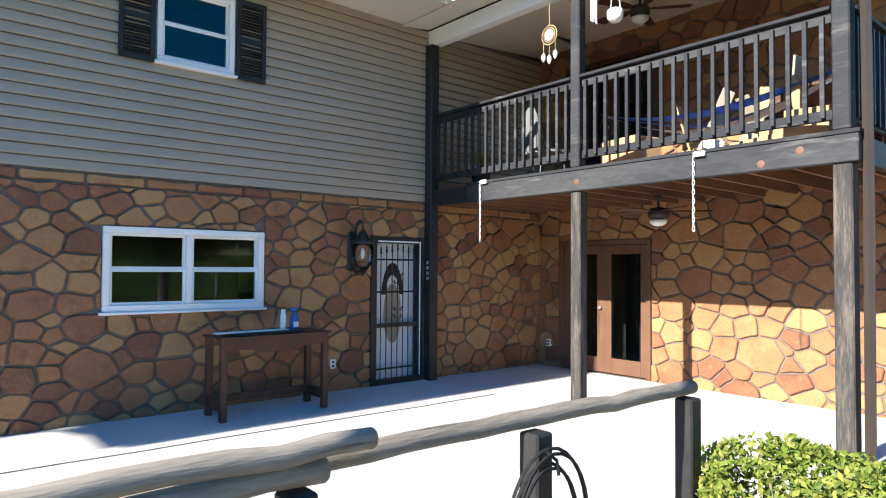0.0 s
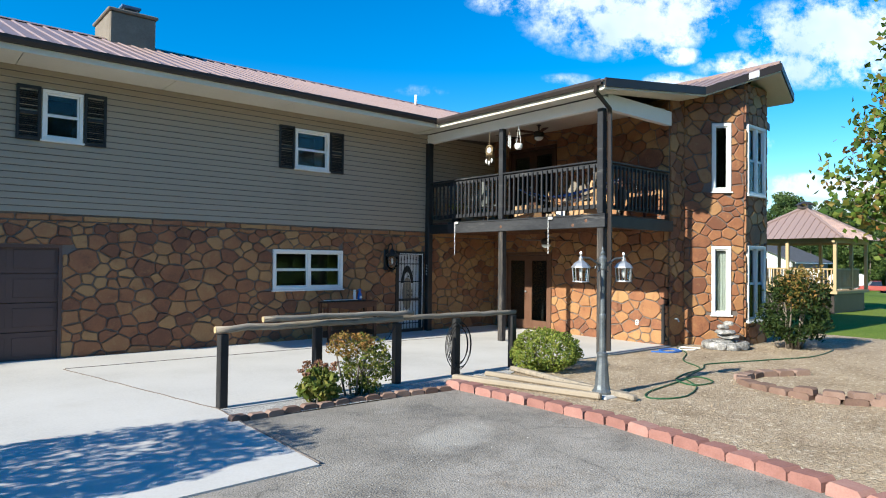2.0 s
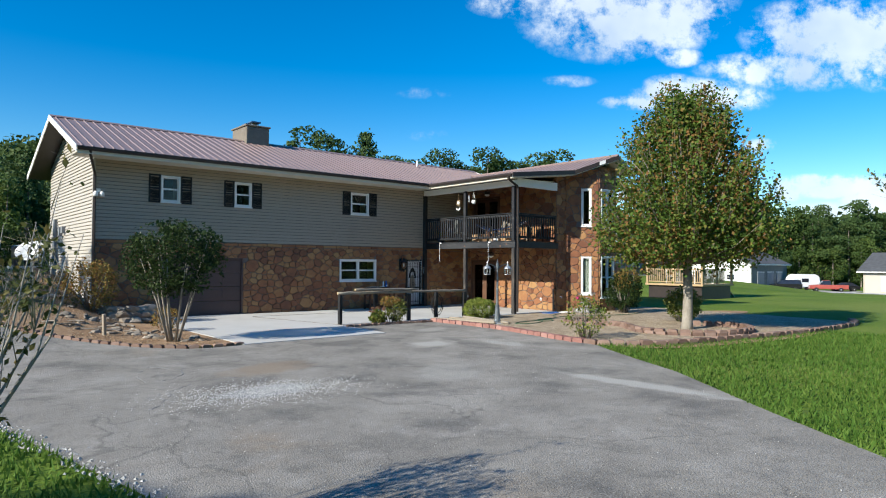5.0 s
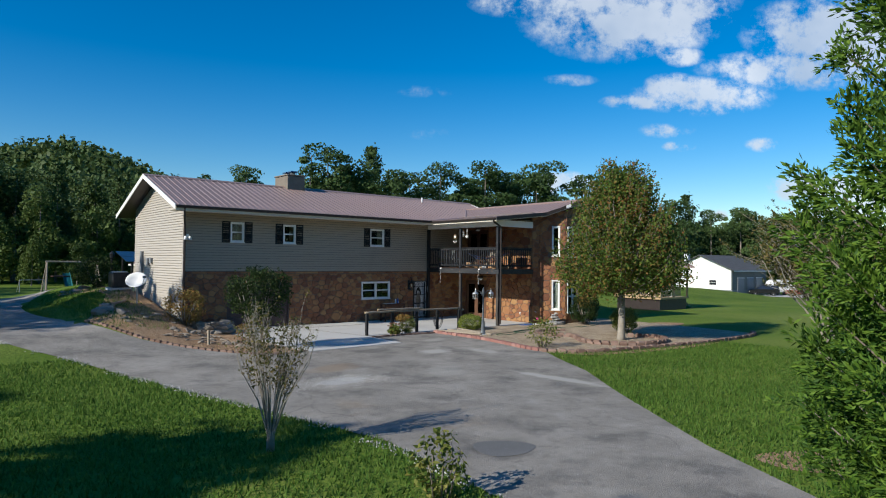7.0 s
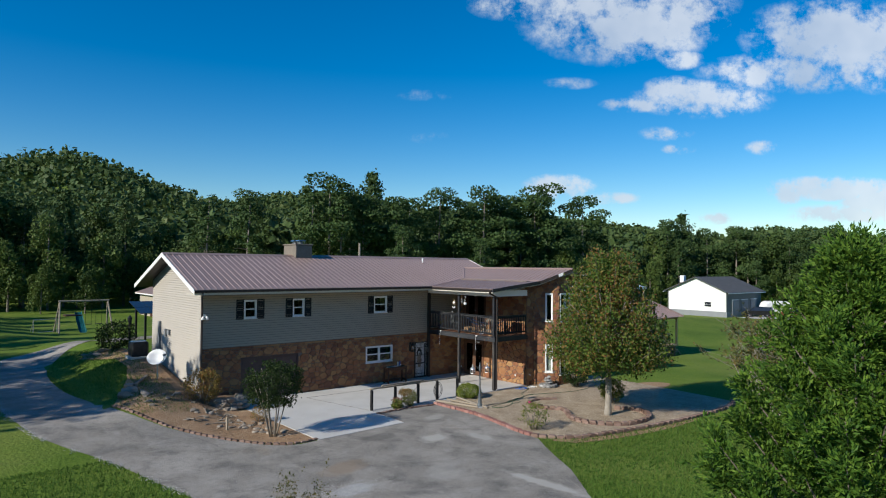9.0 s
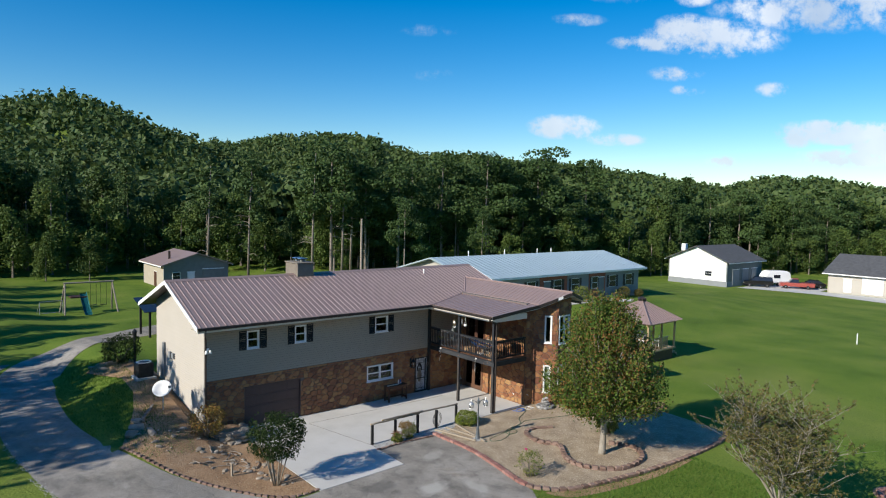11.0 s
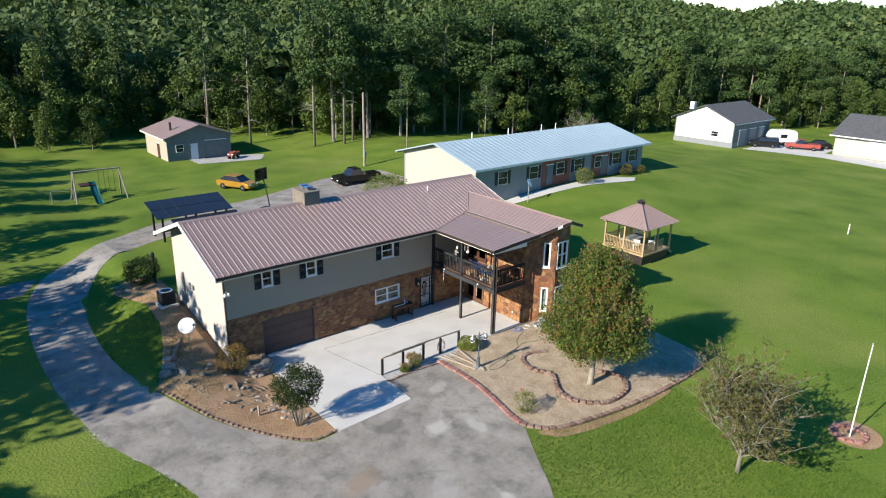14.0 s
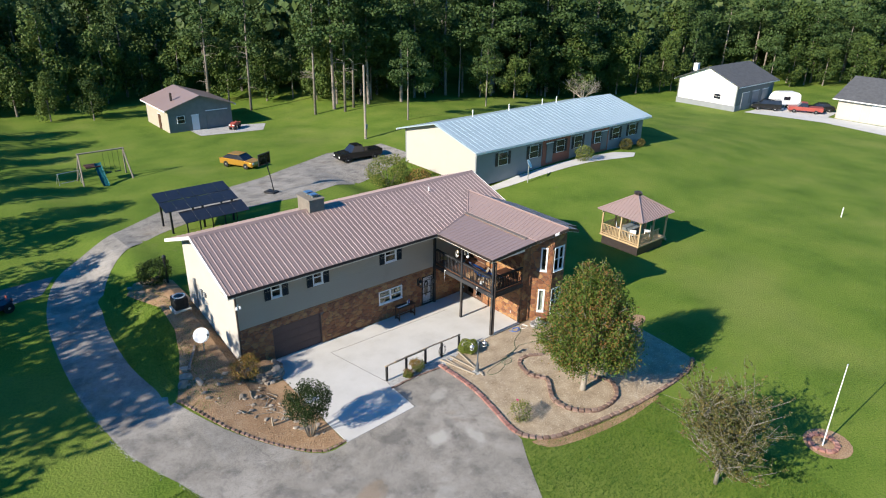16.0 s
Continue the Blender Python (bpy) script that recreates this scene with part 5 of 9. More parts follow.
def porch_post(x, y, z0, z1, w, mat, label):
    th = thing("porch_post", pose(x, y, z0), label, "post", "porch posts", "structure")
    bm = box(bmesh.new(), -w / 2, -w / 2, 0, w / 2, w / 2, z1 - z0, 0.012)
    part("shaft", bm, mat, th)
    return th


porch_post(PX, DY + 0.03, 0.036, 2.56, 0.15, M["post"], "peeling weathered square porch post")
porch_post(PX - 0.02, DY + 0.03, 2.836, 4.93, 0.14, M["deckwood"], "weathered black upper porch post")
porch_post(PX, 6.06, 0.036, 2.56, 0.14, M["post"], "weathered dark porch post beneath the deck")
porch_post(PX - 0.02, 6.06, 2.836, 4.93, 0.13, M["deckwood"], "weathered black upper porch post")
porch_post(PX - 0.06, WY - 0.10, 0.036, 4.93, 0.15, M["black"], "black corner post against the house")
for i in range(4):
    cz = 1.72 - i * 0.075
    bm = bmesh.new()
    box(bm, PX - 0.142, WY - 0.14, cz, PX - 0.136, WY - 0.09, cz + 0.045, 0.002)
    tagged(new("number_plate_bar", mesh_of("bar", bm, M["steel"])), "small pale metal bar on the corner post", "sign")


def railing(name, a, b, mat, label, end_gap=0.07):
    """A balustrade from a to b at deck level."""
    a, b = Vector(a), Vector(b)
    d = b - a
    ln = d.length
    th = thing(name, Matrix.Translation(a) @ pose(0, 0, 0, 0, 0, math.degrees(math.atan2(d.y, d.x))), label, "railing", "deck railings", "structure")
    part("handrail", box(bmesh.new(), 0, -0.07, 1.03, ln, 0.07, 1.065, 0.006), mat, th)
    part("top_rail", box(bmesh.new(), 0, -0.02, 0.93, ln, 0.02, 1.02, 0.005), mat, th)
    part("bottom_rail", box(bmesh.new(), 0, -0.02, 0.10, ln, 0.02, 0.19, 0.005), mat, th)
    n = max(2, round(ln / 0.135))
    bmesh_ = mesh_of("baluster", box(bmesh.new(), -0.019, -0.058, 0.12, 0.019, -0.021, 0.99, 0.003), mat)
    for i in range(n):
        part("baluster", bmesh_, None, th, m=pose((i + 0.5) * ln / n, 0, 0))
    return th


ZD = 2.835
railing("railing", (PX - 0.02, WY - 0.9, ZD), (PX - 0.02, 6.13, ZD), M["deckwood"], "weathered black baluster railing")
railing("railing", (PX - 0.02, 5.99, ZD), (PX - 0.02, DY + 0.11, ZD), M["deckwood"], "weathered black baluster railing")
railing("railing", (PX - 0.02, WY - 0.18, ZD), (PX - 0.02, WY - 0.91, ZD), M["black"], "black painted railing beside the house")
railing("railing", (PX + 0.06, DY + 0.02, ZD), (FX - 0.04, DY + 0.02, ZD), M["black"], "black baluster railing at the porch end")

# downspouts
for pts, r in (([(PEX - 0.08, 2.98, 5.22), (PEX - 0.06, 3.02, 5.12), (PX - 0.02, 3.12, 4.90), (PX + 0.03, 3.15, 4.80), (PX + 0.03, 3.14, 2.5), (PX + 0.03, 3.15, 0.12)], 0.045), ([(RX0 + 0.35, EY - 0.08, 5.26), (RX0 + 0.38, EY + 0.05, 5.12), (X0 - 0.02, WY - 0.12, 4.75), (X0 + 0.02, WY - 0.06, 4.6), (X0 + 0.02, WY - 0.06, 0.9)], 0.04)):
    tagged(new("downspout", mesh_of("downspout", tube(bmesh.new(), pts, r, 6), M["fascia"])), "dark brown metal downspout", "downspout", kind="structure")


# ---- porch things ----
def chain(m, n, link=0.045):
    th = thing("hanging_chain", m, "white plastic chain hanging from the deck beam", "chain", "hanging chains")
    ring = [(0.011 * math.cos(a), 0, -link * 0.5 + link * 0.62 * math.sin(a)) for a in (2 * math.pi * i / 10 for i in range(11))]
    lm = mesh_of("link", tube(bmesh.new(), ring, 0.0035, 5, cap=False), M["white"])
    for i in range(n):
        part("link", lm, None, th, m=pose(0, 0, -i * link, 0, 0, 90 * (i % 2)))
    part("bracket", box(bmesh.new(), -0.02, -0.12, 0.0, 0.025, 0.0, 0.05, 0.01), M["white"], th, "white painted bracket")
    return th


chain(pose(PX - 0.13, 7.58, 2.78), 17)
chain(pose(PX - 0.13, 4.58, 2.76), 16)


def ceiling_fan(m, label):
    th = thing("ceiling_fan", m, label, "ceiling fan", "porch ceiling fans")
    part("motor", lathe(bmesh.new(), [(0.02, 0.22), (0.06, 0.20), (0.02, 0.17), (0.015, 0.07), (0.10, 0.05), (0.13, 0.0), (0.12, -0.06), (0.06, -0.09)], 16), M["fascia"], th, smooth=True)
    part("light_bowl", lathe(bmesh.new(), [(0.11, -0.092), (0.10, -0.13), (0.06, -0.16), (0.01, -0.17)], 16), M["globe"], th, "white glass light bowl", smooth=True)
    bm = bmesh.new()
    prof = [(0.12, -0.03), (0.25, -0.06), (0.60, -0.075), (0.64, 0), (0.60, 0.075), (0.25, 0.06), (0.12, 0.03)]
    a = [bm.verts.new((x, y, 0.02 + y * 0.15)) for x, y in prof]
    b = [bm.verts.new((x, y, 0.012 + y * 0.15)) for x, y in prof]
    bm.faces.new(a)
    bm.faces.new(b[::-1])
    for i in range(len(prof)):
        j = (i + 1) % len(prof)
        bm.faces.new((a[i], b[i], b[j], a[j]))
    blade = mesh_of("blade", bm, M["table"])
    for i in range(5):
        part("blade", blade, None, th, m=pose(0, 0, 0, 0, 0, 72 * i + 20))
    return th


ceiling_fan(pose(8.15, 6.0, 4.98), "dark bronze ceiling fan with white bowl")
ceiling_fan(pose(8.15, 5.75, 2.37), "dark bronze ceiling fan below the deck")

dc = thing("dream_catcher", pose(PX - 0.08, 6.44, 4.92), "gilt wire dream catcher with white beads hanging", "wind ornament")
part("cord", tube(bmesh.new(), [(0, 0, 0), (0, 0, -0.33)], 0.004, 5), M["cedar_wood"], dc)
for r in (0.115, 0.085):
    part("hoop", tube(bmesh.new(), [(0, r * math.cos(a), -0.44 + r * math.sin(a)) for a in (2 * math.pi * i / 24 for i in range(25))], 0.005, 5, cap=False), M["cedar_wood"], dc)
part("disc", lathe(bmesh.new(), [(0.065, -0.006), (0.065, 0.006)], 20), M["white"], dc, "white shell disc", m=pose(0, 0, -0.44, 0, 90, 0))
for y, l in ((-0.09, 0.10), (0, 0.14), (0.09, 0.10)):
    part("tassel", tube(bmesh.new(), [(0, y, -0.52), (0, y, -0.60 - l)], [0.003, 0.003], 5), M["cedar_wood"], dc)
    part("bead", lathe(bmesh.new(), [(0.004, 0.06), (0.026, 0.03), (0.03, 0), (0.018, -0.03), (0.003, -0.05)], 10, (0, y, -0.60 - l)), M["white"], dc)
wc = thing("wind_chime", pose(PX - 0.04, 5.82, 4.92), "steel tube wind chime under the porch beam", "wind ornament")
part("cap", lathe(bmesh.new(), [(0.04, -0.16), (0.04, -0.145)], 12), M["table"], wc)
part("cord", tube(bmesh.new(), [(0, 0, 0), (0, 0, -0.145)], 0.003, 4), M["cedar_wood"], wc)
for i in range(5):
    a = 2 * math.pi * i / 5
    part("chime_tube", tube(bmesh.new(), [(0.03 * math.cos(a), 0.03 * math.sin(a), -0.17), (0.03 * math.cos(a), 0.03 * math.sin(a), -0.40 - 0.02 * i)], 0.006, 6), M["steel"], wc)
hb = thing("hanging_planter", pose(PX - 0.06, 5.52, 4.92), "white hanging pot on two cords", "hanging pot")
for s in (-1, 1):
    part("cord", tube(bmesh.new(), [(0, 0, 0), (0, s * 0.07, -0.42)], 0.005, 5), M["white"], hb)
part("pot", lathe(bmesh.new(), [(0.05, -0.54), (0.085, -0.50), (0.09, -0.42), (0.07, -0.40)], 14), M["white"], hb, smooth=True)

# clutter on the deck
rng = random.Random(5)
for i in range(16):
    L = rng.uniform(0.5, 1.15)
    x, y = rng.uniform(7.4, 8.4), rng.uniform(3.6, 5.0)
    bm = box(bmesh.new(), -0.012, -rng.uniform(0.04, 0.10), 0, 0.012, 0.06, L, 0.003)
    ob = new("scrap_board", mesh_of("scrap_board", bm, M["lumber"] if i % 2 else M["cardboard"]))
    ob.matrix_basis = pose(x, y, ZD + 0.02, rng.uniform(-28, 28) if i < 8 else rng.uniform(70, 88), rng.uniform(-14, 14), rng.uniform(0, 180))
    tagged(ob, "pale split board in the deck's lumber pile", "board", "scrap lumber pile")
for i in range(7):
    s = rng.uniform(0.12, 0.28)
    bm = box(bmesh.new(), -s, -s * 0.7, 0, s, s * 0.7, s * 1.1, 0.006)
    box(bm, -s * 0.98, -s * 0.9, s * 1.1, s * 0.98, -s * 0.69, s * 1.11)
    ob = new("carton", mesh_of("carton", bm, M["cardboard"] if i != 3 else M["white"]))
    ob.matrix_basis = pose(7.35 + (i % 3) * 0.35, 3.7 + i * 0.32, ZD, 0, 0, rng.uniform(0, 90))
    tagged(ob, "worn carton standing on the deck boards", "carton", "cartons on the deck")
hm = thing("hammock", pose(0, 0, 0), "blue and white striped hammock slung across the deck", "hammock")
for k, mt in enumerate(("blue", "white", "blue")):
    bm = bmesh.new()
    n = 22
    rows = []
    for i in range(n + 1):
        t = i / n
        y = 6.3 - 2.9 * t
        sag = 3.62 - 0.42 * math.sin(math.pi * t)
        wdt = 0.04 + 0.40 * math.sin(math.pi * t)
        x = 7.75 + (k - 1) * wdt * 0.66
        rows.append([bm.verts.new((x - wdt / 3, y, sag + abs(k - 1) * 0.12 * math.sin(math.pi * t))), bm.verts.new((x + wdt / 3, y, sag + abs(k - 1) * 0.12 * math.sin(math.pi * t)))])
    for a, b in zip(rows, rows[1:]):
        bm.faces.new((a[0], a[1], b[1], b[0]))
    bmesh.ops.solidify(bm, geom=bm.faces[:], thickness=0.012)
    part("cloth_strip", bm, M[mt], hm, "blue cloth strip" if mt == "blue" else "white cloth strip")
tb = thing("deck_table", pose(8.55, 3.95, ZD), "brown wooden table piled on the deck", "table")
part("tabletop", box(bmesh.new(), -0.5, -0.4, 0.72, 0.5, 0.4, 0.76, 0.008), M["table"], tb)
for sx in (-1, 1):
    for sy in (-1, 1):
        part("leg", box(bmesh.new(), sx * 0.44 - 0.03, sy * 0.34 - 0.03, 0, sx * 0.44 + 0.03, sy * 0.34 + 0.03, 0.72, 0.005), M["table"], tb)
ch = thing("deck_chair", pose(7.9, 7.3, ZD, 0, 0, 60), "pale round-backed chair on the deck", "chair")
bm = lathe(bmesh.new(), [(0.30, 0.40), (0.33, 0.42), (0.33, 0.45), (0.02, 0.44)], 20)
part("seat", bm, M["shed_grey"], ch)
bm = prism(bmesh.new(), [(0.40 * math.cos(math.pi * i / 14), 0.46 + 0.62 * math.sin(math.pi * i / 14)) for i in range(15)], 0.26, 0.29)
part("backrest", bm, M["shed_grey"], ch)
for a in (45, 135, 225, 315):
    part("leg", tube(bmesh.new(), [(0.22 * math.cos(radians(a)), 0.22 * math.sin(radians(a)), 0.40), (0.27 * math.cos(radians(a)), 0.27 * math.sin(radians(a)), 0)], 0.014, 6), M["iron"], ch)

# wall lantern by the door
wl_ = thing("wall_lantern", pose(5.61, WY - 0.06, 1.92), "large dark iron wall lantern with clear glass", "wall lamp")
part("backplate", box(bmesh.new(), -0.07, 0.0, -0.30, 0.07, 0.055, 0.22, 0.02), M["iron"], wl_)
part("arm", tube(bmesh.new(), [(0, 0, -0.05), (0, -0.05, 0.22), (0, -0.10, 0.33), (0, -0.17, 0.36), (0, -0.23, 0.32), (0, -0.23, 0.22)], 0.016, 8), M["iron"], wl_)
part("arm", tube(bmesh.new(), [(0, 0, -0.25), (0, -0.08, -0.33), (0, -0.18, -0.30)], 0.016, 8), M["iron"], wl_)
part("roof_cap", lathe(bmesh.new(), [(0.02, 0.24), (0.05, 0.20), (0.08, 0.14), (0.15, 0.09), (0.16, 0.05), (0.14, 0.05)], 18, (0, -0.23, 0)), M["iron"], wl_, smooth=True)
g = part("glass", lathe(bmesh.new(), [(0.14, 0.05), (0.15, -0.05), (0.13, -0.18), (0.07, -0.28)], 18, (0, -0.23, 0)), M["lampglass"], wl_, "clear glass urn", smooth=True)
g.visible_shadow = False
part("bulb", lathe(bmesh.new(), [(0.01, 0.0), (0.025, -0.04), (0.025, -0.1), (0.01, -0.14)], 10, (0, -0.23, 0)), M["globe"], wl_, smooth=True)
part("base", lathe(bmesh.new(), [(0.075, -0.275), (0.05, -0.30), (0.02, -0.33), (0.005, -0.37)], 14, (0, -0.23, 0)), M["iron"], wl_)

# potting table with its bottles
pt = thing("potting_table", pose(4.20, 8.24, 0.036), "worn dark wooden potting table against the stone", "table")
part("tabletop", box(bmesh.new(), -0.66, -0.26, 0.86, 0.66, 0.24, 0.89, 0.008), M["table"], pt)
part("tray", box(bmesh.new(), -0.50, -0.20, 0.891, 0.35, 0.18, 0.915, 0.004), M["black"], pt, "dark sunken metal tray")
bm = prism(bmesh.new(), [(-0.60, 0.86), (-0.60, 0.76), (-0.3, 0.74), (-0.1, 0.70), (0.1, 0.70), (0.3, 0.74), (0.60, 0.76), (0.60, 0.86)], -0.24, -0.22)
part("apron", bm, M["table"], pt)
for sx in (-1, 1):
    for sy in (-1, 1):
        part("leg", box(bmesh.new(), sx * 0.60 - 0.035, sy * 0.20 - 0.035, 0, sx * 0.60 + 0.035, sy * 0.20 + 0.035, 0.859, 0.006), M["table"], pt)
    part("side_rail", box(bmesh.new(), sx * 0.60 - 0.015, -0.165, 0.10, sx * 0.60 + 0.015, 0.165, 0.22, 0.004), M["table"], pt)
part("stretcher", box(bmesh.new(), -0.585, 0.15, 0.14, 0.585, 0.18, 0.22, 0.004), M["table"], pt)
bd = new("baking_sheet", mesh_of("baking_sheet", box(bmesh.new(), -0.42, -0.06, 0, 0.42, 0.06, 0.012, 0.004), M["white"]))
bd.matrix_basis = pose(3.95, 8.14, 0.036 + 0.916, 0, 0, 2)
tagged(bd, "thin white board lying on the table", "board")
can = thing("spray_can", pose(4.36, 8.22, 0.036 + 0.891), "white spray can standing on the table", "spray can")
part("body", lathe(bmesh.new(), [(0.032, 0), (0.034, 0.01), (0.034, 0.19), (0.022, 0.21)], 16), M["white"], can, smooth=True)
part("cap", lathe(bmesh.new(), [(0.026, 0.21), (0.026, 0.25), (0.02, 0.255)], 16), M["white"], can)
sp = thing("spray_bottle", pose(4.50, 8.22, 0.036 + 0.891), "blue trigger spray bottle on the table", "spray bottle")
part("body", lathe(bmesh.new(), [(0.045, 0), (0.05, 0.02), (0.05, 0.13), (0.025, 0.20), (0.014, 0.23)], 16), M["blue"], sp, smooth=True)
part("trigger_head", box(bmesh.new(), -0.05, -0.014, 0.23, 0.03, 0.014, 0.27, 0.005), M["blue"], sp)
part("label_bar", box(bmesh.new(), -0.03, -0.052, 0.05, 0.03, -0.044, 0.11), M["white"], sp, "pale label bar")


def outlet(m):
    th = thing("outlet", m, "pale weatherproof outlet box on the stone", "outlet", "wall outlets")
    part("plate", box(bmesh.new(), -0.04, -0.05, -0.06, 0.04, 0.0, 0.06, 0.005), M["white"], th)
    for z in (-0.025, 0.025):
        part("socket", box(bmesh.new(), -0.018, -0.054, z - 0.014, 0.018, -0.049, z + 0.014), M["black"], th)


outlet(pose(5.33, WY, 0.41))
outlet(pose(FX, 8.55, 0.43, 0, 0, -90))
outlet(pose(FX, 4.05, 0.49, 0, 0, -90))
bm = box(bmesh.new(), -0.05, -0.09, 0, 0.05, 0.0, 1.02, 0.01)
box(bm, -0.06, -0.1, 0.78, 0.06, 0.0, 0.80, 0.003)
ob = new("utility_box", mesh_of("utility_box", bm, M["black"]))
ob.matrix_basis = pose(FX + 0.05, DY + 0.12, 0.04, 0, 0, -90)
tagged(ob, "black conduit box on the wing corner", "utility box")
sk = thing("chimney", pose(0.0, 12.0, 5.6), "broad stone chimney with metal caps", "chimney", kind="structure")
part("stack", box(bmesh.new(), -0.02, -0.02, 0.0, 1.0, 1.45, 2.02, 0.03), M["chimney"], sk)
part("crown", box(bmesh.new(), -0.07, -0.07, 2.02, 1.05, 1.50, 2.09, 0.02), M["chimney"], sk, "flat mortar crown")
for y in (0.4, 1.0):
    part("flue", lathe(bmesh.new(), [(0.13, 2.09), (0.13, 2.22)], 12, (0.5, y, 0)), M["shed_grey"], sk)
    # the cap's blue is the sky's reflection, painted on
    part("flue_cap", box(bmesh.new(), 0.28, y - 0.2, 2.25, 0.72, y + 0.2, 2.31, 0.01), M["cap_sky_reflection"], sk, "metal flue cap coloured like the sky it reflects")
    for dx, dy in ((-0.15, -0.12), (0.15, -0.12), (-0.15, 0.12), (0.15, 0.12)):
        part("cap_leg", B(0.5 + dx - 0.01, y + dy - 0.01, 2.09, 0.5 + dx + 0.01, y + dy + 0.01, 2.25), M["steel"], sk)
vp = thing("vent_pipe", pose(8.55, 11.4, 6.60), "white plastic vent pipe through the roof", "vent pipe")
part("pipe", lathe(bmesh.new(), [(0.04, 0), (0.04, 0.42), (0.03, 0.42)], 12), M["white"], vp, smooth=True)
part("boot", lathe(bmesh.new(), [(0.12, 0.0), (0.06, 0.09), (0.045, 0.12)], 12), M["roof"], vp)

# floodlight, meter boxes, air conditioner, dish
fl = thing("floodlight", pose(X0 + 0.12, WY - 0.03, 4.15), "white twin-head floodlight under the eave corner", "floodlight")
part("base", box(bmesh.new(), -0.06, -0.05, -0.06, 0.06, 0.0, 0.06, 0.01), M["white"], fl)
for s in (-1, 1):
    part("head", lathe(bmesh.new(), [(0.03, 0.0), (0.07, -0.06), (0.08, -0.16), (0.06, -0.165)], 14, (s * 0.09, -0.10, -0.03)), M["white"], fl, smooth=True)
for y, z, h in ((13.6, 3.0, 0.35), (13.1, 3.05, 0.25), (14.6, 2.6, 1.8)):
    b_ = new("meter_box", mesh_of("meter_box", box(bmesh.new(), -0.12, -0.25 + 0.1, -h / 2, 0.0, 0.1, h / 2, 0.01), M["grey_siding"]))
    b_.matrix_basis = pose(X0 - 0.02, y, z)
    tagged(b_, "grey electric box on the gable wall", "meter box", "meter boxes")
zz = zt(-7.35, 15.0) + 0.03
ac = thing("air_conditioner", pose(-7.35, 15.0, zz), "dark grey air conditioning unit on a pad", "air conditioner")
part("pad", box(bmesh.new(), -0.5, -0.5, -0.1, 0.5, 0.5, 0.06, 0.01), M["concrete"], ac)
part("cabinet", box(bmesh.new(), -0.4, -0.4, 0.06, 0.4, 0.4, 0.80, 0.05), M["iron"], ac)
for i in range(9):
    part("louvre", box(bmesh.new(), -0.41, -0.34, 0.14 + i * 0.07, -0.398, 0.34, 0.165 + i * 0.07), M["iron"], ac)
part("top_ring", lathe(bmesh.new(), [(0.37, 0.80), (0.38, 0.83), (0.30, 0.84), (0.28, 0.81)], 24), M["white"], ac, "pale plastic fan ring")
part("fan_grille", lathe(bmesh.new(), [(0.28, 0.81), (0.1, 0.82)], 20), M["iron"], ac)
zz = zt(-7.78, 10.3) + 0.02
ds = thing("satellite_dish", pose(-7.78, 10.3, zz) @ Matrix.Diagonal((1.15, 1.15, 1.15, 1)), "white satellite dish on a short pole", "satellite dish")
part("pole", tube(bmesh.new(), [(0, 0, -0.1), (0, 0, 0.75)], 0.03, 8), M["steel"], ds)
bm = lathe(bmesh.new(), [(0.001, 0.0), (0.12, 0.012), (0.24, 0.05), (0.36, 0.11), (0.37, 0.10), (0.24, 0.035), (0.12, 0.0), (0.001, -0.012)], 24)
part("reflector", bm, M["white"], ds, smooth=True, m=pose(-0.02, 0.02, 0.85, -48, 0, 150))
part("feed_arm", tube(bmesh.new(), [(0, 0, 0.62), (0.12, -0.30, 0.80), (0.14, -0.36, 1.0)], 0.015, 6), M["steel"], ds)
part("receiver", box(bmesh.new(), 0.09, -0.42, 0.98, 0.19, -0.32, 1.06, 0.01), M["shed_grey"], ds)

px, py = -6.75, 19.02
gp = thing("post_lantern", pose(px, py, zt(px, py)), "dark garden lantern on a wooden post", "post lamp")
part("post", box(bmesh.new(), -0.055, -0.055, -0.1, 0.055, 0.055, 1.55, 0.01), M["post"], gp)
part("lantern", lathe(bmesh.new(), [(0.06, 1.55), (0.10, 1.58), (0.13, 1.80), (0.14, 1.82), (0.06, 1.92), (0.015, 1.98)], 8), M["iron"], gp)
px, py = -7.15, 3.62
ob = new("wooden_stake", mesh_of("wooden_stake", box(bmesh.new(), -0.04, -0.04, -0.1, 0.04, 0.04, 0.55, 0.01), M["lumber"]))
ob.matrix_basis = pose(px, py, zt(px, py), 3, -4, 20)
tagged(ob, "short pale stake standing in the soil bank", "stake")
fn = thing("potted_fern", pose(7.45, 8.2, 2.835), "green fern in a dark pot on the deck", "potted plant")
part("pot", lathe(bmesh.new(), [(0.11, 0.0), (0.15, 0.24), (0.16, 0.26), (0.13, 0.26)], 14), M["iron"], fn)
for k in range(22):
    a_ = k * 2.4
    l_ = 0.30 + 0.16 * ((k * 7) % 5) / 5
    bm = bmesh.new()
    prev = None
    for q in range(7):
        t_ = q / 6
        c_ = Vector((l_ * t_ * math.cos(a_), l_ * t_ * math.sin(a_), 0.26 + 0.55 * l_ * math.sin(2.3 * t_)))
        w_ = 0.032 * math.sin(0.35 + 2.7 * t_)
        sd_ = Vector((-math.sin(a_), math.cos(a_), 0)) * w_
        row_ = (bm.verts.new(c_ - sd_), bm.verts.new(c_ + sd_))
        if prev:
            bm.faces.new((prev[0], prev[1], row_[1], row_[0]))
        prev = row_
    part("frond", bm, M["leaf_boxwood"], fn)

# ---- hitching rail ----
RYL = 3.30
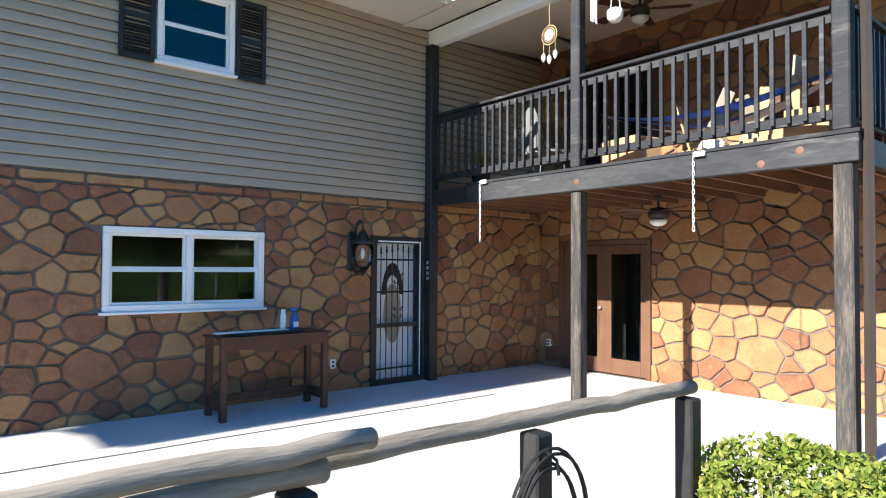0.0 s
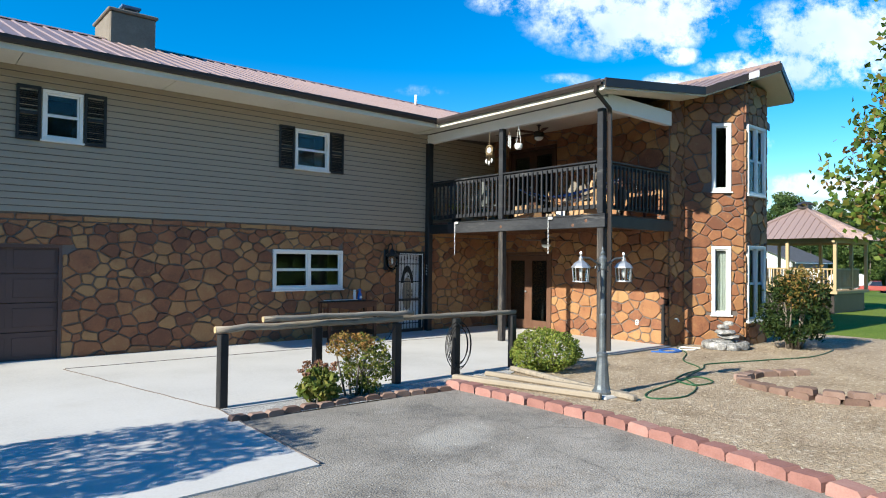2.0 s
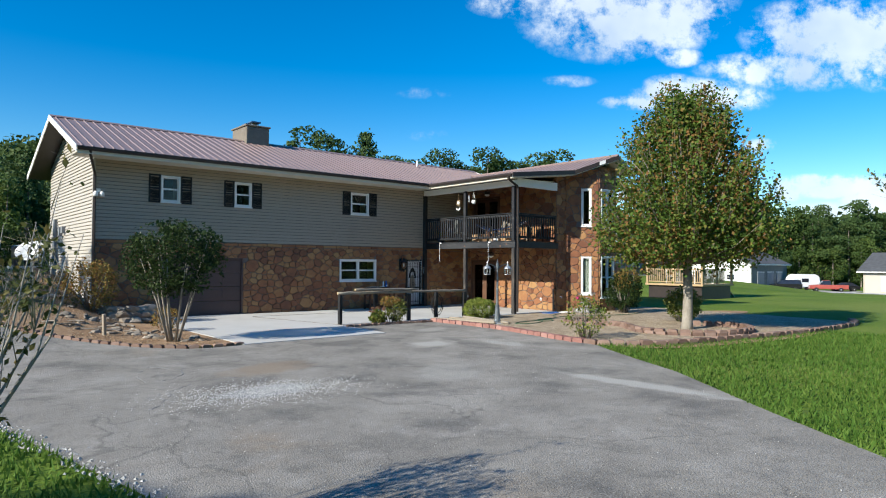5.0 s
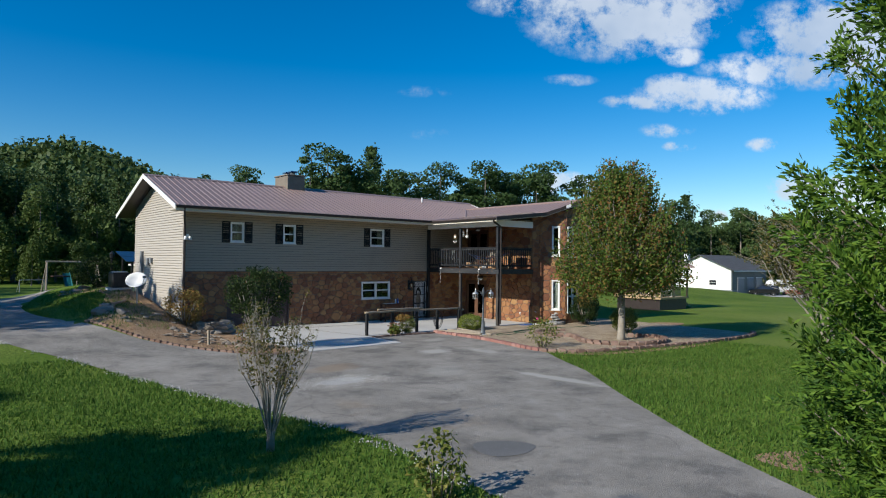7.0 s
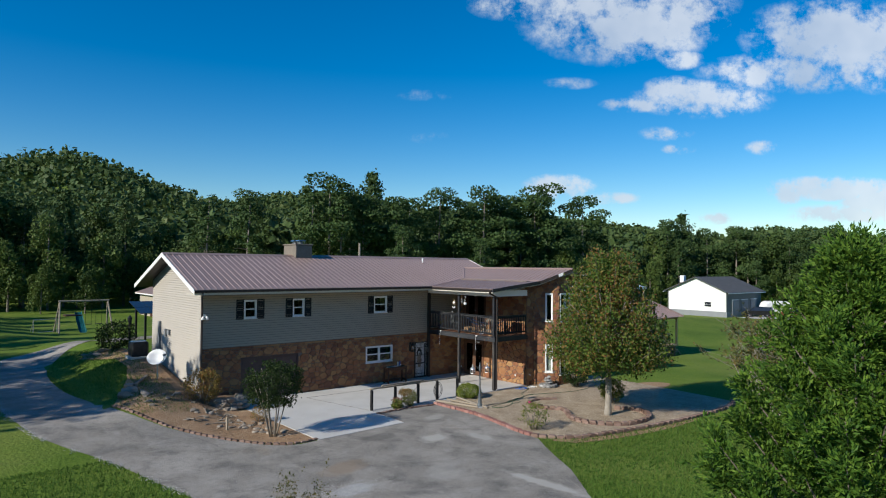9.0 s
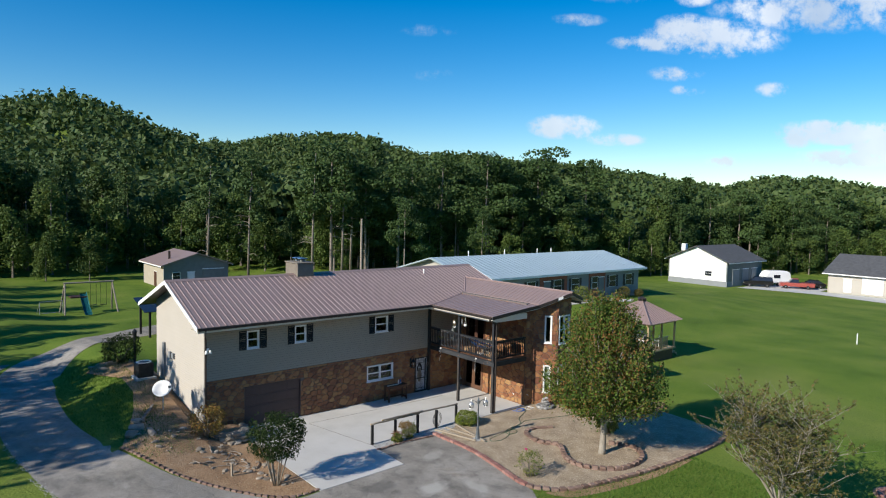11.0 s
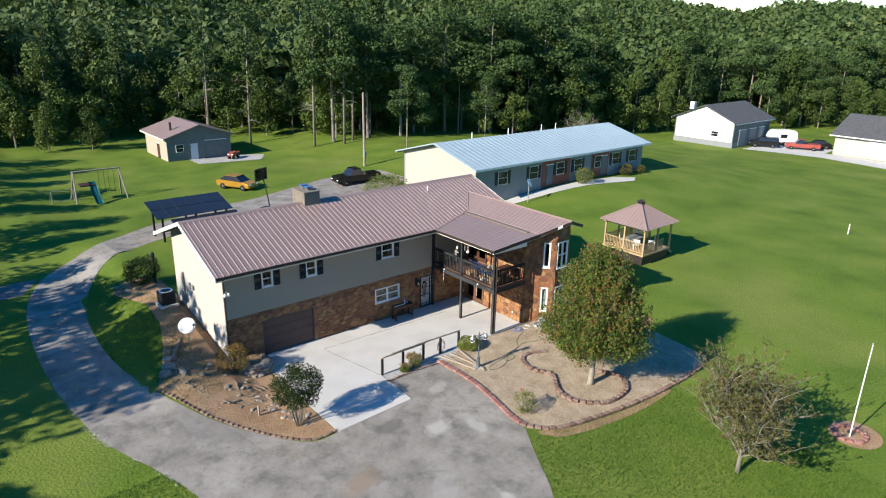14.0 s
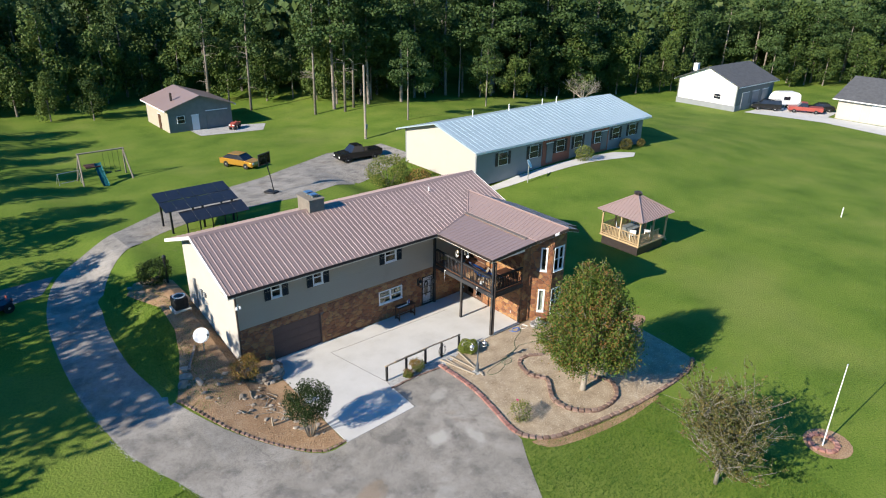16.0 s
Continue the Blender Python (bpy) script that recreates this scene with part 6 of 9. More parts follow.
for i, x in enumerate((-0.68, 0.62, 1.95, 3.12, 4.42)):
    th = thing("rail_post", pose(x, RYL, 0.0, 0, 0, rng.uniform(-3, 3)), "square black-stained fence post", "post", "hitching rail posts")
    part("shaft", box(bmesh.new(), -0.055, -0.055, -0.05, 0.055, 0.055, 0.93 + 0.01 * i % 0.02, 0.01), M["black"], th)


def log(a, b, r, label):
    a, b = Vector(a), Vector(b)
    d = b - a
    side = d.orthogonal().normalized()
    n = 14
    pts = [a + d * i / n + side * rng.uniform(-0.008, 0.008) + Vector((0, 0, rng.uniform(-0.006, 0.006))) for i in range(n + 1)]
    ob = new("rail_log", mesh_of("rail_log", tube(bmesh.new(), pts, [r * rng.uniform(0.95, 1.06) for _ in pts], 14), M["log"], True))
    for p, q in ((pts[0], pts[1]), (pts[-1], pts[-2])):
        u = (p - q).normalized()
        part("cut_end", tube(bmesh.new(), [p - u * 0.002, p + u * 0.006], r * 0.93, 14), M["cedar_wood"], ob, "pale sawn log end")
    return tagged(ob, label, "log", "hitching rail logs")


log((-0.78, RYL - 0.01, 0.99), (2.05, RYL, 0.985), 0.043, "long grey debarked log laid on the posts")
log((1.90, RYL + 0.08, 0.985), (4.50, RYL + 0.02, 0.985), 0.041, "grey debarked log laid on the posts")
log((-0.20, RYL - 0.09, 1.095), (2.22, RYL - 0.03, 1.068), 0.038, "loose grey log resting on the rail")
wh_ = thing("coiled_cable", pose(3.12, RYL - 0.07, 0.62), "black coiled cable hung on a fence post", "cable")
for k in range(4):
    r = 0.24 + 0.03 * k
    part("loop", tube(bmesh.new(), [((r * 0.8) * math.sin(a) * 1.0 - 0.05 * (k % 2), -0.01 - 0.012 * k, -0.1 + r * 1.15 * math.cos(a)) for a in (2 * math.pi * i / 28 for i in range(29))], 0.008, 5, cap=False), M["rubber"], wh_)
part("hook", tube(bmesh.new(), [(0, 0.02, 0.25), (0, -0.05, 0.22), (0, -0.06, 0.16)], 0.008, 5), M["iron"], wh_)
hk = new("iron_hook", mesh_of("iron_hook", tube(bmesh.new(), [(1.88, RYL - 0.06, 0.90), (1.80, RYL - 0.08, 0.82), (1.74, RYL - 0.08, 0.72), (1.70, RYL - 0.08, 0.70), (1.69, RYL - 0.08, 0.75)], 0.008, 5), M["iron"]))
tagged(hk, "bent black iron hook on the post", "hook")

# ---- lamp post ----
lp = thing("lamp_post", pose(3.72, 0.93, 0.05), "blue-grey cast metal garden lamp with two lanterns", "lamp post")
part("footing", box(bmesh.new(), -0.22, -0.22, -0.06, 0.22, 0.22, 0.0, 0.02), M["concrete"], lp, "small concrete footing")
part("base", lathe(bmesh.new(), [(0.135, 0.0), (0.14, 0.03), (0.115, 0.06), (0.10, 0.12), (0.085, 0.30), (0.07, 0.50), (0.075, 0.52), (0.075, 0.55), (0.05, 0.57)], 12), M["lampgrey"], lp)
part("column", lathe(bmesh.new(), [(0.045, 0.57), (0.038, 1.0), (0.045, 1.05), (0.045, 1.08), (0.034, 1.10), (0.030, 1.70), (0.045, 1.72), (0.045, 1.80)], 12), M["lampgrey"], lp)
part("finial", lathe(bmesh.new(), [(0.05, 1.80), (0.055, 1.86), (0.03, 1.90), (0.035, 1.93), (0.012, 1.97), (0.018, 1.99), (0.002, 2.03)], 12), M["lampgrey"], lp)
for s in (-1, 1):
    ca = math.cos(radians(-10)) * s
    cb = math.sin(radians(-10)) * s
    part("arm", tube(bmesh.new(), [(0, 0, 1.76), (ca * 0.12, cb * 0.12, 1.80), (ca * 0.24, cb * 0.24, 1.86), (ca * 0.36, cb * 0.36, 1.87), (ca * 0.40, cb * 0.40, 1.84)], 0.014, 7), M["lampgrey"], lp)
    part("scroll", tube(bmesh.new(), [(ca * (0.10 + 0.05 * math.cos(k * 0.6)), cb * 0.1, 1.72 + 0.05 * math.sin(k * 0.6)) for k in range(9)], 0.009, 6), M["lampgrey"], lp)
    cx, cy = ca * 0.40, cb * 0.40
    ln = part("lantern", lathe(bmesh.new(), [(0.012, 1.95), (0.022, 1.92), (0.012, 1.89), (0.03, 1.86), (0.03, 1.83), (0.09, 1.79), (0.13, 1.74), (0.135, 1.73), (0.10, 1.735)], 8, (cx, cy, 0)), M["steel"], lp)
    for k in range(8):
        a = 2 * math.pi * (k + 0.0) / 8
        part("lantern_bar", tube(bmesh.new(), [(cx + 0.115 * math.cos(a), cy + 0.115 * math.sin(a), 1.735), (cx + 0.10 * math.cos(a), cy + 0.10 * math.sin(a), 1.55)], 0.006, 5), M["steel"], ln)
    part("lantern_rim", lathe(bmesh.new(), [(0.115, 1.55), (0.12, 1.54), (0.06, 1.53)], 8, (cx, cy, 0)), M["steel"], ln)
    g = part("lantern_glass", lathe(bmesh.new(), [(0.108, 1.733), (0.094, 1.552)], 8, (cx, cy, 0)), M["lampglass"], ln)
    g.visible_shadow = False
    part("bulb", lathe(bmesh.new(), [(0.01, 1.72), (0.02, 1.68), (0.02, 1.62), (0.005, 1.59)], 8, (cx, cy, 0)), M["globe"], ln)


# ---- edging, stones, hoses ----
def along(pts, step):
    """Points and headings every step metres along a line."""
    out, carry = [], 0.0
    for a, b in zip(pts, pts[1:]):
        d = math.hypot(b[0] - a[0], b[1] - a[1])
        if d < 1e-6:
            continue
        s = carry
        while s < d:
            k = s / d
            out.append((a[0] + (b[0] - a[0]) * k, a[1] + (b[1] - a[1]) * k, math.degrees(math.atan2(b[1] - a[1], b[0] - a[0]))))
            s += step
        carry = s - d
    return out


def pavers(name, pts, step, size, mat, label, lift=0.02):
    th = thing(name, pose(0, 0, 0), label, "edging", kind="structure")
    meshes = []
    for v in range(4):
        l, w, h = size[0] * rng.uniform(0.92, 1.0), size[1] * rng.uniform(0.92, 1.05), size[2] * rng.uniform(0.92, 1.06)
        bm = bmesh.new()
        prism(bm, [(-l / 2, 0), (l / 2, 0), (l / 2, h * 0.75), (l / 2 - 0.03, h), (-l / 2 + 0.03, h), (-l / 2, h * 0.75)], -w / 2, w / 2)
        meshes.append(mesh_of("paver", bm, mat))
    for x, y, a in along(pts, step):
        part("paver", rng.choice(meshes), None, th, m=pose(x + rng.uniform(-0.012, 0.012), y + rng.uniform(-0.012, 0.012), zt(x, y) + lift - 0.03, rng.uniform(-3, 3), rng.uniform(-3, 3), a + rng.uniform(-4, 4)))
    return th


pavers("pink_edging", BED[:14], 0.31, (0.29, 0.22, 0.135), M["brick_pink"], "faded pink concrete paver edging along the asphalt")
pavers("brown_edging", BED[14:44], 0.33, (0.30, 0.20, 0.14), M["brick_dark"], "brown concrete paver edging round the bed")
pavers("brick_edging", [(-0.78, 2.60), (0.8, 2.66), (2.35, 2.50)], 0.23, (0.21, 0.10, 0.10), M["brick_dark"], "row of dark red bricks by the gravel")
pavers("bank_edging", smooth_line([(-5.0, 0.58), (-6.2, 0.66), (-7.6, 2.25), (-9.1, 4.7), (-10.3, 7.4)], 4), 0.26, (0.22, 0.11, 0.09), M["brick_dark"], "broken red brick edging along the drive")
RING = smooth_line([(8.35, -3.35), (8.75, -4.3), (7.85, -5.3), (6.2, -5.4), (5.15, -4.4), (5.15, -3.3), (6.15, -2.0), (5.75, -1.15), (6.15, 0.05), (6.95, 0.3), (7.8, -0.1)], 5)
pavers("tree_ring", RING, 0.31, (0.29, 0.20, 0.11), M["brick_dark"], "winding brown paver ring round the tree", 0.03)
pavers("tree_ring", RING[:38], 0.33, (0.26, 0.18, 0.09), M["brick_dark"], "upper course of the brown paver ring", 0.12)
circle = [(12.65 + 0.62 * math.cos(a), -13.65 + 0.62 * math.sin(a)) for a in (2 * math.pi * i / 28 for i in range(29))]
pavers("flagpole_ring", circle, 0.27, (0.26, 0.20, 0.15), M["brick_pink"], "round pink paver ring at the flagpole")
drape("ring_soil", [(12.65 + 1.15 * math.cos(a) + 0.2, -13.65 + 1.05 * math.sin(a) - 0.15) for a in (2 * math.pi * i / 20 for i in range(20))], M["soil"], 0.02, "bare soil round the flagpole", "soil", cell=0.6)
drape("bare_patch", smooth_line([(1.9, -4.9), (3.0, -5.5), (4.6, -5.95), (7.1, -6.35), (9.6, -6.5), (9.4, -6.7), (7.0, -6.75), (4.4, -6.4), (2.4, -5.8)], 4, True), M["soil"], 0.019, "bare red soil beside the edging", "soil")
drape("bare_patch", smooth_line([(13.5, 0.2), (15.6, -0.2), (16.4, -1.2), (14.8, -1.6)], 5, True), M["soil"], 0.02, "bare red soil patch in the lawn", "soil")
fp = thing("flagpole", pose(12.5, -13.7, zt(12.5, -13.7)), "bare white metal flagpole in a paver ring", "flagpole")
part("pole", tube(bmesh.new(), [(0, 0, -0.1), (0, 0, 2.2), (0.02, 0, 4.5)], 0.035, 8, 0.022), M["white"], fp)
part("ball", lathe(bmesh.new(), [(0.005, 4.48), (0.04, 4.52), (0.04, 4.56), (0.005, 4.6)], 10), M["steel"], fp)


def rock_mesh(seed, sx, sy, sz, mat, name="rock"):
    bm = bmesh.new()
    bmesh.ops.create_icosphere(bm, subdivisions=2, radius=1)
    for v in bm.verts:
        k = 1 + 0.32 * noise.noise(v.co * 1.3 + Vector((seed * 7.1, 0, 0))) + 0.14 * noise.noise(v.co * 3.1 + Vector((0, seed * 3.3, 0)))
        v.co = Vector((v.co.x * sx * k, v.co.y * sy * k, max(-0.45, min(0.7, v.co.z * k)) * sz))
    return mesh_of(name, bm, mat)


rocks = [rock_mesh(i, 0.2, 0.14, 0.11, M["rock"]) for i in range(6)]


def put_rock(x, y, s, z=None, label="brown field stone on the soil bank", group="bank stones"):
    ob = new("rock", rng.choice(rocks))
    ob.matrix_basis = pose(x, y, (zt(x, y) + 0.04 if z is None else z), rng.uniform(-12, 12), rng.uniform(-12, 12), rng.uniform(0, 360)) @ Matrix.Diagonal((s, s * rng.uniform(0.8, 1.2), s * rng.uniform(0.7, 1.1), 1))
    return tagged(ob, label, "rock", group)


for i in range(70):
    k = rng.random()
    x, y = -5.6 - 4.0 * k ** 0.8 + rng.uniform(-0.3, 0.3), 1.6 + rng.uniform(0, 6.5)
    if x < -5.2 - (y - 0.3) * 0.62:
        x = -5.4 - (y - 0.6) * 0.45 * rng.random()
    put_rock(x, y, rng.uniform(0.25, 0.85))
for x, y, s in ((-9.7, 8.2, 2.2), (-9.4, 8.6, 1.7), (-9.2, 9.2, 1.6), (-9.0, 7.9, 1.5), (-8.4, 18.9, 1.5), (-7.9, 19.6, 1.7), (-7.2, 19.9, 1.4), (-8.8, 20.2, 1.2)):
    put_rock(x, y, s)
for ring_z, r in ((0.14, 1.0), (0.30, 0.92), (0.46, 0.85)):
    for i in range(11):
        a = math.pi * (0.95 + 1.1 * i / 10)
        put_rock(-5.55 + 0.85 * r * math.cos(a), 8.0 + 1.0 * r * math.sin(a), 1.5, ring_z, "flat stacked stone of the corner planter", "planter stones")
tagged(new("planter_soil", mesh_of("planter_soil", lathe(bmesh.new(), [(0.8, 0.0), (0.78, 0.42), (0.3, 0.46)], 16, (-5.55, 8.0, 0)), M["soil"])), "dark soil heap in the stone planter", "planter")
# fallen sticks and boards on the bank
for i in range(16):
    L = rng.uniform(0.3, 0.9)
    x, y = rng.uniform(-8.6, -5.8), rng.uniform(2.2, 7.0)
    if x < -5.2 - (y - 0.3) * 0.6:
        continue
    ob = new("stick", mesh_of("stick", tube(bmesh.new(), [(-L / 2, 0, 0), (0, rng.uniform(-0.05, 0.05), 0.02), (L / 2, 0, 0)], 0.03, 6, 0.015), M["bark"]))
    ob.matrix_basis = pose(x, y, zt(x, y) + 0.06, 0, rng.uniform(-8, 8), rng.uniform(0, 180))
    tagged(ob, "dark weathered stick on the soil", "stick", "bank sticks")
bm = box(bmesh.new(), -1.2, -0.06, 0, 1.2, 0.06, 0.09, 0.01)
ob = new("railroad_tie", mesh_of("railroad_tie", bm, M["bark"]))
ob.matrix_basis = pose(-8.6, 9.9, zt(-8.6, 9.9) + 0.02, 0, 0, 62)
tagged(ob, "dark weathered timber edging the bank", "timber")
# lumber by the lamp
for i, (xa, ya, xb, yb, w, lab) in enumerate(((2.85, 3.05, 3.45, 0.75, 0.055, "pale round landscape timber on the ground"), (3.5, 3.0, 3.85, 0.60, 0.05, "grey weathered beam on the gravel"), (4.2, 3.1, 3.72, 0.40, 0.052, "brown weathered beam beside the shrub"), (3.15, 2.9, 3.3, 1.3, 0.04, "short pale board on the gravel"))):
    d = math.hypot(xb - xa, yb - ya)
    bm = box(bmesh.new(), 0, -w, 0, d, w, w * 1.5, 0.02)
    ob = new("timber", mesh_of("timber", bm, M["lumber"] if i != 2 else M["log"]))
    ob.matrix_basis = pose(xa, ya, 0.03, 0, 0, math.degrees(math.atan2(yb - ya, xb - xa)))
    tagged(ob, lab, "timber", "loose timbers")


def hose(pts, mat, label, r=0.012):
    p = smooth_line([(x, y, zt(x, y) + 0.035) for x, y in pts], 6)
    return tagged(new("garden_hose", mesh_of("garden_hose", tube(bmesh.new(), p, r, 6), mat, True)), label, "hose")


hose([(9.3, 3.0), (8.6, 2.4), (7.6, 1.9), (7.0, 1.25), (6.2, 1.1), (5.6, 0.9), (5.4, 0.5), (5.9, 0.45), (6.1, 0.85), (5.2, 0.75), (4.3, 0.6), (4.05, 0.35), (4.5, 0.15), (5.3, 0.4), (5.9, 0.9), (7.0, 1.2), (7.5, 1.4), (8.2, 1.2), (9.0, 0.95), (10.2, 0.6), (11.6, 0.7)], M["hose"], "long green garden hose lying in loops")
hose([(8.2, 2.95), (8.5, 2.6), (8.9, 2.85), (8.6, 3.0), (8.35, 2.7), (8.75, 2.6), (8.95, 2.9), (8.5, 2.95)], M["blue"], "blue tangled rope by the wall", 0.02)
hose([(9.35, 2.95), (9.5, 2.7), (9.2, 2.55), (9.0, 2.75), (9.4, 2.95), (9.55, 2.6)], M["white"], "pale tangled cord by the wall", 0.014)
bib = new("hose_bib", mesh_of("hose_bib", tube(bmesh.new(), [(9.62, DY - 0.01, 0.62), (9.62, DY - 0.10, 0.62), (9.62, DY - 0.13, 0.56)], 0.018, 8), M["steel"]))
tagged(bib, "brass garden tap on the stone", "tap")
# rock fountain against the bay
fo = thing("rock_fountain", pose(10.12, 2.32, 0.03), "whitewashed stacked rock garden fountain", "fountain")
for k in range(11):
    a = 2 * math.pi * k / 11
    part("rim_stone", rock_mesh(20 + k, 0.17, 0.12, 0.13, M["paint_rock"], "rim_stone"), None, fo, m=pose(0.42 * math.cos(a), 0.36 * math.sin(a), 0.06, 0, 0, math.degrees(a) + 90))
for k, (r, z) in enumerate(((0.30, 0.14), (0.26, 0.25), (0.22, 0.35), (0.17, 0.45), (0.12, 0.53))):
    part("tier_stone", rock_mesh(40 + k, r, r * 0.8, 0.075, M["paint_rock"], "tier_stone"), None, fo, m=pose(0.06 * math.sin(k * 2.1), 0.06 * math.cos(k * 2.1), z, 0, 0, k * 70))


# ---- plants ----
def leaf_mesh(name, pts, sizes, mat, seed, wide=0.55, droop=0.0, dirs=None, face=None):
    """Many small four-cornered leaves at the points, turned at random."""
    r = np.random.RandomState(seed)
    n = len(pts)
    pts = np.asarray(pts, dtype=float)
    d = r.normal(size=(n, 3)) if dirs is None else np.asarray(dirs) + r.normal(size=(n, 3)) * 0.35
    d[:, 2] -= droop
    d /= np.linalg.norm(d, axis=1)[:, None] + 1e-9
    s = np.cross(d, r.normal(size=(n, 3)) if face is None else np.asarray(face) + r.normal(size=(n, 3)) * 0.3)
    s /= np.linalg.norm(s, axis=1)[:, None] + 1e-9
    sz = np.asarray(sizes)[:, None] if np.ndim(sizes) else np.full((n, 1), sizes) * r.uniform(0.65, 1.3, (n, 1))
    up = np.cross(d, s)
    bend = up * sz * r.uniform(-0.15, 0.15, (n, 1))
    v = np.stack([pts - d * sz * 0.5, pts + s * sz * wide * 0.5 + bend, pts + d * sz * 0.5, pts - s * sz * wide * 0.5 + bend], axis=1).reshape(-1, 3)
    f = np.arange(n * 4).reshape(-1, 4)
    me = bpy.data.meshes.new(name)
    me.from_pydata(v.tolist(), [], f.tolist())
    me.materials.append(mat)
    return me


def blob_points(n, c, radii, seed, shell=0.55, rough=0.3, gaps=-0.35, freq=2.2, flat_bottom=False):
    r = np.random.RandomState(seed)
    out = []
    while len(out) < n:
        d = r.normal(size=3)
        d /= np.linalg.norm(d)
        q = noise.noise(Vector(d) * freq + Vector((seed * 1.7, 0, 0)))
        k = (shell + (1 - shell) * r.random_sample() ** 0.6) * (1 + rough * q)
        p = np.array(c) + d * np.array(radii) * k
        if noise.noise(Vector(p) * (1.6 / max(0.3, min(radii))) + Vector((0, seed, 0))) < gaps:
            continue
        if flat_bottom and d[2] < -0.55 and r.random_sample() < 0.7:
            continue
        out.append(p)
    return np.array(out)


def limbs(bm, base, tips, r0, fork, seed):
    """A trunk to the fork, and a bent limb from there to each tip."""
    rg = random.Random(seed)
    base, fork = Vector(base), Vector(fork)
    mid = base.lerp(fork, 0.5) + Vector((rg.uniform(-0.06, 0.06), rg.uniform(-0.06, 0.06), 0))
    tube(bm, [base, base.lerp(mid, 0.3), mid, fork], [r0 * 1.35, r0, r0 * 0.9, r0 * 0.8], 10)
    for t in tips:
        t = Vector(t)
        m1 = fork.lerp(t, 0.45) + Vector((rg.uniform(-0.2, 0.2), rg.uniform(-0.2, 0.2), rg.uniform(0, 0.3))) * (t - fork).length * 0.25
        tube(bm, [fork, fork.lerp(m1, 0.5), m1, t], [r0 * 0.55, r0 * 0.42, r0 * 0.28, r0 * 0.06], 6)
        for _ in range(3):
            s = m1.lerp(t, rg.uniform(0, 0.7))
            e = s + Vector((rg.uniform(-1, 1), rg.uniform(-1, 1), rg.uniform(0.1, 1))) * (t - fork).length * 0.3
            tube(bm, [s, s.lerp(e, 0.5) + Vector((0, 0, 0.03)), e], [r0 * 0.16, r0 * 0.1, r0 * 0.03], 5)
    return bm


def tip_ring(c, radii, n, seed):
    rg = random.Random(seed)
    return [(c[0] + radii[0] * 0.75 * math.cos(2 * math.pi * i / n + rg.uniform(-0.3, 0.3)), c[1] + radii[1] * 0.75 * math.sin(2 * math.pi * i / n + rg.uniform(-0.3, 0.3)), c[2] + radii[2] * rg.uniform(-0.25, 0.8)) for i in range(n)] + [(c[0], c[1], c[2] + radii[2] * 0.85)]


# maple in the bed
ma = thing("maple_tree", pose(7.05, -3.75, 0.05), "rounded maple turning rusty in places", "tree")
part("trunk", limbs(bmesh.new(), (0, 0, -0.1), tip_ring((0, 0, 4.2), (2.0, 2.0, 1.8), 9, 3), 0.15, (0.1, 0.05, 2.1), 4), M["bark_pale"], ma, "pale lichened trunk", smooth=True)
rr = np.random.RandomState(3)
pts, sprays = [], bmesh.new()
for i in range(230):
    t = ((i + 0.5) / 230) ** 1.12
    a = i * 2.39996 + rr.uniform(-0.35, 0.35)
    R = 2.85 * (1 - t) ** 0.45 * min(1.0, 0.80 + 1.6 * t) * rr.uniform(0.72, 1.08)
    tip = Vector((R * math.cos(a), R * math.sin(a), 2.4 + 4.55 * t + rr.uniform(-0.25, 0.35)))
    root = Vector((0.08 * math.cos(a), 0.08 * math.sin(a), max(1.9, tip.z - 0.75 * R - 0.5)))
    mid = root.lerp(tip, 0.55) + Vector((0.1 * R * math.cos(a), 0.1 * R * math.sin(a), -0.12))
    up = tip + Vector((0.05 * math.cos(a), 0.05 * math.sin(a), rr.uniform(0.15, 0.5)))
    tube(sprays, [root, mid, tip, up], [0.025, 0.015, 0.007, 0.003], 4)
    for _ in range(185):
        q = 0.28 + 0.72 * rr.random_sample() ** 0.65
        c = root.lerp(mid, q / 0.55) if q < 0.55 else mid.lerp(tip, (q - 0.55) / 0.45)
        w = 0.30 * (1.25 - q * 0.6)
        pts.append((c.x + rr.normal() * w, c.y + rr.normal() * w, c.z + rr.normal() * w * 0.7))
    for k in range(14):
        c = tip.lerp(up, k / 13)
        pts.append((c.x + rr.normal() * 0.06, c.y + rr.normal() * 0.06, c.z))
tagged(part("twig_mass", sprays, M["bark"], ma), kind="stuff")
part("crown", leaf_mesh("crown", np.array(pts), 0.10, M["leaf_maple"], 5, 0.8), None, ma, "green crown tinged rust")


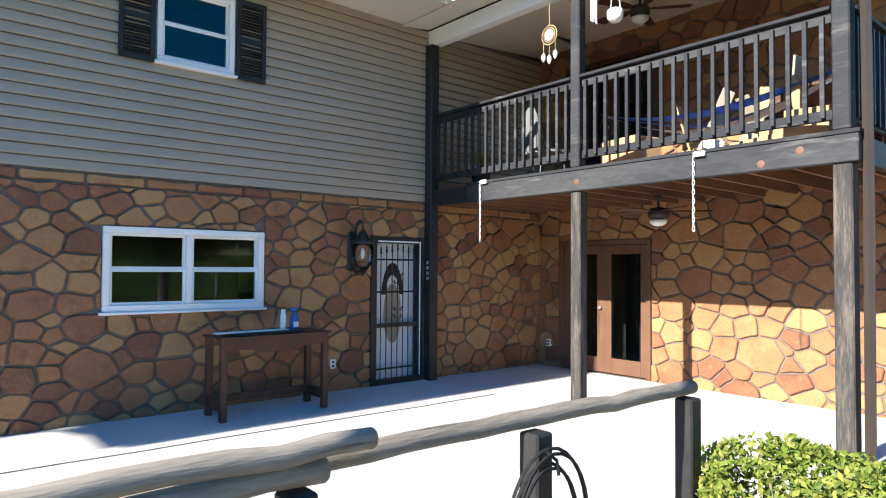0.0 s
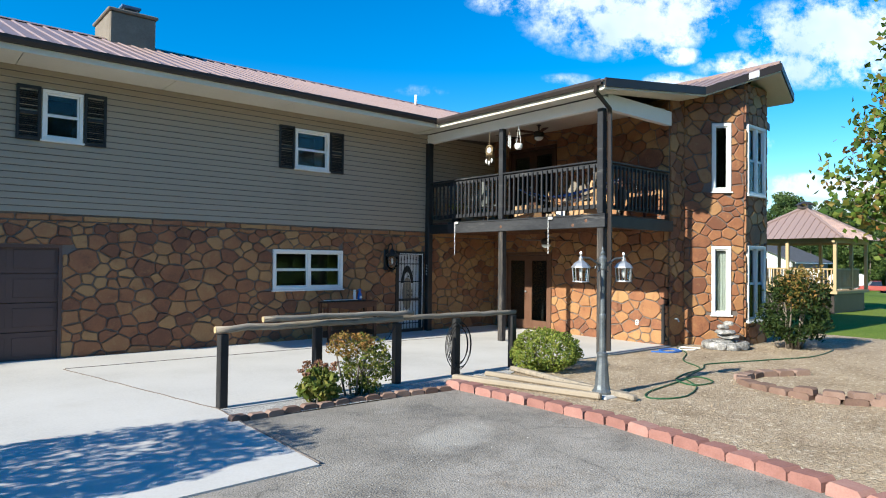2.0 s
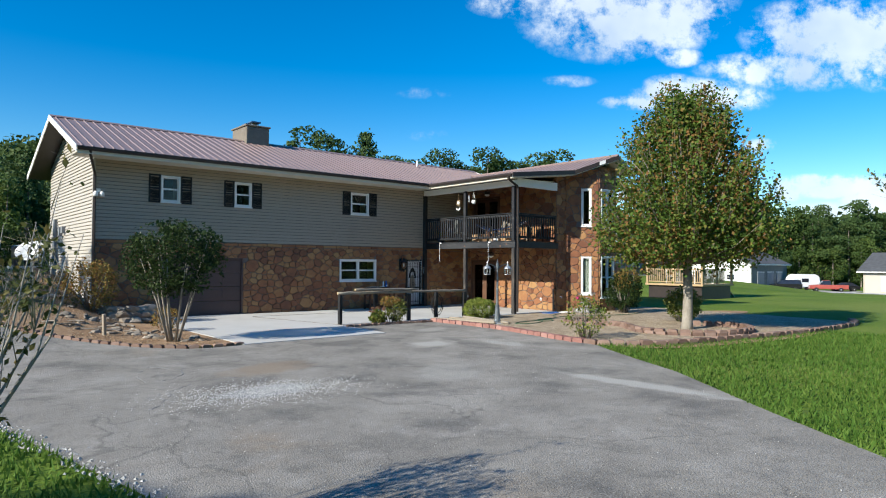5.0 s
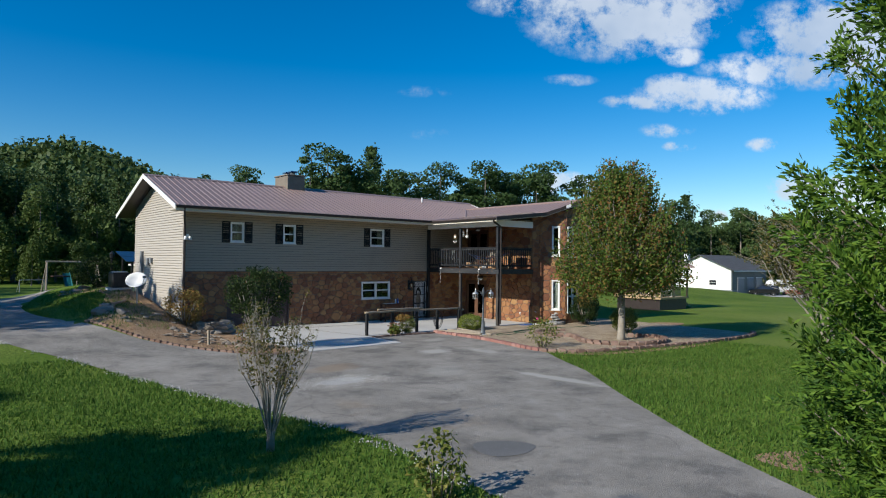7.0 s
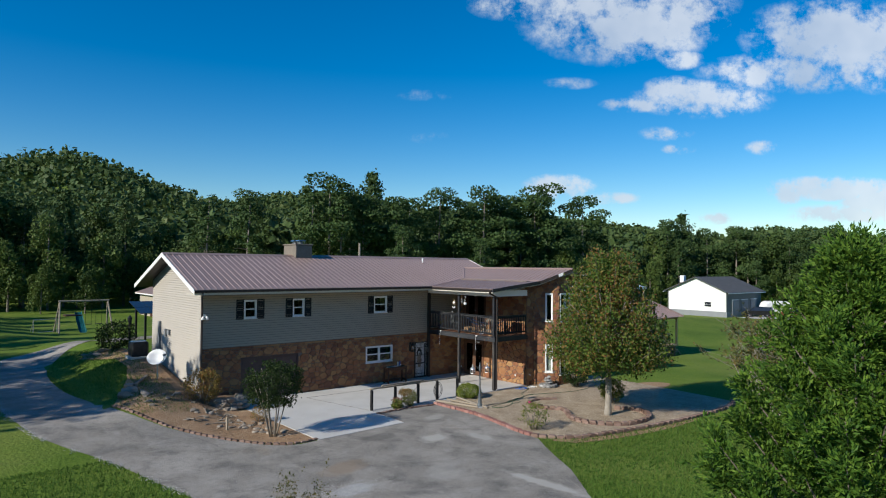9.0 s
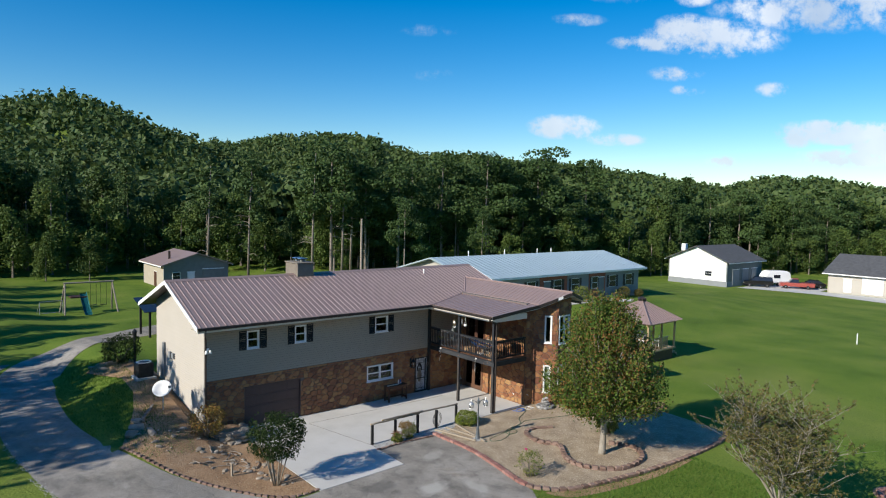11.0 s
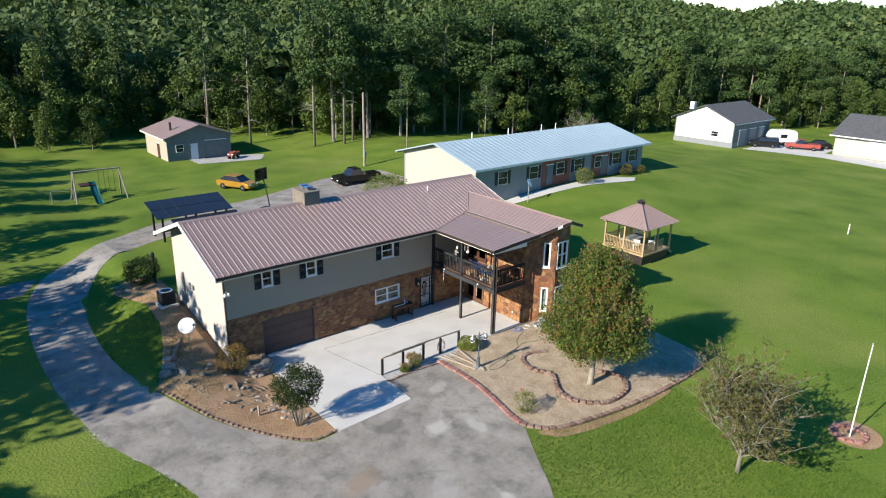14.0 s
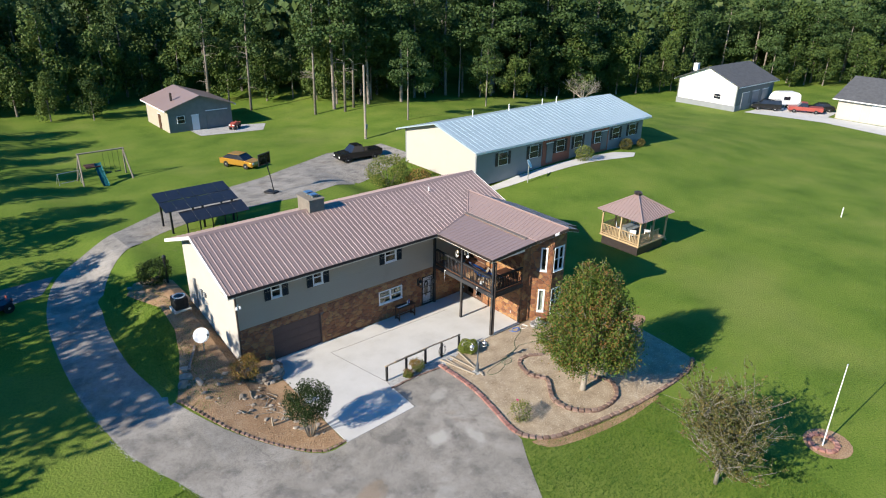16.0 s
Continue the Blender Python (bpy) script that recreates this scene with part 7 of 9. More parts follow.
def shrub(name, x, y, c, radii, n, size, mat, stems, label, seed, z=None, gaps=-0.3, shell=0.5, bark="bark"):
    th = thing(name, pose(x, y, zt(x, y) + 0.02 if z is None else z), label, "shrub")
    rg = random.Random(seed)
    for i in range(stems):
        bm = bmesh.new()
        a = 2 * math.pi * i / stems + rg.uniform(-0.4, 0.4)
        e = (c[0] + radii[0] * 0.7 * math.cos(a), c[1] + radii[1] * 0.7 * math.sin(a), c[2] + radii[2] * rg.uniform(0.0, 0.7))
        b = (0.10 * math.cos(a), 0.10 * math.sin(a), -0.05)
        m1 = tuple(b[k] + (e[k] - b[k]) * 0.45 + (rg.uniform(-0.06, 0.06) if k < 2 else 0.1) for k in range(3))
        tube(bm, [b, m1, e], [0.028 * radii[0] ** 0.5, 0.02 * radii[0] ** 0.5, 0.005], 6)
        part("stem", bm, M[bark], th, smooth=True)
    part("foliage", leaf_mesh("foliage", blob_points(n, c, radii, seed, shell, 0.3, gaps, 2.6), size, M[mat], seed), None, th)
    return th


shrub("crape_myrtle", -6.05, 1.95, (0, 0, 1.95), (1.12, 1.12, 0.95), 7500, 0.085, "leaf_dark", 9, "dark-leaved crape myrtle with pale bare stems", 11, bark="bark_pale")
shrub("boxwood", 4.72, 2.80, (0, 0, 0.33), (0.62, 0.56, 0.35), 7500, 0.05, "leaf_boxwood", 5, "clipped yellow-green rounded shrub", 12, gaps=-0.5, shell=0.75)
shrub("nandina", 1.18, 2.95, (0, 0, 0.42), (0.38, 0.36, 0.40), 2600, 0.048, "leaf_rose", 5, "airy yellow-green shrub with rusty top", 13, gaps=-0.05)
shrub("nandina", 1.0, 2.98, (-0.05, 0, 0.70), (0.36, 0.30, 0.17), 1100, 0.045, "leaf_red", 4, "rust-tinted branch tops of the shrub", 14)
sd = shrub("sedum", 0.42, 2.88, (0, 0, 0.22), (0.28, 0.26, 0.22), 700, 0.10, "leaf_rose", 7, "fleshy green sedum with brown flower heads", 15)
for i in range(13):
    a, r = rng.uniform(0, 6.28), rng.uniform(0.05, 0.30)
    hx, hy, hz = r * math.cos(a), r * math.sin(a), rng.uniform(0.38, 0.54)
    part("flower_stalk", tube(bmesh.new(), [(hx * 0.4, hy * 0.4, 0.05), (hx, hy, hz)], 0.006, 5), M["leaf_rose"], sd)
    part("flower_head", leaf_mesh("flower_head", blob_points(60, (hx, hy, hz), (0.055, 0.055, 0.025), 60 + i, 0.4), 0.025, M["sedum"], i, 0.9), None, sd, "dry brown flower head")
rs = shrub("rose_bush", 2.55, -3.45, (0, 0, 0.58), (0.60, 0.58, 0.55), 620, 0.085, "leaf_rose", 9, "straggly rose bush with pale green leaves", 16, gaps=-0.1)
part("blossom", leaf_mesh("blossom", blob_points(60, (0.1, 0.3, 1.02), (0.06, 0.06, 0.05), 5, 0.3), 0.05, M["pink"], 4, 0.9), None, rs, "single deep pink rose")
shrub("holly_shrub", 11.3, 1.35, (0, 0, 0.85), (0.80, 0.72, 0.85), 4800, 0.085, "leaf_dark", 6, "dense dark green shrub before the bay", 17)
shrub("holly_shrub", 11.2, 1.4, (0.1, -0.2, 1.3), (0.62, 0.5, 0.55), 1500, 0.075, "leaf_red", 4, "rust-tipped upper growth of the shrub", 18, z=0.05)
shrub("holly_shrub", 9.4, -2.3, (0, 0, 0.6), (0.62, 0.60, 0.58), 2600, 0.085, "leaf_rose", 6, "mid-green rounded shrub in the bed", 19)
shrub("bank_shrub", -6.7, 7.4, (0, 0, 0.7), (0.85, 0.75, 0.75), 2600, 0.08, "leaf_red", 8, "brownish thin shrub on the soil bank", 20, gaps=-0.15)
shrub("bank_shrub", -5.45, 4.4, (0, 0, 0.35), (0.40, 0.40, 0.34), 700, 0.06, "leaf_red", 6, "small rusty shrub on the soil bank", 21, gaps=-0.1)
shrub("gable_shrub", -7.4, 19.3, (0, 0, 0.8), (1.1, 0.9, 0.9), 2600, 0.12, "leaf_dark", 6, "green shrub behind the gable corner", 22)
lr = shrub("bottom_bush", -10.25, -12.9, (0, 0, 0.42), (0.40, 0.38, 0.46), 420, 0.10, "leaf_rose", 8, "young broad-leaved bush on the lawn", 23, gaps=-0.2)


def twig_tree(name, x, y, h, r, stems, leaves, size, mat, label, seed, spread=1.0, bark="bark_pale", z0=0.4, sub=7, base_r=0.04):
    """A thin tree of many bare upright twigs with few leaves."""
    th = thing(name, pose(x, y, zt(x, y)), label, "tree")
    rg = random.Random(seed)
    bm = bmesh.new()
    lp_ = []
    for i in range(stems):
        a = 2 * math.pi * i / stems + rg.uniform(-0.4, 0.4)
        rr_ = r * rg.uniform(0.35, 1.0)
        e = Vector((rr_ * math.cos(a), rr_ * math.sin(a), h * rg.uniform(0.72, 1.0) - 0.25 * h * (rr_ / r) ** 2 * spread))
        b = Vector((0.05 * math.cos(a), 0.05 * math.sin(a), -0.05))
        m1 = Vector((e.x * 0.35, e.y * 0.35, z0 + (e.z - z0) * 0.35))
        tube(bm, [b, Vector((b.x, b.y, z0)) * 0.9, m1, m1.lerp(e, 0.5) + Vector((e.x * 0.12, e.y * 0.12, 0)), e], [base_r, base_r * 0.8, base_r * 0.5, base_r * 0.28, base_r * 0.08], 6)
        for _ in range(sub):
            s = m1.lerp(e, rg.uniform(0.0, 0.9))
            t = s + Vector((rg.uniform(-0.8, 0.8) * spread, rg.uniform(-0.8, 0.8) * spread, rg.uniform(0.2, 1.0))) * r * 0.45
            tube(bm, [s, s.lerp(t, 0.5) + Vector((0, 0, 0.02)), t], [base_r * 0.2, base_r * 0.13, base_r * 0.05], 4)
            for _ in range(3):
                s2 = s.lerp(t, rg.uniform(0.3, 0.9))
                t2 = s2 + Vector((rg.uniform(-1, 1), rg.uniform(-1, 1), rg.uniform(0.0, 1.0))) * r * 0.2
                tube(bm, [s2, t2], base_r * 0.06, 4, base_r * 0.03)
                lp_ += [s2.lerp(t2, rg.random()) + Vector((rg.gauss(0, 0.03), rg.gauss(0, 0.03), rg.gauss(0, 0.03))) for _ in range(leaves)]
    tagged(part("twig_mass", bm, M[bark], th, smooth=True), kind="stuff")
    if lp_:
        part("foliage", leaf_mesh("foliage", np.array([tuple(p) for p in lp_]), size, M[mat], seed), None, th, "sparse yellowing leaves")
    return th


twig_tree("sapling", -11.0, -9.5, 2.6, 0.84, 24, 3, 0.055, "leaf_thin", "thin many-stemmed sapling with sparse leaves", 31, 0.5, "bark_pale", 0.3, 8, 0.021)
twig_tree("pear_tree", 6.2, -11.8, 4.9, 2.8, 22, 15, 0.10, "leaf_thin", "half-bare spreading tree with yellowing leaves", 35, 1.3, "bark_pale", 0.9, 16, 0.055)


def cedar(x, y, h, r, seed, label):
    """Juniper-like cedar: rising limbs, each with side plumes of short scaly sprays."""
    th = thing("cedar_tree", pose(x, y, zt(x, y)), label, "tree")
    rg = np.random.RandomState(seed)
    part("trunk", tube(bmesh.new(), [(0, 0, -0.1), (0.03, 0, h * 0.5), (0, 0.02, h * 0.95)], [0.16, 0.09, 0.015], 8), M["bark"], th, smooth=True)
    bm = bmesh.new()
    ps, ds = [], []
    for i in range(250):
        t = (i + 0.5) / 250
        z = 0.10 + (h - 0.35) * t
        L = r * min(1.0, 0.62 + 1.1 * t) * (1 - t) ** 0.9 * rg.uniform(0.66, 1.12) + 0.10
        L = min(L, 1.72 * rg.uniform(0.82, 1.08))
        a = i * 2.39996 + rg.uniform(-0.35, 0.35)
        d = Vector((math.cos(a), math.sin(a), 0.35 + 0.75 * t)).normalized()
        s = Vector((0, 0, z))
        m1 = s + d * L * 0.55 + Vector((0, 0, -0.06 * L))
        e = s + d * L + Vector((0, 0, 0.10 * L))
        tube(bm, [s, m1, e], [0.022, 0.012, 0.003], 4)
        for k in range(int(22 * L) + 9):
            q = 0.22 + 0.78 * rg.random_sample() ** 0.75
            c = s.lerp(m1, q / 0.55) if q < 0.55 else m1.lerp(e, (q - 0.55) / 0.45)
            side = Vector(rg.normal(size=3))
            side = (side - d * side.dot(d)).normalized()
            pd = (d * rg.uniform(0.5, 1.0) + side * 0.8 + Vector((0, 0, 0.30))).normalized()
            ln = rg.uniform(0.16, 0.36) * (1.25 - 0.55 * q)
            n = 29
            w = np.linspace(0.05, 1.0, n)[:, None]
            spread = rg.normal(size=(n, 3)) * 0.042 * (1.3 - w)
            ps.append(np.array(c) + np.array(pd) * ln * w + spread)
            ds.append(np.tile(np.array(pd), (n, 1)) + spread * 9)
    tagged(part("twig_mass", bm, M["bark"], th), kind="stuff")
    part("foliage", leaf_mesh("foliage", np.concatenate(ps), 0.055, M["leaf_cedar"], seed, 0.36, 0, np.concatenate(ds)), None, th, "feathery bright green sprays")
    return th


cedar(-10.75, -19.05, 6.85, 3.15, 41, "bright green feathery cedar beside the drive")


# ---- gazebo ----
gz = thing("gazebo", pose(25.75, 6.55, zt(25.75, 6.55)), "square pine gazebo with brown metal roof", "gazebo")
part("floor", box(bmesh.new(), -1.85, -1.85, 0.75, 1.85, 1.85, 0.87, 0.01), M["cedar_wood"], gz)
part("skirt", box(bmesh.new(), -1.70, -1.70, 0.0, 1.70, 1.70, 0.748), M["fascia"], gz, "dark latticed skirt")
for x in (-1.75, 0, 1.75):
    for y in (-1.75, 0, 1.75):
        if (x, y) != (0, 0):
            part("post", box(bmesh.new(), x - 0.06, y - 0.06, 0.87, x + 0.06, y + 0.06, 2.9, 0.01), M["cedar_wood"], gz)
for s in (-1, 1):
    part("beam", box(bmesh.new(), -1.95, s * 1.75 - 0.05, 2.75, 1.95, s * 1.75 + 0.05, 2.95), M["cedar_wood"], gz)
    part("beam", box(bmesh.new(), s * 1.75 - 0.05, -1.69, 2.752, s * 1.75 + 0.05, 1.69, 2.948), M["cedar_wood"], gz)
for a, b in (((-1.69, -1.75), (-0.06, -1.75)), ((0.06, -1.75), (0.9, -1.75)), ((-1.75, -1.69), (-1.75, -0.06)), ((-1.75, 0.06), (-1.75, 1.69)), ((1.75, 0.06), (1.75, 1.69)), ((-1.69, 1.75), (1.69, 1.75))):
    d = Vector((b[0] - a[0], b[1] - a[1], 0))
    bm = bmesh.new()
    for z in (0.98, 1.72):
        tube(bm, [(a[0], a[1], z), (b[0], b[1], z)], 0.035, 4)
    rl = part("rail", bm, M["cedar_wood"], gz)
    n = max(3, int(d.length / 0.13))
    for i in range(n):
        x, y = a[0] + d.x * (i + 0.5) / n, a[1] + d.y * (i + 0.5) / n
        part("baluster", box(bmesh.new(), x - 0.02, y - 0.02, 0.98, x + 0.02, y + 0.02, 1.72), M["cedar_wood"], rl)
for k in range(4):
    bm, ribs_ = bmesh.new(), []
    A, Bp, T = Vector((-2.12, -2.12, 2.92)), Vector((2.12, -2.12, 2.92)), Vector((0, 0, 4.3))
    n = 15
    for i in range(n):
        u0, u1 = i / n, (i + 1) / n
        p0, p1 = A.lerp(Bp, u0), A.lerp(Bp, u1)
        k0, k1 = 1 - abs(2 * u0 - 1), 1 - abs(2 * u1 - 1)
        q0, q1 = Vector((p0.x, p0.y + 2.12 * k0, p0.z + 1.38 * k0)), Vector((p1.x, p1.y + 2.12 * k1, p1.z + 1.38 * k1))
        vs = [p0, p1] + ([q1] if k1 > 1e-6 else []) + ([q0] if k0 > 1e-6 else [])
        bm.faces.new([bm.verts.new(v) for v in vs])
        if k0 > 1e-6:
            ribs_.append((p0 + Vector((0, 0, 0.015)), q0 + Vector((0, 0, 0.015))))
    bmesh.ops.remove_doubles(bm, verts=bm.verts, dist=1e-4)
    rsd = part("roof_side", bm, M["roof"], gz, m=pose(0, 0, 0, 0, 0, 90 * k))
    for pa_, pb_ in ribs_:
        part("roof_rib", tube(bmesh.new(), [pa_, pb_], 0.022, 4), M["roof"], rsd)
    part("hip_cap", tube(bmesh.new(), [(-2.12, -2.12, 2.95), (0, 0, 4.33)], 0.06, 6), M["roof"], gz, m=pose(0, 0, 0, 0, 0, 90 * k))
part("cupola", box(bmesh.new(), -0.22, -0.22, 4.25, 0.22, 0.22, 4.42, 0.01), M["fascia"], gz)
part("cupola_cap", lathe(bmesh.new(), [(0.42, 4.42), (0.36, 4.46), (0.05, 4.58)], 4), M["fascia"], gz)
for i in range(4):
    part("step", box(bmesh.new(), 1.9 + i * 0.28 - 0.02, -1.3, 0.66 - i * 0.18, 2.2 + i * 0.28, -0.2, 0.71 - i * 0.18, 0.008), M["cedar_wood"], gz)
for s in (-1.32, -0.2):
    part("stringer", tube(bmesh.new(), [(1.86, s, 0.72), (3.0, s, 0.0)], 0.05, 4), M["cedar_wood"], gz)
gt = thing("picnic_table", pose(25.6, 6.6, zt(25.75, 6.55) + 0.87), "dark green table inside the gazebo", "table")
part("tabletop", box(bmesh.new(), -0.8, -0.5, 0.70, 0.8, 0.5, 0.75, 0.01), M["shed_grey"], gt)
for sx in (-0.65, 0.65):
    part("trestle", box(bmesh.new(), sx - 0.05, -0.4, 0, sx + 0.05, 0.4, 0.70, 0.01), M["shed_grey"], gt)
for i in range(4):
    a = math.pi * i / 2 + 0.6
    gc = thing("patio_chair", pose(25.75 + 1.15 * math.cos(a), 6.55 + 1.1 * math.sin(a), zt(25.75, 6.55) + 0.87, 0, 0, math.degrees(a) - 90), "white plastic patio chair in the gazebo", "chair", "gazebo chairs")
    part("seat", box(bmesh.new(), -0.24, -0.24, 0.40, 0.24, 0.24, 0.44, 0.015), M["white"], gc)
    part("backrest", box(bmesh.new(), -0.24, 0.20, 0.44, 0.24, 0.24, 0.86, 0.015), M["white"], gc)
    for sx in (-1, 1):
        for sy in (-1, 1):
            part("leg", box(bmesh.new(), sx * 0.2 - 0.02, sy * 0.2 - 0.02, 0, sx * 0.2 + 0.02, sy * 0.2 + 0.02, 0.40), M["white"], gc)


# ---- other buildings ----
def house(name, x0, y0, x1, y1, zg, ze, zr, along_x, walls, roof, label, over=0.6, base=None):
    """A gabled house; the ridge runs along x or y."""
    th = thing(name, pose(0, 0, 0), label, "house")
    for nm, d in (("wall", (x0, y0, zg - 0.6, x1, y0 + 0.2, ze)), ("wall", (x0, y1 - 0.2, zg - 0.6, x1, y1, ze)), ("wall", (x0, y0 + 0.2, zg - 0.6, x0 + 0.2, y1 - 0.2, ze)), ("wall", (x1 - 0.2, y0 + 0.2, zg - 0.6, x1, y1 - 0.2, ze))):
        side = walls[1] if (d[3] - d[0] < 0.5) else walls[0]
        part(nm, B(*d), side, th)
    if base:
        part("foundation", B(x0 - 0.03, y0 - 0.03, zg - 0.6, x1 + 0.03, y1 + 0.03, zg + base), M["grey_siding"], th)
    bm = bmesh.new()
    if along_x:
        c = (y0 + y1) / 2
        slope = (zr - ze) / (c - y0)
        for x in (x0, x1 - 0.2):
            prismv = [(y0, ze), (y1, ze), (c, zr - 0.05)]
            g = bmesh.new()
            a = [g.verts.new((x, p[0], p[1])) for p in prismv]
            b = [g.verts.new((x + 0.2, p[0], p[1])) for p in prismv]
            g.faces.new(a)
            g.faces.new(b[::-1])
            for i in range(3):
                g.faces.new((a[i], b[i], b[(i + 1) % 3], a[(i + 1) % 3]))
            part("gable", g, walls[1], th)
        sides = [((x0 - over, y0 - over, ze - over * slope), (x1 + over, y0 - over, ze - over * slope), (x1 + over, c, zr), (x0 - over, c, zr)), ((x1 + over, y1 + over, ze - over * slope), (x0 - over, y1 + over, ze - over * slope), (x0 - over, c, zr), (x1 + over, c, zr))]
    else:
        c = (x0 + x1) / 2
        slope = (zr - ze) / (c - x0)
        for y in (y0, y1 - 0.2):
            part("gable", prism(bmesh.new(), [(x0, ze), (x1, ze), (c, zr - 0.05)], y, y + 0.2), walls[0], th)
        sides = [((x0 - over, y1 + over, ze - over * slope), (x0 - over, y0 - over, ze - over * slope), (c, y0 - over, zr), (c, y1 + over, zr)), ((x1 + over, y0 - over, ze - over * slope), (x1 + over, y1 + over, ze - over * slope), (c, y1 + over, zr), (c, y0 - over, zr))]
    for q in sides:
        g = bmesh.new()
        a = [g.verts.new(Vector(p) + Vector((0, 0, 0.12))) for p in q]
        b = [g.verts.new(Vector(p)) for p in q]
        g.faces.new(a)
        g.faces.new(b[::-1])
        for i in range(4):
            g.faces.new((a[i], b[i], b[(i + 1) % 4], a[(i + 1) % 4]))
        rp = part("roof", g, roof, th)
        p0, p1 = Vector(q[0]), Vector(q[1])
        g = bmesh.new()
        box(g, min(p0.x, p1.x) - 0.02, min(p0.y, p1.y) - 0.02, p0.z - 0.1, max(p0.x, p1.x) + 0.02, max(p0.y, p1.y) + 0.02, p0.z + 0.06)
        part("fascia", g, M["white"], rp, "white eave fascia")
    bm.free()
    return th


def facade_window(th, m, w, h, shutters=None):
    fr = part("window", box(bmesh.new(), -w / 2 - 0.06, -0.04, -0.06, w / 2 + 0.06, 0.02, h + 0.06, 0.01), M["white"], th, m=m)
    part("pane", B(-w / 2, -0.05, 0, w / 2, -0.041, h / 2 - 0.02), M["solar"], fr, "dark glass pane")
    part("pane", B(-w / 2, -0.05, h / 2 + 0.02, w / 2, -0.041, h), M["solar"], fr, "dark glass pane")
    if shutters:
        for s in (-1, 1):
            a = s * (w / 2 + 0.08)
            part("shutter", box(bmesh.new(), min(a, a + s * 0.38), -0.05, -0.05, max(a, a + s * 0.38), 0.0, h + 0.05, 0.01), shutters, th, "dark shutter", m=m)


def facade_door(th, m, w, h, mat, label):
    dr = part("door", box(bmesh.new(), -w / 2, -0.05, 0, w / 2, 0.02, h, 0.01), mat, th, label, m=m)
    part("door_trim", box(bmesh.new(), -w / 2 - 0.08, -0.03, h, w / 2 + 0.08, 0.01, h + 0.1), M["white"], dr)
    part("door_panel", box(bmesh.new(), -w / 2 + 0.12, -0.06, h * 0.5, w / 2 - 0.12, -0.045, h * 0.9, 0.005), mat, dr)


mo = house("motel_wing", 24.4, 23.9, 51.7, 35.4, 1.1, 4.25, 5.75, True, (M["grey_siding"], M["siding_light"]), M["metal_blue"], "long low building with pale blue metal roof", 0.7)
for i in range(44):
    x = 23.9 + i * 0.65
    q = part("roof_rib", tube(bmesh.new(), [(x, 23.25, 4.20), (x, 29.65, 5.88)], 0.025, 4), M["metal_blue"], mo)
for x in (28.0, 32.5, 36.4, 39.6, 43.2, 46.4, 49.6):
    facade_window(mo, pose(x, 23.88, 2.2), 1.2, 1.25, M["black"])
for x0, x1 in ((33.8, 38.2), (42.0, 45.0)):
    part("brick_panel", B(x0, 23.84, 1.0, x1, 23.9, 4.05), M["red_brick"], mo, "red brick wall panel")
for x in (34.9, 44.2):
    facade_door(mo, pose(x, 23.82, 1.25), 1.0, 2.1, M["shed_grey"], "dark green door")
facade_window(mo, pose(36.6, 23.83, 2.2), 1.2, 1.25, M["black"])
facade_window(mo, pose(43.0, 23.83, 2.2), 1.0, 1.25)
for x in (30.0, 35.5, 41.0, 43.5):
    part("vent_stack", tube(bmesh.new(), [(x, 30.8, 5.3), (x, 30.8, 6.3)], 0.06, 6), M["white"], mo)
drape("motel_walk", [(25.5, 22.6), (40.0, 21.4), (45.5, 20.4), (47.0, 21.3), (45.0, 22.8), (30.0, 23.8), (26.0, 23.7)], M["concrete"], 0.03, "pale concrete walk before the long building", "path", cell=1.0)
for x, y, r in ((39.0, 22.4, 1.2), (47.3, 22.9, 0.9), (50.5, 23.0, 0.6)):
    shrub("foundation_shrub", x, y, (0, 0, r * 0.7), (r, r * 0.8, r * 0.75), 1100, 0.16, "leaf_rose" if r > 1 else "leaf_thin", 4, "rounded shrub beside the long building", int(x))
md = thing("satellite_dish", pose(29.6, 21.8, zt(29.6, 21.8)), "white satellite dish on a post in the lawn", "satellite dish")
part("pole", tube(bmesh.new(), [(0, 0, -0.1), (0, 0, 1.7)], 0.05, 6), M["steel"], md)
part("reflector", lathe(bmesh.new(), [(0.001, 0.0), (0.25, 0.03), (0.45, 0.10), (0.46, 0.09), (0.25, 0.0), (0.001, -0.03)], 18), M["white"], md, m=pose(0, 0, 1.9, 60, 0, 30))

sh_ = house("shed", 9.4, 67.4, 18.0, 76.6, -0.7, 2.55, 3.95, False, (M["shed_grey"], M["shed_wall"]), M["roof"], "low tan shed with brown metal roof", 0.5)
facade_door(sh_, pose(12.9, 67.38, -0.6), 0.95, 2.05, M["doorwhite"], "pale blue-white door")
facade_door(sh_, pose(15.9, 67.38, -0.6), 2.9, 2.4, M["shed_grey"], "wide grey roll-up door")
facade_window(sh_, pose(11.0, 67.38, 0.6), 0.9, 0.9)
facade_door(sh_, pose(9.38, 71.0, -0.6, 0, 0, -90), 0.9, 2.0, M["table"], "dark side door")
part("flue", tube(bmesh.new(), [(10.9, 70.0, 2.8), (10.9, 70.0, 4.2)], 0.16, 8), M["fascia"], sh_)

wh2 = house("white_house", 92.9, 33.2, 106.0, 44.4, -1.9, 2.5, 4.9, True, (M["shed_grey"], M["white"]), M["shingle"], "white gabled garage house with dark shingles", 0.6, 0.9)
for x in (96.0, 99.5, 103.0):
    facade_door(wh2, pose(x, 33.17, -1.6), 2.4, 2.6, M["grey_siding"], "wide pale garage door")
facade_window(wh2, pose(92.87, 36.6, -0.2, 0, 0, -90), 1.2, 0.8)
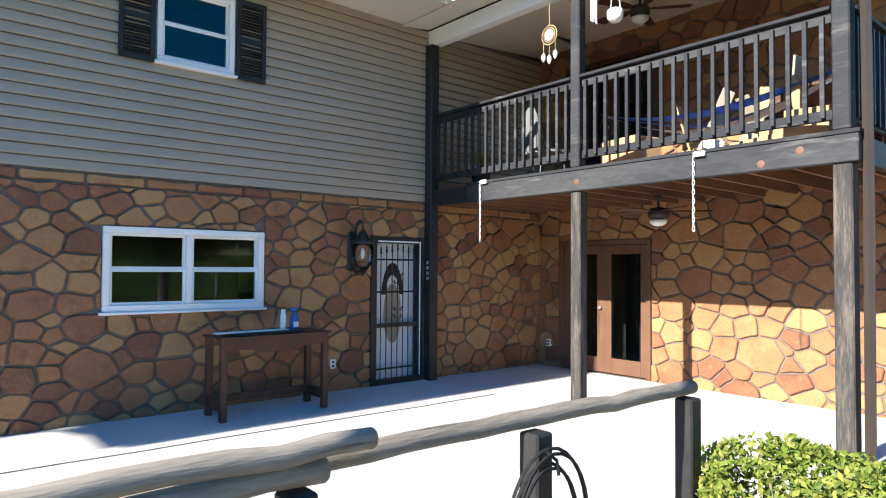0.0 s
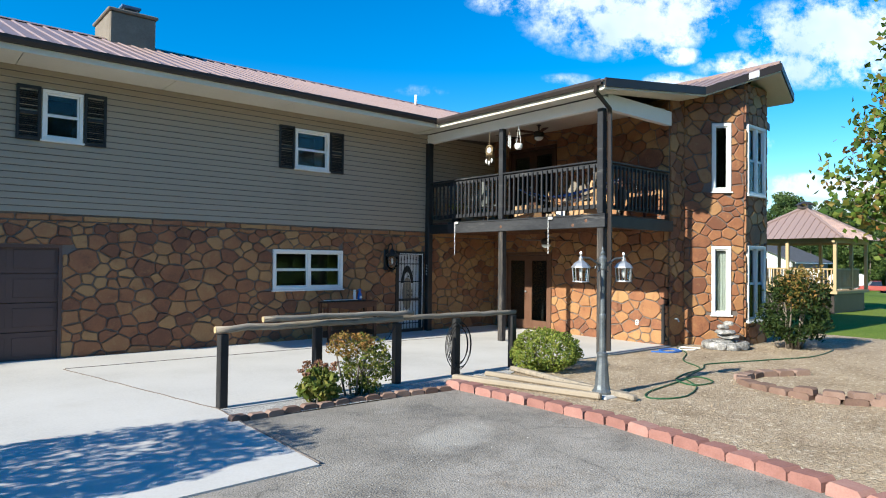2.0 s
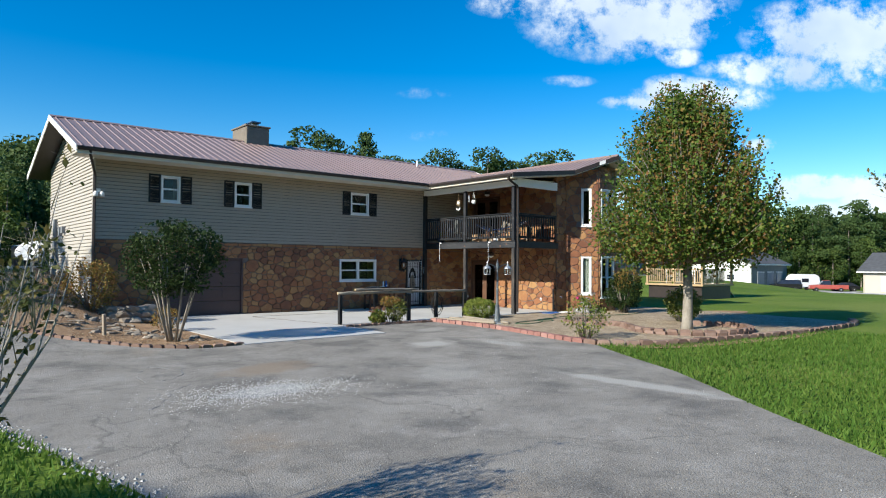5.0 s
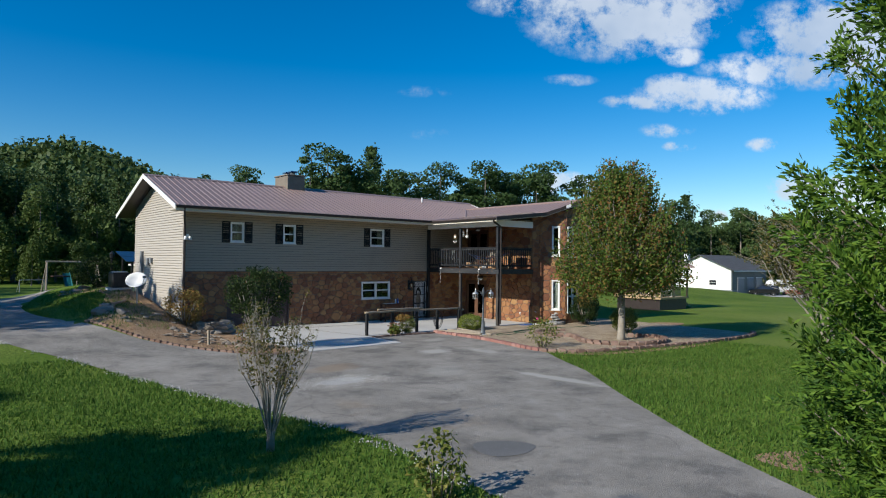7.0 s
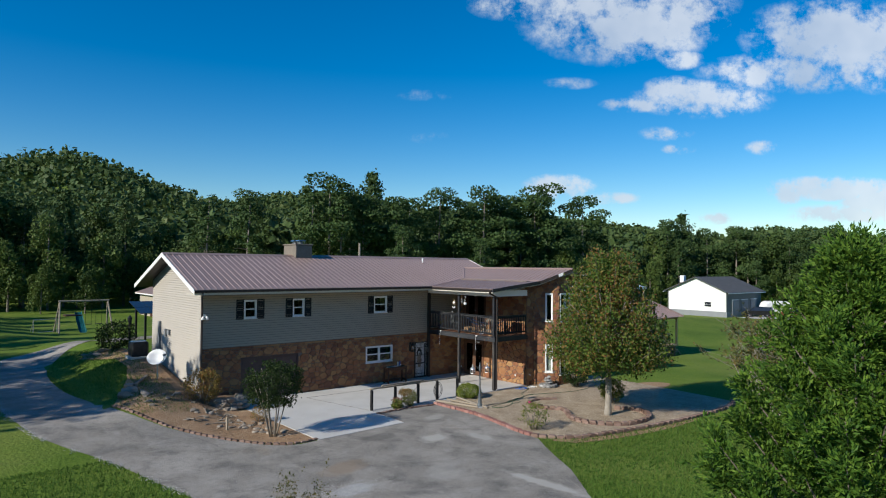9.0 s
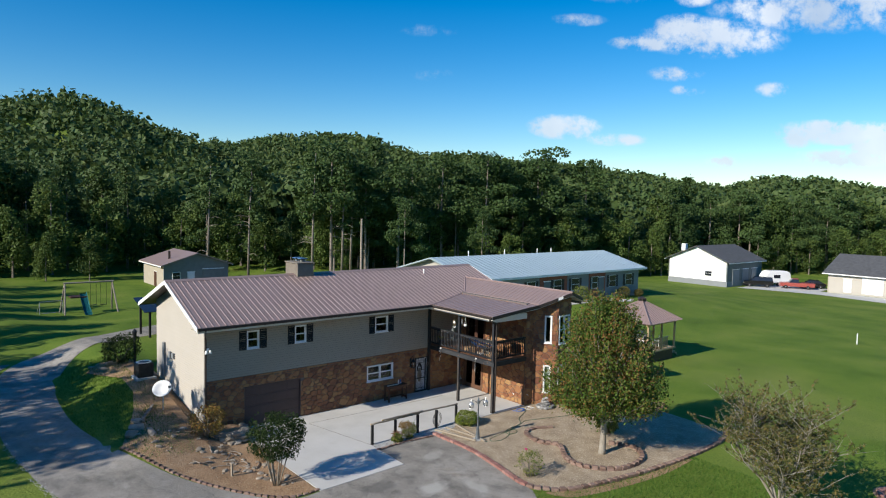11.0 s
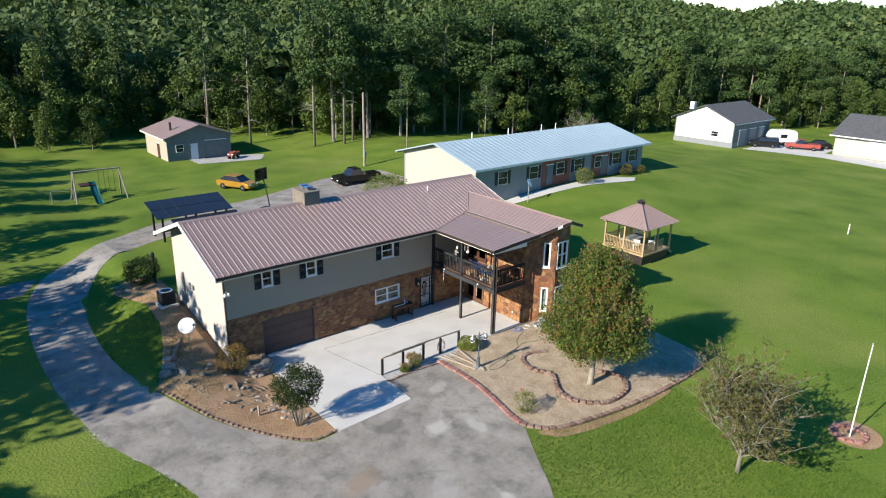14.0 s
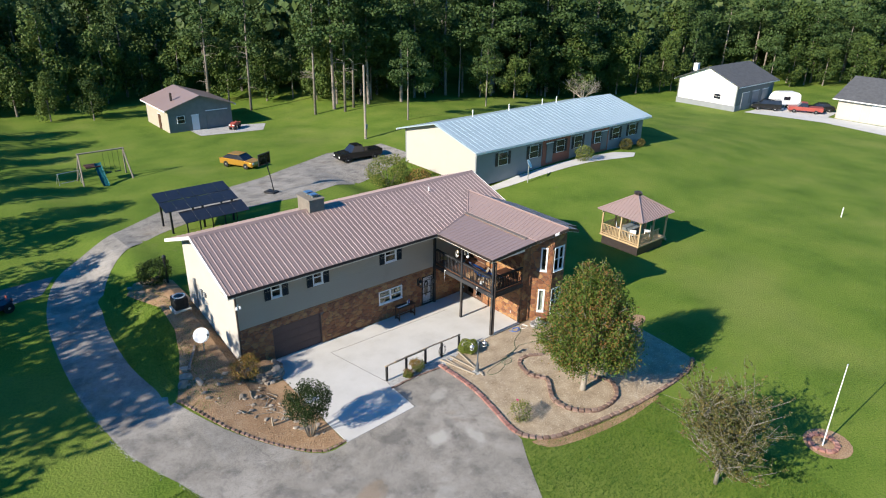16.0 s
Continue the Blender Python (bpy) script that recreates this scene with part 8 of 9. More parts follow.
part("cupola", box(bmesh.new(), 93.2, 41.4, 3.9, 94.0, 42.2, 5.2, 0.05), M["white"], wh2)
ho = house("ranch_house", 102.5, 4.0, 116.0, 20.6, -1.9, 1.5, 4.2, False, (M["shed_wall"], M["siding_light"]), M["shingle"], "cream house with grey shingled roof", 0.7)
for y in (14.0, 10.2):
    facade_door(ho, pose(102.47, y, -1.7, 0, 0, -90), 3.0, 2.5, M["white"], "white panelled garage door")
facade_door(ho, pose(102.47, 17.6, -1.7, 0, 0, -90), 1.2, 2.2, M["white"], "white side door")
drape("concrete_drive", [(94.0, 32.0), (106.0, 32.0), (108.0, 22.0), (102.0, 21.5), (102.0, 3.0), (94.0, 3.0), (97.0, 20.0), (95.5, 27.0)], M["concrete"], 0.05, "pale concrete drive between the houses", "driveway", cell=3.0)

# ---- vehicles ----
TYRE = mesh_of("tyre", lathe(bmesh.new(), [(0.20, -0.11), (0.31, -0.11), (0.335, -0.07), (0.335, 0.07), (0.31, 0.11), (0.20, 0.11)], 18), M["rubber"])
RIM = mesh_of("rim", lathe(bmesh.new(), [(0.02, -0.115), (0.20, -0.10), (0.20, 0.10), (0.02, 0.115)], 14), M["steel"])


def vehicle(name, m, paint, profile, cabin, width, label, wheels=(0.85, 3.45), category="car"):
    """profile: the body's side outline; cabin: the glasshouse's outline."""
    th = thing(name, m, label, category, "parked vehicles")
    bm = prism(bmesh.new(), profile, -width / 2, width / 2)
    bmesh.ops.bevel(bm, geom=[e for e in bm.edges if abs(e.verts[0].co.y - e.verts[1].co.y) < 1e-6], offset=0.07, segments=2, affect="EDGES")
    part("body", bm, paint, th)
    if cabin:
        bm = prism(bmesh.new(), cabin, -width / 2 + 0.1, width / 2 - 0.1)
        for v in bm.verts:
            if v.co.z > max(p[1] for p in cabin) - 0.1:
                v.co.y *= 0.84
        part("glasshouse", bm, M["solar"], th, "dark tinted windows")
        zt_ = max(p[1] for p in cabin)
        xs = [p[0] for p in cabin if p[1] > zt_ - 0.1]
        part("roof_panel", box(bmesh.new(), min(xs) - 0.03, -(width / 2 - 0.1) * 0.84 - 0.02, zt_ - 0.01, max(xs) + 0.03, (width / 2 - 0.1) * 0.84 + 0.02, zt_ + 0.04, 0.02), paint, th)
    for x in wheels:
        for s in (-1, 1):
            t = part("wheel", TYRE, None, th, m=pose(x, s * (width / 2 - 0.08), 0.335, 90, 0, 0))
            part("rim", RIM, None, t)
    L = max(p[0] for p in profile)
    for s in (-1, 1):
        part("headlight", box(bmesh.new(), 0.0, s * width * 0.34 - 0.14, 0.62, 0.06, s * width * 0.34 + 0.14, 0.76, 0.02), M["globe"], th, m=pose(-0.02, 0, 0))
        part("tail_light", box(bmesh.new(), L - 0.04, s * width * 0.38 - 0.1, 0.7, L + 0.02, s * width * 0.38 + 0.1, 0.9, 0.02), M["carred"], th)
    return th


SEDAN = [(0, 0.32), (4.3, 0.32), (4.35, 0.85), (4.0, 0.98), (1.1, 0.92), (0.1, 0.78), (-0.02, 0.5)]
SEDAN_C = [(1.0, 0.9), (1.75, 1.42), (3.2, 1.44), (4.0, 0.96)]
SUV = [(0, 0.4), (4.7, 0.4), (4.75, 1.15), (1.2, 1.15), (0.1, 1.0), (-0.02, 0.6)]
SUV_C = [(1.1, 1.1), (1.8, 1.78), (4.55, 1.78), (4.7, 1.12)]
TRUCK = [(0, 0.42), (5.4, 0.42), (5.42, 1.08), (3.0, 1.08), (1.35, 1.10), (0.1, 1.0), (-0.02, 0.6)]
TRUCK_C = [(1.4, 1.08), (1.95, 1.72), (2.9, 1.74), (3.05, 1.06)]
vehicle("gold_sedan", pose(10.9, 44.2, zt(10, 45) + 0.0, 0, 0, 118), M["gold"], SEDAN, SEDAN_C, 1.7, "gold compact car parked on the gravel")
vehicle("black_pickup", pose(18.9, 40.9, zt(21, 41), 0, 0, -4), M["carblack"], TRUCK, TRUCK_C, 1.85, "black pickup truck parked behind the house", (0.95, 4.35), "truck")
vehicle("black_suv", pose(98.6, 33.0, zt(99, 32), 0, 0, -60), M["carblack"], SUV, SUV_C, 1.9, "black sport utility car on the drive", (0.95, 3.75))
vehicle("red_pickup", pose(101.5, 28.0, zt(102, 26), 0, 0, -62), M["carred"], TRUCK, TRUCK_C, 1.9, "faded red pickup truck on the drive", (0.95, 4.35), "truck")
vehicle("dark_sedan", pose(105.5, 26.5, zt(105, 25), 0, 0, -60), M["carblack"], SEDAN, SEDAN_C, 1.75, "dark car parked behind the red pickup")
cp = thing("camper_trailer", pose(103.0, 31.6, zt(103, 30), 0, 0, -35), "white rounded camper trailer", "trailer")
bm = prism(bmesh.new(), [(0, 0.5), (4.6, 0.5), (4.9, 1.2), (4.7, 2.3), (4.1, 2.7), (0.7, 2.7), (0.1, 2.2), (-0.2, 1.2)], -1.1, 1.1)
bmesh.ops.bevel(bm, geom=bm.edges[:], offset=0.15, segments=2, affect="EDGES")
part("body", bm, M["carwhite"], cp, smooth=False)
part("window", box(bmesh.new(), 1.5, -1.13, 1.4, 2.7, -1.09, 2.0, 0.03), M["solar"], cp)
for s in (-1, 1):
    part("wheel", TYRE, None, cp, m=pose(2.4, s * 0.95, 0.335, 90, 0, 0))
atv = vehicle("quad_bike", pose(16.6, 64.4, zt(16, 64), 0, 0, 40), M["carred"], [(0, 0.45), (1.8, 0.45), (1.85, 0.8), (1.0, 0.85), (0.8, 1.0), (0.0, 0.8)], None, 0.8, "red and white quad bike by the shed", (0.3, 1.5), "quad bike")
tr_ = vehicle("riding_mower", pose(-16.6, 22.4, zt(-16.6, 22.4), 0, 0, 20), M["navy"], [(0, 0.35), (1.7, 0.35), (1.7, 0.75), (0.9, 0.6), (0.7, 0.85), (0, 0.8)], None, 0.8, "small dark blue riding mower on the lane", (0.3, 1.4), "mower")
drape("shed_gravel", [(12.0, 63.5), (20.0, 62.0), (22.0, 65.5), (18.5, 67.2), (12.0, 67.2)], M["gravel"], 0.04, "grey gravel apron before the shed", "gravel", cell=1.0)

# ---- solar carport, hoop, swing, goal, pole ----
zc = zt(-1, 30)
ca_ = thing("solar_carport", pose(-1.0, 29.6, zc), "black timber carport roofed with solar panels", "carport")
for x in (-2.3, 0.2, 2.6):
    part("post", box(bmesh.new(), x - 0.07, -1.35, 0, x + 0.07, -1.21, 1.95, 0.01), M["black"], ca_)
    part("post", box(bmesh.new(), x - 0.07, 1.01, 0, x + 0.07, 1.15, 2.55, 0.01), M["black"], ca_)
    part("rafter", tube(bmesh.new(), [(x, -1.5, 1.92), (x, 1.35, 2.62)], 0.06, 4), M["black"], ca_)
for i in range(6):
    for j in range(2):
        x, v = -2.75 + i * 0.97, -1.6 + j * 1.52
        part("solar_panel", box(bmesh.new(), 0, 0, 0, 0.95, 1.50, 0.04, 0.006), M["solar"], ca_, "dark glass solar panel", m=pose(x, v, 1.99 + (v + 1.6) * 0.24, 13.5, 0, 0))
so = thing("solar_rack", pose(-0.4, 27.3, zt(-0.4, 27.3) - 0.25), "low rack of black solar panels behind the house", "solar panel")
for i in range(5):
    part("solar_panel", box(bmesh.new(), 0, 0, 0, 1.0, 1.6, 0.04, 0.006), M["solar"], so, m=pose(-2.4 + i * 1.02, -0.8, 1.5, 16, 0, 0))
    part("leg", box(bmesh.new(), -2.0 + i * 1.0 - 0.04, 0.2, 0, -2.0 + i * 1.0 + 0.04, 0.28, 1.72), M["black"], so)
hp = thing("basketball_hoop", pose(7.55, 33.9, zt(7.5, 33.9), 0, 0, 25), "portable basketball hoop with black frame", "basketball hoop")
part("base", box(bmesh.new(), -0.45, -0.7, 0, 0.45, 0.5, 0.2, 0.06), M["black"], hp)
part("pole", tube(bmesh.new(), [(0, -0.4, 0.15), (0, -0.2, 1.2), (-0.1, 0.2, 3.3)], 0.05, 8), M["iron"], hp)
part("backboard", B(-0.85, 0.32, 2.75, 0.65, 0.36, 3.75), M["lampglass"], hp, "clear backboard")
bm = bmesh.new()
for d in ((-0.9, 2.7, 0.7, 2.78), (-0.9, 3.72, 0.7, 3.8), (-0.9, 2.78, -0.82, 3.72), (0.62, 2.78, 0.7, 3.72)):
    box(bm, d[0], 0.30, d[1], d[2], 0.38, d[3])
part("board_frame", bm, M["black"], hp)
part("rim", tube(bmesh.new(), [(-0.1 + 0.23 * math.cos(a), 0.62 + 0.23 * math.sin(a), 2.95) for a in (2 * math.pi * i / 16 for i in range(17))], 0.012, 5, cap=False), M["carred"], hp)
sw = thing("swing_set", pose(-2.9, 50.0, zt(-2.9, 50)) @ Matrix.Diagonal((1.3, 1.3, 1.3, 1)), "wooden swing set with green slide", "swing set")
part("top_beam", tube(bmesh.new(), [(-1.7, 0, 2.3), (1.7, 0, 2.3)], 0.07, 6), M["log"], sw)
for x in (-1.6, 1.6):
    for s in (-1, 1):
        part("leg", tube(bmesh.new(), [(x, 0, 2.3), (x * 1.12, s * 1.0, -0.05)], 0.06, 6), M["log"], sw)
bm = bmesh.new()
rows = []
for i in range(9):
    t = i / 8
    y, z = -0.2 - 1.9 * t, 1.35 * (1 - t) ** 1.3 + 0.12
    rows.append([bm.verts.new((-0.45 + dx, y, z + dz)) for dx, dz in ((-0.25, 0.12), (-0.2, 0), (0.2, 0), (0.25, 0.12))])
for a, b in zip(rows, rows[1:]):
    for i in range(3):
        bm.faces.new((a[i], a[i + 1], b[i + 1], b[i]))
bmesh.ops.solidify(bm, geom=bm.faces[:], thickness=0.03)
part("slide", bm, M["slide"], sw, "teal plastic slide")
part("platform", box(bmesh.new(), -1.3, -0.5, 1.2, -0.2, 0.5, 1.3, 0.01), M["table"], sw)
for x in (0.3, 1.0):
    for s in (-0.2, 0.2):
        part("swing_rope", tube(bmesh.new(), [(x + s, 0, 2.3), (x + s, 0, 0.55)], 0.012, 4), M["iron"], sw)
    part("swing_seat", box(bmesh.new(), x - 0.22, -0.1, 0.52, x + 0.22, 0.1, 0.56), M["black"], sw)
gl_ = thing("soccer_goal", pose(-6.1, 50.2, zt(-6, 50), 0, 0, 8), "small white-framed play goal on the lawn", "goal")
part("frame", tube(bmesh.new(), [(-1.0, 0, 0), (-1.0, 0, 1.3), (1.0, 0, 1.3), (1.0, 0, 0)], 0.04, 6), M["steel"], gl_)
part("back_frame", tube(bmesh.new(), [(-1.0, 0, 1.3), (-1.0, 0.9, 0.05), (1.0, 0.9, 0.05), (1.0, 0, 1.3)], 0.03, 6), M["steel"], gl_)
pp = thing("utility_pole", pose(26.9, 47.2, zt(27, 47)), "tall grey wooden utility pole", "utility pole")
part("pole", tube(bmesh.new(), [(0, 0, -0.2), (0, 0, 9.0)], 0.17, 8, 0.12), M["log"], pp)
part("meter", box(bmesh.new(), -0.15, -0.3, 1.3, 0.15, -0.15, 1.9, 0.02), M["grey_siding"], pp)
st = thing("marker_stake", pose(47.4, -1.2, zt(47.4, -1.2)), "white plastic marker pipe in the lawn", "stake")
part("pipe", tube(bmesh.new(), [(0, 0, -0.1), (0, 0, 0.95)], 0.045, 8), M["white"], st)
shrub("yard_shrub", 18.6, 30.4, (0, 0, 1.6), (2.5, 1.9, 1.7), 4200, 0.17, "leaf_rose", 6, "broad green shrub at the yard edge", 71)
shrub("yard_shrub", 21.0, 28.6, (0, 0, 0.9), (1.4, 1.3, 1.0), 1500, 0.17, "leaf_red", 5, "reddish-green shrub at the yard edge", 72)


drape("bare_patch", smooth_line([(-5.1, -14.6), (-4.5, -14.7), (-4.0, -15.1), (-4.2, -15.6), (-4.9, -15.75), (-5.3, -15.2)], 4, True), M["soil"], 0.012, "bare reddish soil patch in the lawn", "soil", cell=0.4)


# ---- woods ----
def wood_mesh(seed, h, r, n, mat, kind, size=0.8):
    """Crown points of one woodland tree, standing at the origin."""
    rg = random.Random(seed)
    ps, ns = [], []
    if kind == "pine":
        tiers = 12
        for k in range(tiers):
            t = k / (tiers - 1)
            z = h * (0.34 + 0.66 * t)
            R = r * (1 - 0.85 * t ** 1.9) * rg.uniform(0.7, 1.15)
            nb = 7
            for b in range(nb):
                a = 2 * math.pi * (b + rg.random() * 0.7) / nb
                L = R * rg.uniform(0.35, 1.15)
                for _ in range(max(2, n // (tiers * nb))):
                    q = rg.uniform(0.35, 1.0)
                    ps.append((L * q * math.cos(a) + rg.gauss(0, 0.28), L * q * math.sin(a) + rg.gauss(0, 0.28), z + 0.15 * L * q + rg.gauss(0, 0.35)))
                    ns.append((math.cos(a) * 0.8, math.sin(a) * 0.8, 0.9))
    else:
        blobs, flat = [], 0.45 if kind == "spread" else 0.85
        for k in range(20):
            a, t = rg.uniform(0, 6.28), (k + rg.random()) / 20
            if kind == "spread":
                z = h * (0.36 + 0.58 * t)
                R = r * (1 - 0.72 * t * t) * rg.uniform(0.3, 0.9)
                blobs.append((R * math.cos(a), R * math.sin(a), z, r * rg.uniform(0.28, 0.42)))
                continue
            z = h * (0.14 + 0.76 * t)
            R = r * math.sin(math.pi * (0.2 + 0.72 * t)) * rg.uniform(0.3, 0.85)
            blobs.append((R * math.cos(a), R * math.sin(a), z, r * rg.uniform(0.24, 0.46)))
        for x, y, z, q in blobs:
            for _ in range(n // 20):
                d = Vector((rg.gauss(0, 1), rg.gauss(0, 1), rg.gauss(0, 1) + 0.35)).normalized()
                k = q * rg.uniform(0.7, 1.1)
                ps.append((x + d.x * k, y + d.y * k, z + d.z * k * flat))
                ns.append((d.x, d.y, d.z + 0.2))
    return np.array(ps), np.array(ns)


variants = []
for i in range(9):
    kind = {0: "pine", 3: "spread", 5: "spread"}.get(i, "broad")
    h, r = (18.5 + i % 3, 5.4) if kind != "broad" else (13.5 + 1.3 * (i % 4), 4.6 + 0.4 * (i % 3))
    mat = M["leaf_pine"] if kind != "broad" else M["leaf_wood_b"] if i in (1, 4, 7) else M["leaf_wood_a"]
    ps, ns = wood_mesh(100 + i, h, r, 4000, mat, kind)
    crown = leaf_mesh("crown", ps, 0.5 if kind == "broad" else 0.42, mat, 200 + i, 0.75, 0, None, ns)
    trunk = mesh_of("trunk", tube(bmesh.new(), [(0, 0, -0.3), (0.15, 0.1, h * 0.5), (0, 0, h * 0.9)], [0.24, 0.16, 0.05], 7), M["bark"])
    variants.append((kind, crown, trunk))
EDGE = [(-75, 62), (-45, 84), (-22, 92), (-5, 91), (5, 92), (17, 89), (29, 77), (34, 66), (45, 64), (60, 60), (75, 56), (90, 55), (104, 53), (120, 44), (143, 31), (175, 20)]
wr = random.Random(77)
for row, (dist, step) in enumerate(((1.5, 4.6), (7, 5.2), (13, 6.0))):
    for x, y, a in along(EDGE, step):
        nx_, ny_ = -math.sin(radians(a)), math.cos(radians(a))
        d = dist + wr.uniform(-1.8, 2.5)
        px_, py_ = x + nx_ * d + wr.uniform(-1.5, 1.5), y + ny_ * d + wr.uniform(-1, 1)
        if 88 < px_ < 125 and py_ < 52:
            continue
        kind, crown, trunk = wr.choice(variants[:7] if row else variants)
        s = wr.uniform(0.72, 1.08) * (0.72 if row == 0 else 1.0)
        th = thing("pine_tree" if kind != "broad" else "woodland_tree", pose(px_, py_, zt(px_, py_), 0, 0, wr.uniform(0, 360)) @ Matrix.Diagonal((s, s, s * wr.uniform(0.9, 1.15), 1)), "dark green pine at the wood's edge" if kind != "broad" else "leafy green tree at the wood's edge", "tree", "wood edge trees")
        part("trunk", trunk, None, th)
        part("crown", crown, None, th)
for px_, py_, top in ((33, 65, 19.6), (38.5, 64, 18.0), (44, 63, 18.4), (48.5, 65.5, 17.4), (54.7, 64.9, 19.2), (62, 61.5, 19.8), (69, 62, 18.6), (75, 61.5, 19.6), (81, 65.5, 22.2), (90, 62, 20.5)):
    kind, crown, trunk = variants[5 if top > 19 or top < 18 else 3]
    s = (top - zt(px_, py_)) / 19.0
    th = thing("pine_tree", pose(px_, py_, zt(px_, py_), 0, 0, wr.uniform(0, 360)) @ Matrix.Diagonal((s * 1.1, s * 1.1, s, 1)), "tall spreading pine at the wood's edge", "tree", "wood edge trees")
    part("trunk", trunk, None, th)
    part("crown", crown, None, th)
# the wooded hills behind, and trees to the west whose shade falls over the lawn
vs_all, sz_all, ns_all = [], [], []
for i in range(9500):
    az = radians(wr.uniform(-4, 84))
    d = 118 + 860 * wr.random() ** 1.15
    x, y = -17 + d * math.sin(az), -20 + d * math.cos(az)
    ok = x > 175
    for (xa, ya), (xb, yb) in zip(EDGE, EDGE[1:]):
        if xa <= x <= xb:
            ok = y > ya + (yb - ya) * (x - xa) / (xb - xa) + 16
    if not ok:
        continue
    g = 1 + max(0, d - 200) / 700
    h, r = wr.uniform(8, 19), wr.uniform(2.6, 5.4) * g
    z = zt(x, y)
    for _ in range(52 if d < 260 else 26):
        dd = Vector((wr.gauss(0, 1), wr.gauss(0, 1), abs(wr.gauss(0, 1)) * 0.9 - 0.1)).normalized()
        k = wr.uniform(0.7, 1.08)
        vs_all.append((x + dd.x * r * k, y + dd.y * r * k, z + h * 0.45 + dd.z * h * 0.5 * k))
        ns_all.append((dd.x, dd.y, dd.z + 0.1))
        sz_all.append(wr.uniform(1.1, 2.2) * g * (1 if d < 260 else 1.25))
woods = new("far_woods", leaf_mesh("far_woods", np.array(vs_all), np.array(sz_all), M["leaf_far"], 900, 0.8, 0, None, np.array(ns_all)))
tagged(woods, "dense green forest covering the hills", "woods", kind="stuff")
for x, y, s in ((-37, -17, 1.0), (-36, -10, 0.95), (-36, -3, 0.8), (-35.5, 3, 0.7), (-33, 9.5, 0.98), (-31.5, 14.5, 0.98), (-33, 20, 1.0), (-28, 27, 0.7), (-26, 34, 0.75), (-29, 40, 0.85), (-25, 47, 0.7), (-28, 54, 0.9), (-24, 61, 0.75), (-28, 68, 0.95), (-22, 76, 0.8)):
    kind, crown, trunk = variants[1 + int(abs(x)) % 2]
    th = thing("woodland_tree", pose(x, y, zt(x, y), 0, 0, x * 37) @ Matrix.Diagonal((s, s, s, 1)), "leafy green tree west of the lawn", "tree", "western trees")
    part("trunk", trunk, None, th)
    part("crown", crown, None, th)
for i in range(10):
    x, y = -52 + i * 12 + wr.uniform(-2, 2), -50 + 5 * math.sin(i * 1.3)
    kind, crown, trunk = variants[(1, 2, 3, 4)[i % 4]]
    th = thing("woodland_tree", pose(x, y, zt(x, y), 0, 0, i * 53), "leafy green tree south of the drive", "tree", "southern trees")
    part("trunk", trunk, None, th)
    part("crown", crown, None, th)
for x, y, s, v in ((36.0, 50.5, 0.50, 5), (52.5, 52.5, 0.46, 5), (-1.5, 84.0, 0.42, 1), (3.5, 81.5, 0.40, 8)):
    kind, crown, trunk = variants[v]
    th = thing("yard_tree", pose(x, y, zt(x, y)) @ Matrix.Diagonal((s, s, s * 1.15, 1)), "small light green tree on the lawn", "tree")
    part("trunk", trunk, None, th)
    part("crown", crown, None, th)

# pale dead brush at the wood's edge
twig_tree("dead_tree", 77.0, 53.2, 5.2, 4.0, 9, 0, 0.05, "leaf_thin", "fallen bare grey tree at the wood's edge", 51, 1.9, "bark_pale", 0.3, 9, 0.16)
for x, y in ((29.5, 64.5), (33.2, 62.2), (35.5, 63.5), (20.5, 82.0), (24.0, 74.5)):
    th = thing("bare_trunk_pine", pose(x, y, zt(x, y)), "tall pine with a bare pale trunk", "tree", "wood edge trees")
    hh = wr.uniform(16, 19)
    part("trunk", tube(bmesh.new(), [(0, 0, -0.3), (0.2, 0.1, hh * 0.5), (0.5, 0, hh)], [0.21, 0.15, 0.05], 7), M["bark"], th, smooth=True)
    tw = bmesh.new()
    for k in range(9):
        a, z = wr.uniform(0, 6.28), hh * wr.uniform(0.2, 0.6)
        tube(tw, [(0.05, 0.05, z), (1.3 * math.cos(a), 1.3 * math.sin(a), z + 0.2), (2.2 * math.cos(a), 2.2 * math.sin(a), z - 0.1)], [0.05, 0.03, 0.01], 4)
    tagged(part("twig_mass", tw, M["bark"], th), kind="stuff")
    cp_, cn_ = wood_mesh(int(x * 10), hh * 1.05, 2.9, 1500, None, "spread")
    keep = cp_[:, 2] > hh * 0.52
    part("crown", leaf_mesh("crown", cp_[keep], 0.42, M["leaf_pine"], int(x), 0.75, 0, None, cn_[keep]), None, th)

# ---- loose gravel on the asphalt ----
v_, f_ = [], []
for i in range(5200):
    if i < 3600:
        x, y = wr.gauss(-6.9, 0.65), wr.gauss(-4.9, 0.38)
    else:
        x, y = wr.uniform(-11, 1.5), wr.uniform(-14, 1)
        if not (x > -9.2 and x < 1.2 + 0.6 * (y + 4.5)):
            continue
    q = wr.uniform(0.006, 0.015) if i < 3600 else wr.uniform(0.004, 0.010)
    z = zt(x, y) + 0.018
    k = len(v_)
    a = wr.uniform(0, 6.28)
    for j in range(3):
        v_.append((x + q * math.cos(a + 2.1 * j), y + q * math.sin(a + 2.1 * j), z))
    v_.append((x + wr.uniform(-0.3, 0.3) * q, y, z + q * 0.9))
    f_ += [(k, k + 1, k + 3), (k + 1, k + 2, k + 3), (k + 2, k, k + 3)]
